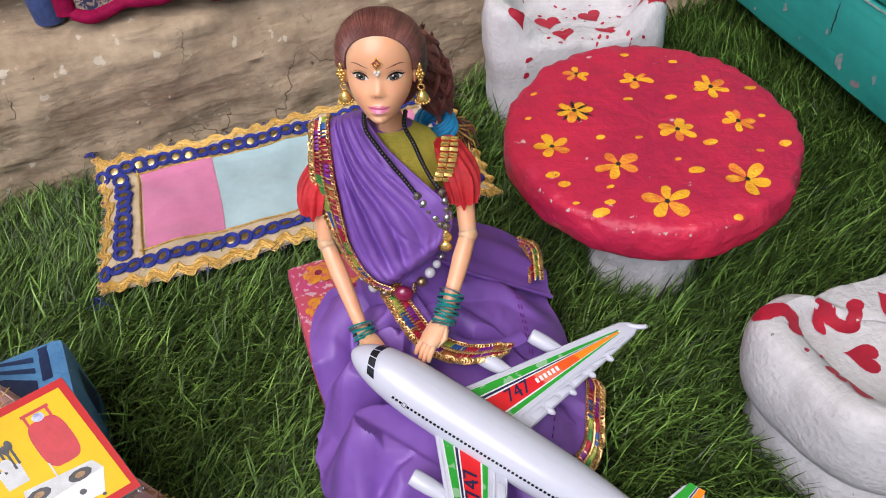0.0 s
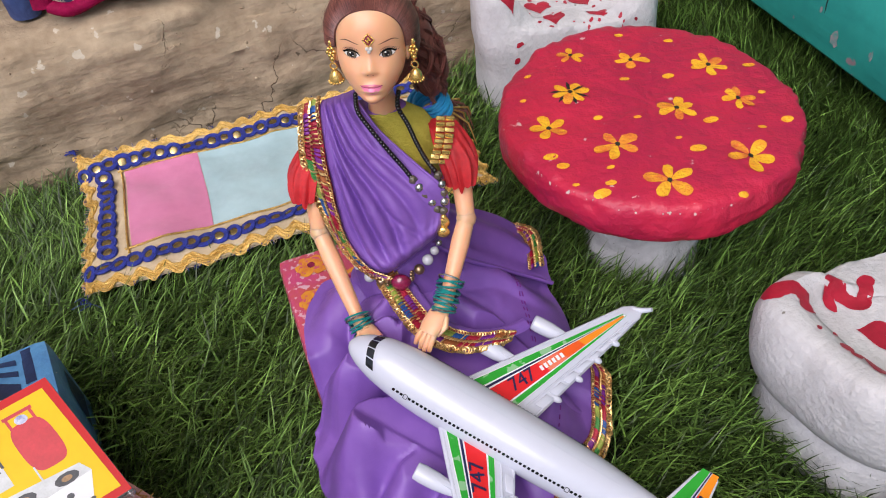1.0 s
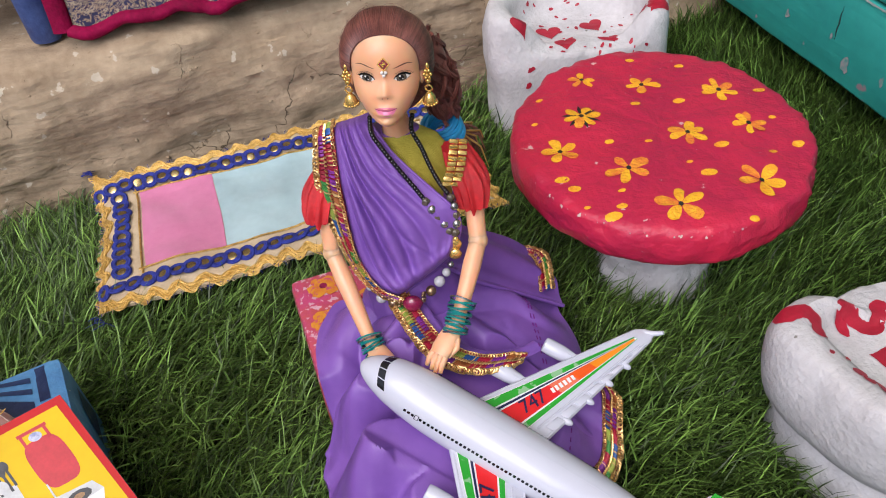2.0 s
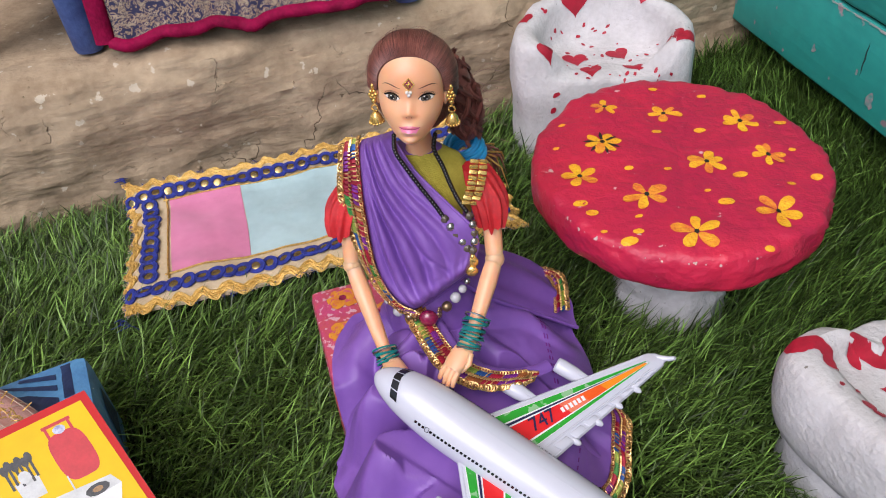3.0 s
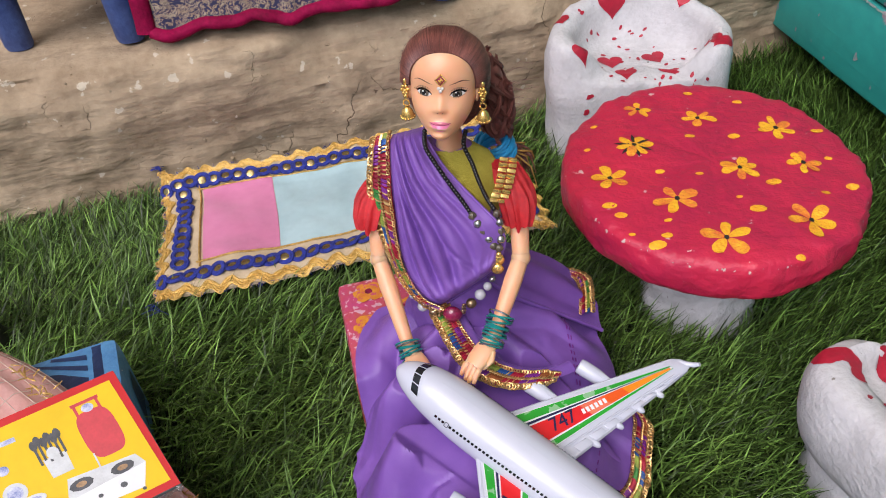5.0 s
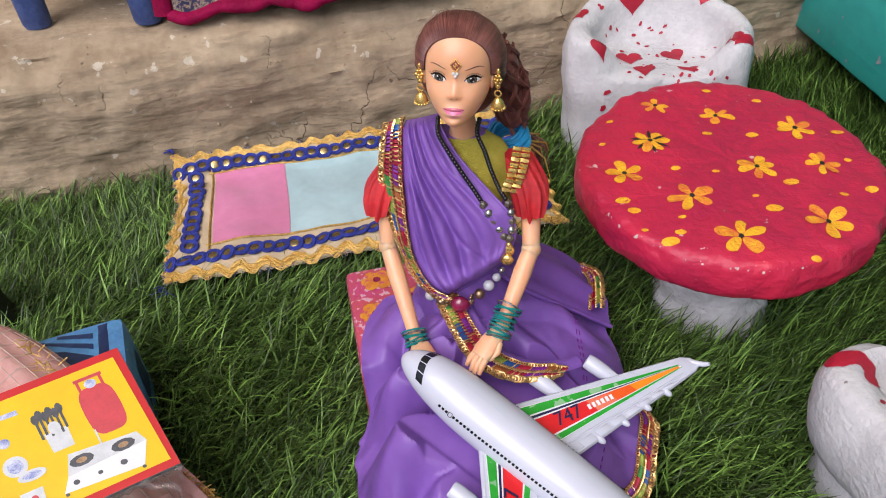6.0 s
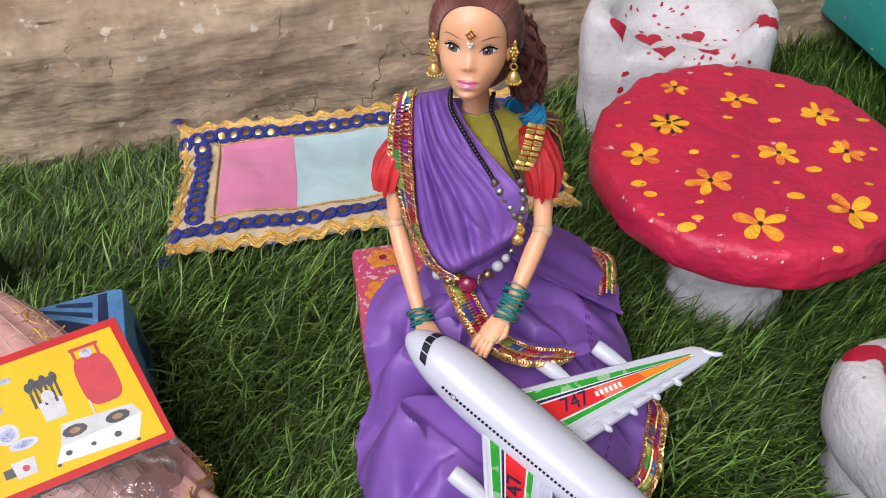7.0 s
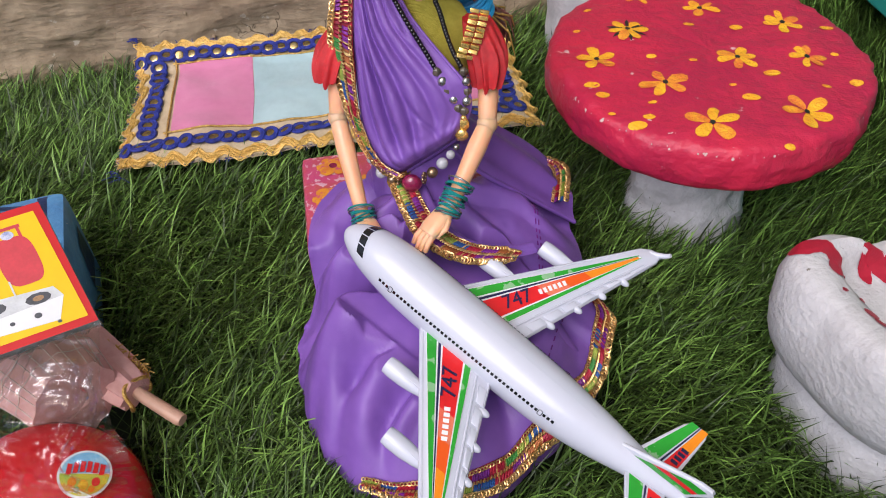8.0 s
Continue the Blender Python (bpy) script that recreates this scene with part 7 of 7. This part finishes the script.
    for k in range(6):
        rel(0.375 + 0.024 * k, 0.31 + 0.025 * (k % 2), [(-0.006, 0.12), (0.006, 0.12), (0.006, 0.0), (0.015, -0.02), (0.018, -0.045), (0.011, -0.07), (0.0, -0.08), (-0.011, -0.07), (-0.018, -0.045), (-0.015, -0.02), (-0.006, 0.0)], dgrey, 0.0008 + 0.0001 * k)
    rel(0.43, 0.40, oval(0.03, 0.05, 9), lgrey, 0.0016)
    # two-burner stove
    enamel = shader("white_print_enamel", (0.74, 0.75, 0.78), 0.35, amount=0.1)
    rel(0, 0, [(0.43, 0.62), (0.11, 0.66), (0.085, 0.745), (0.47, 0.77)], lgrey, 0.0007)
    rel(0, 0, [(0.47, 0.77), (0.085, 0.745), (0.145, 0.91), (0.515, 0.872)], enamel, 0.0009)
    for cx, cy in ((0.385, 0.695), (0.190, 0.712)):
        rel(cx, cy, oval(0.058, 0.042, 10), dgrey, 0.0010)
        rel(cx, cy, oval(0.026, 0.020, 10), shader("burner_print", (0.42, 0.25, 0.12), 0.4, grain=300), 0.0013)
    for cx, cy, r in ((0.447, 0.828, 0.015), (0.222, 0.830, 0.017), (0.335, 0.830, 0.012), (0.505, 0.885, 0.010), (0.150, 0.918, 0.010)):
        rel(cx, cy, oval(r, r * 1.2, 12), dgrey, 0.0012)
    rel(0.275, 0.60, [(-0.006, -0.07), (0.002, -0.07), (0.004, 0.06), (-0.004, 0.06)], lgrey, 0.0012)
    # plates, mug, blue script mark
    rel(0.655, 0.555, oval(0.056, 0.075), lgrey, 0.0008)
    rel(0.655, 0.555, oval(0.036, 0.050), blu, 0.0011)
    rel(0.605, 0.655, oval(0.066, 0.040), lgrey, 0.0013)
    rel(0.605, 0.655, oval(0.044, 0.024), blu, 0.0016)
    rel(0.64, 0.815, [(-0.055, -0.06), (0.050, -0.06), (0.042, 0.055), (-0.045, 0.055)], lgrey, 0.0008)
    rel(0.635, 0.815, oval(0.016, 0.022), cyl, 0.0010)
    rel(0.705, 0.815, [(-0.02, -0.035), (0.025, -0.03), (0.025, 0.03), (-0.02, 0.03)], dgrey, 0.0007)
    rel(0.60, 0.185, [(-0.05, -0.018), (0.05, -0.022), (0.05, 0.014), (-0.05, 0.02)], blu, 0.0008, "print_bar")
    rel(0.66, 0.37, oval(0.028, 0.036), blu, 0.0008)
    # bag: a thin clear sheet, creased, from the card's lower edge to the grass
    film = bpy.data.materials.new("clear_film")
    film.use_nodes = True
    n, l = film.node_tree.nodes, film.node_tree.links
    n.remove(n["Principled BSDF"])
    tr_n, gl, mix, fr = n.new("ShaderNodeBsdfTransparent"), n.new("ShaderNodeBsdfGlossy"), n.new("ShaderNodeMixShader"), n.new("ShaderNodeLayerWeight")
    tr_n.inputs["Color"].default_value = (0.93, 0.94, 0.94, 1)
    gl.inputs["Roughness"].default_value = 0.10
    rise, gain = n.new("ShaderNodeMath"), n.new("ShaderNodeMath")
    rise.operation, gain.operation = "POWER", "MULTIPLY_ADD"
    rise.inputs[1].default_value, gain.inputs[1].default_value, gain.inputs[2].default_value = 2.2, 0.8, 0.10
    l.new(fr.outputs["Facing"], rise.inputs[0])
    l.new(rise.outputs["Value"], gain.inputs[0])
    l.new(gain.outputs["Value"], mix.inputs["Fac"])
    l.new(tr_n.outputs["BSDF"], mix.inputs[1])
    l.new(gl.outputs["BSDF"], mix.inputs[2])
    l.new(mix.outputs["Shader"], n["Material Output"].inputs["Surface"])
    b = Build()
    rows = []
    DOME = Matrix.Translation((-0.114, 0.136, 0.009)) @ Vector((0.13, -0.30, 0.945)).to_track_quat("Z", "Y").to_matrix().to_4x4()
    base0, base1 = Vector((-0.068, 0.150, 0.030)), Vector((-0.185, 0.085, 0.030))
    for i in range(141):
        u = i / 140
        r = []
        for j in range(91):
            v = j / 90
            top = tr + e1 * u * W + e2 * Hh * 1.0 + up * -0.001
            bot = base0.lerp(base1, u)
            p = top.lerp(bot, v)
            p += Vector((0.2, -0.5, 0.6)) * 0.030 * math.sin(math.pi * v)
            q = Vector((u * 7 + 1.5 * noise.noise(Vector((u * 4, v * 3, 4))), v * 4 + u * 2, 1))
            cr = (0.5 - abs(noise.noise(q)) * 1.6) * 0.008 + (0.4 - abs(noise.noise(q * 2.3 + Vector((3, 1, 0))))) * 0.006 + (0.3 - abs(noise.noise(q * 5.5))) * 0.0018
            p += Vector((0.3, -0.5, 0.7)) * cr * (0.25 + 0.75 * min(1, v * 3))
            # the film lies over the toy dome
            q = DOME.inverted() @ p
            away = math.hypot(q.x, q.y)
            if away < 0.0495:
                q.z = max(q.z, 0.041 * math.sqrt(1 - (away / 0.05) ** 2) + 0.0035 + 0.5 * cr)
                p = DOME @ q
            r.append(inv @ p)
        rows.append(r)
    b.rings(rows, film, closed=False)
    bag = b.make("clear_bag", t, "crinkled transparent plastic film")
    bag.visible_shadow = False
    # white crimped hem along the card
    b = Build()
    b.tube([inv @ (tr + e1 * u * W + e2 * Hh * 1.015 + up * (-0.0022 + 0.0009 * math.sin(u * 60))) for u in np.linspace(0, 1, 60)], [0.0011 + 0.0006 * math.sin(i * 1.7) for i in range(60)], film, 6)
    b.make("crimped_hem", t)
    # red toy pan in the bag, with a round sticker
    redp = shader("red_plastic", (0.60, 0.012, 0.02), 0.22, amount=0.2, grain=20)
    b = Build()
    prof = [(0.0, 0.040), (0.010, 0.0397), (0.018, 0.0388), (0.025, 0.0370), (0.031, 0.0340), (0.036, 0.0300), (0.039, 0.0260), (0.0415, 0.020), (0.042, 0.012), (0.038, 0.0), (0.0, 0.0)]
    b.rings([[inv @ DOME @ Vector((r * math.cos(a), r * math.sin(a), z)) for a in (2 * math.pi * k / 48 for k in range(48))] for r, z in prof], redp)
    pan = b.make("toy_lid", t, "glossy red plastic toy dome")
    cst = DOME @ Vector((0.0235, 0.0120, 0.0366))
    nst = (DOME.to_3x3() @ Vector((0.34, 0.17, 0.925))).normalized()
    uu = Vector((0.95, 0.30, 0.0))
    uu = (uu - nst * uu.dot(nst)).normalized()
    vv = nst.cross(uu)

    def sticker_piece(name, pts, mat, h):
        fb = Build()
        fb.add([inv @ (cst + uu * x + vv * y + nst * h) for x, y in pts], [tuple(range(len(pts)))], mat)
        return fb.make(name, pan, smooth=False)

    arc = lambda r, a0, a1, k=24: [(r * math.cos(a0 + (a1 - a0) * j / k), r * math.sin(a0 + (a1 - a0) * j / k)) for j in range(k + 1)]
    sticker_piece("round_sticker", arc(0.0096, 0, 2 * math.pi, 36)[:-1], M["decal_white"], 0.0012)
    sticker_piece("sticker_print", arc(0.0087, 0.05, math.pi - 0.05), shader("sky_print", (0.08, 0.36, 0.68), 0.35, dark=(0.35, 0.6, 0.75), grain=120), 0.0015)
    sticker_piece("sticker_print", arc(0.0087, math.pi + 0.0, 2 * math.pi), shader("sunny_print", (0.82, 0.55, 0.03), 0.35, dark=(0.35, 0.50, 0.08), grain=220), 0.0015)
    # unreadable curved word and small picture marks
    for k in range(6):
        x, y = -0.0058 + 0.00232 * k, 0.0016 + 0.0012 * math.sin(k * 0.63)
        sticker_piece("sticker_bar", [(x - 0.0009, y - 0.0022), (x + 0.0008, y - 0.0020), (x + 0.0010, y + 0.0020), (x - 0.0007, y + 0.0023)], M["decal_red"], 0.0018)
    for k, (x, y, r) in enumerate(((-0.0040, -0.0034, 0.0016), (0.0, -0.0046, 0.0018), (0.0042, -0.0032, 0.0015), (-0.0020, -0.0064, 0.0011), (0.0030, -0.0060, 0.0012))):
        sticker_piece("sticker_spot", [(x + p, y + q * 1.2) for p, q in arc(r, 0, 2 * math.pi, 10)[:-1]], M[("decal_orange", "yellow", "decal_red", "decal_green")[k % 4]], 0.0018)


kitchen_package()


def black_pot():
    t = thing("black_pot", -0.294, 0.318, 0.0, "dark round metal pot standing in the grass", "pot")
    b = Build()
    prof = [(0.0, 0.0), (0.012, 0.0), (0.0155, 0.004), (0.0160, 0.012), (0.0125, 0.018), (0.0105, 0.030), (0.0120, 0.042), (0.0165, 0.052), (0.0170, 0.056), (0.0145, 0.0555), (0.010, 0.045), (0.0, 0.040)]
    b.rings([[(r * math.cos(a), r * math.sin(a), z) for a in (2 * math.pi * k / 32 for k in range(32))] for r, z in prof],
            shader("black_metal", (0.02, 0.018, 0.016), 0.4, 0.3, grain=120, bump=0.3), (False, False))
    b.make("pot_body", t)


black_pot()


# ---- grass: blades of the artificial turf ----
def grass():
    rs = np.random.RandomState(7)
    n = 170000
    x = rs.uniform(-0.46, 0.42, n)
    y = rs.uniform(0.09, 0.78, n)
    top = np.full(n, 1.0)
    keep = y < WALL_Y + WALL_SLOPE * (x - WALL_X) + WALL_BOW * (x - WALL_X) ** 2 + 0.003
    # what stands on the turf presses the blades away or down
    for cx, cy, r in ((-0.114, 0.134, 0.042), (-0.128, 0.186, 0.022), (0.1455, 0.383, 0.035), (0.118, 0.566, 0.062), (0.246, 0.266, 0.060)):
        keep &= (x - cx) ** 2 + (y - cy) ** 2 > r * r
    ang = np.degrees(np.arctan2(y - SKIRT.y, x - SKIRT.x)) % 360
    rad = np.hypot(x - SKIRT.x, y - SKIRT.y)
    edge = np.interp(ang, [a for a, _ in HEM], [r for _, r in HEM])
    keep &= rad > edge * 1.0
    c, s = math.cos(radians(19)), math.sin(radians(19))
    u, v = (x + 0.173) * c + (y - 0.386) * s, -(x + 0.173) * s + (y - 0.386) * c
    keep &= ~((u > -BORDER + 0.004) & (u < RUG_U + BORDER - 0.004) & (v > -BORDER + 0.006) & (v < RUG_V + BORDER))
    for ox, oy, turn, x0, x1, y0, y1 in ((-0.1775, 0.289, 30, -0.12, 0.0, -0.085, 0.0), (-0.0664, 0.3372, 20, 0.0, 0.105, -0.075, 0.0)):
        cc, sn = math.cos(radians(turn)), math.sin(radians(turn))
        a, d = (x - ox) * cc + (y - oy) * sn, -(x - ox) * sn + (y - oy) * cc
        keep &= ~((a > x0) & (a < x1) & (d > y0) & (d < y1))
    x, y = x[keep], y[keep]
    n = len(x)
    # lean follows slow swirls, with scatter
    nap = np.clip((x + 0.08) / 0.28, 0, 1)
    nap = 0.7 - 2.3 * nap * nap * (3 - 2 * nap)
    swirl = 0.7 * np.sin(x * 13 + 1.3 * np.sin(y * 11)) + 0.5 * np.cos(y * 15 + x * 7)
    a = nap + swirl + rs.normal(0, 0.95, n)
    length = rs.uniform(0.020, 0.042, n)
    flat = np.clip(rs.uniform(0.35, 1.12, n) + 0.20 * np.clip((0.03 - x) / 0.22, -1, 1), 0.25, 1.2)
    width = rs.uniform(0.00030, 0.00062, n)
    dx, dy = np.cos(a), np.sin(a)
    tw = rs.normal(0, 0.7, n)
    wx, wy = -np.sin(a + tw), np.cos(a + tw)
    bend = rs.normal(0, 0.25, n)
    rows = []
    for f, w in ((0.0, 1.0), (0.36, 1.05), (0.70, 0.8), (1.0, 0.0)):
        out = length * flat * (0.35 * f + 0.55 * f * f)
        up = length * (f * (1.02 - 0.30 * f * flat) * np.sqrt(np.maximum(0.15, 1 - 0.62 * flat * flat)))
        px = x + dx * out - dy * out * bend * f
        py = y + dy * out + dx * out * bend * f
        if w > 0:
            rows.append(np.stack([px - wx * width * w, py - wy * width * w, up], 1))
            rows.append(np.stack([px + wx * width * w, py + wy * width * w, up], 1))
        else:
            rows.append(np.stack([px, py, up], 1))
    verts = np.stack(rows, 1).reshape(-1, 3)
    base = np.arange(n)[:, None] * 7
    quads = np.concatenate([base + np.array([0, 1, 3, 2]), base + np.array([2, 3, 5, 4])], 1).reshape(-1, 4)
    tris = base + np.array([4, 5, 6])
    me = bpy.data.meshes.new("grass")
    me.vertices.add(len(verts))
    me.vertices.foreach_set("co", verts.ravel())
    loops = np.concatenate([quads.ravel(), tris.ravel()])
    me.loops.add(len(loops))
    me.loops.foreach_set("vertex_index", loops.astype(np.int32))
    starts = np.concatenate([np.arange(len(quads)) * 4, len(quads) * 4 + np.arange(len(tris)) * 3])
    me.polygons.add(len(starts))
    me.polygons.foreach_set("loop_start", starts.astype(np.int32))
    me.update(calc_edges=True)
    me.validate()
    me.materials.append(M["grass"])
    tagged(new("grass", me), "long green artificial grass blades", "grass", kind="stuff")


grass()
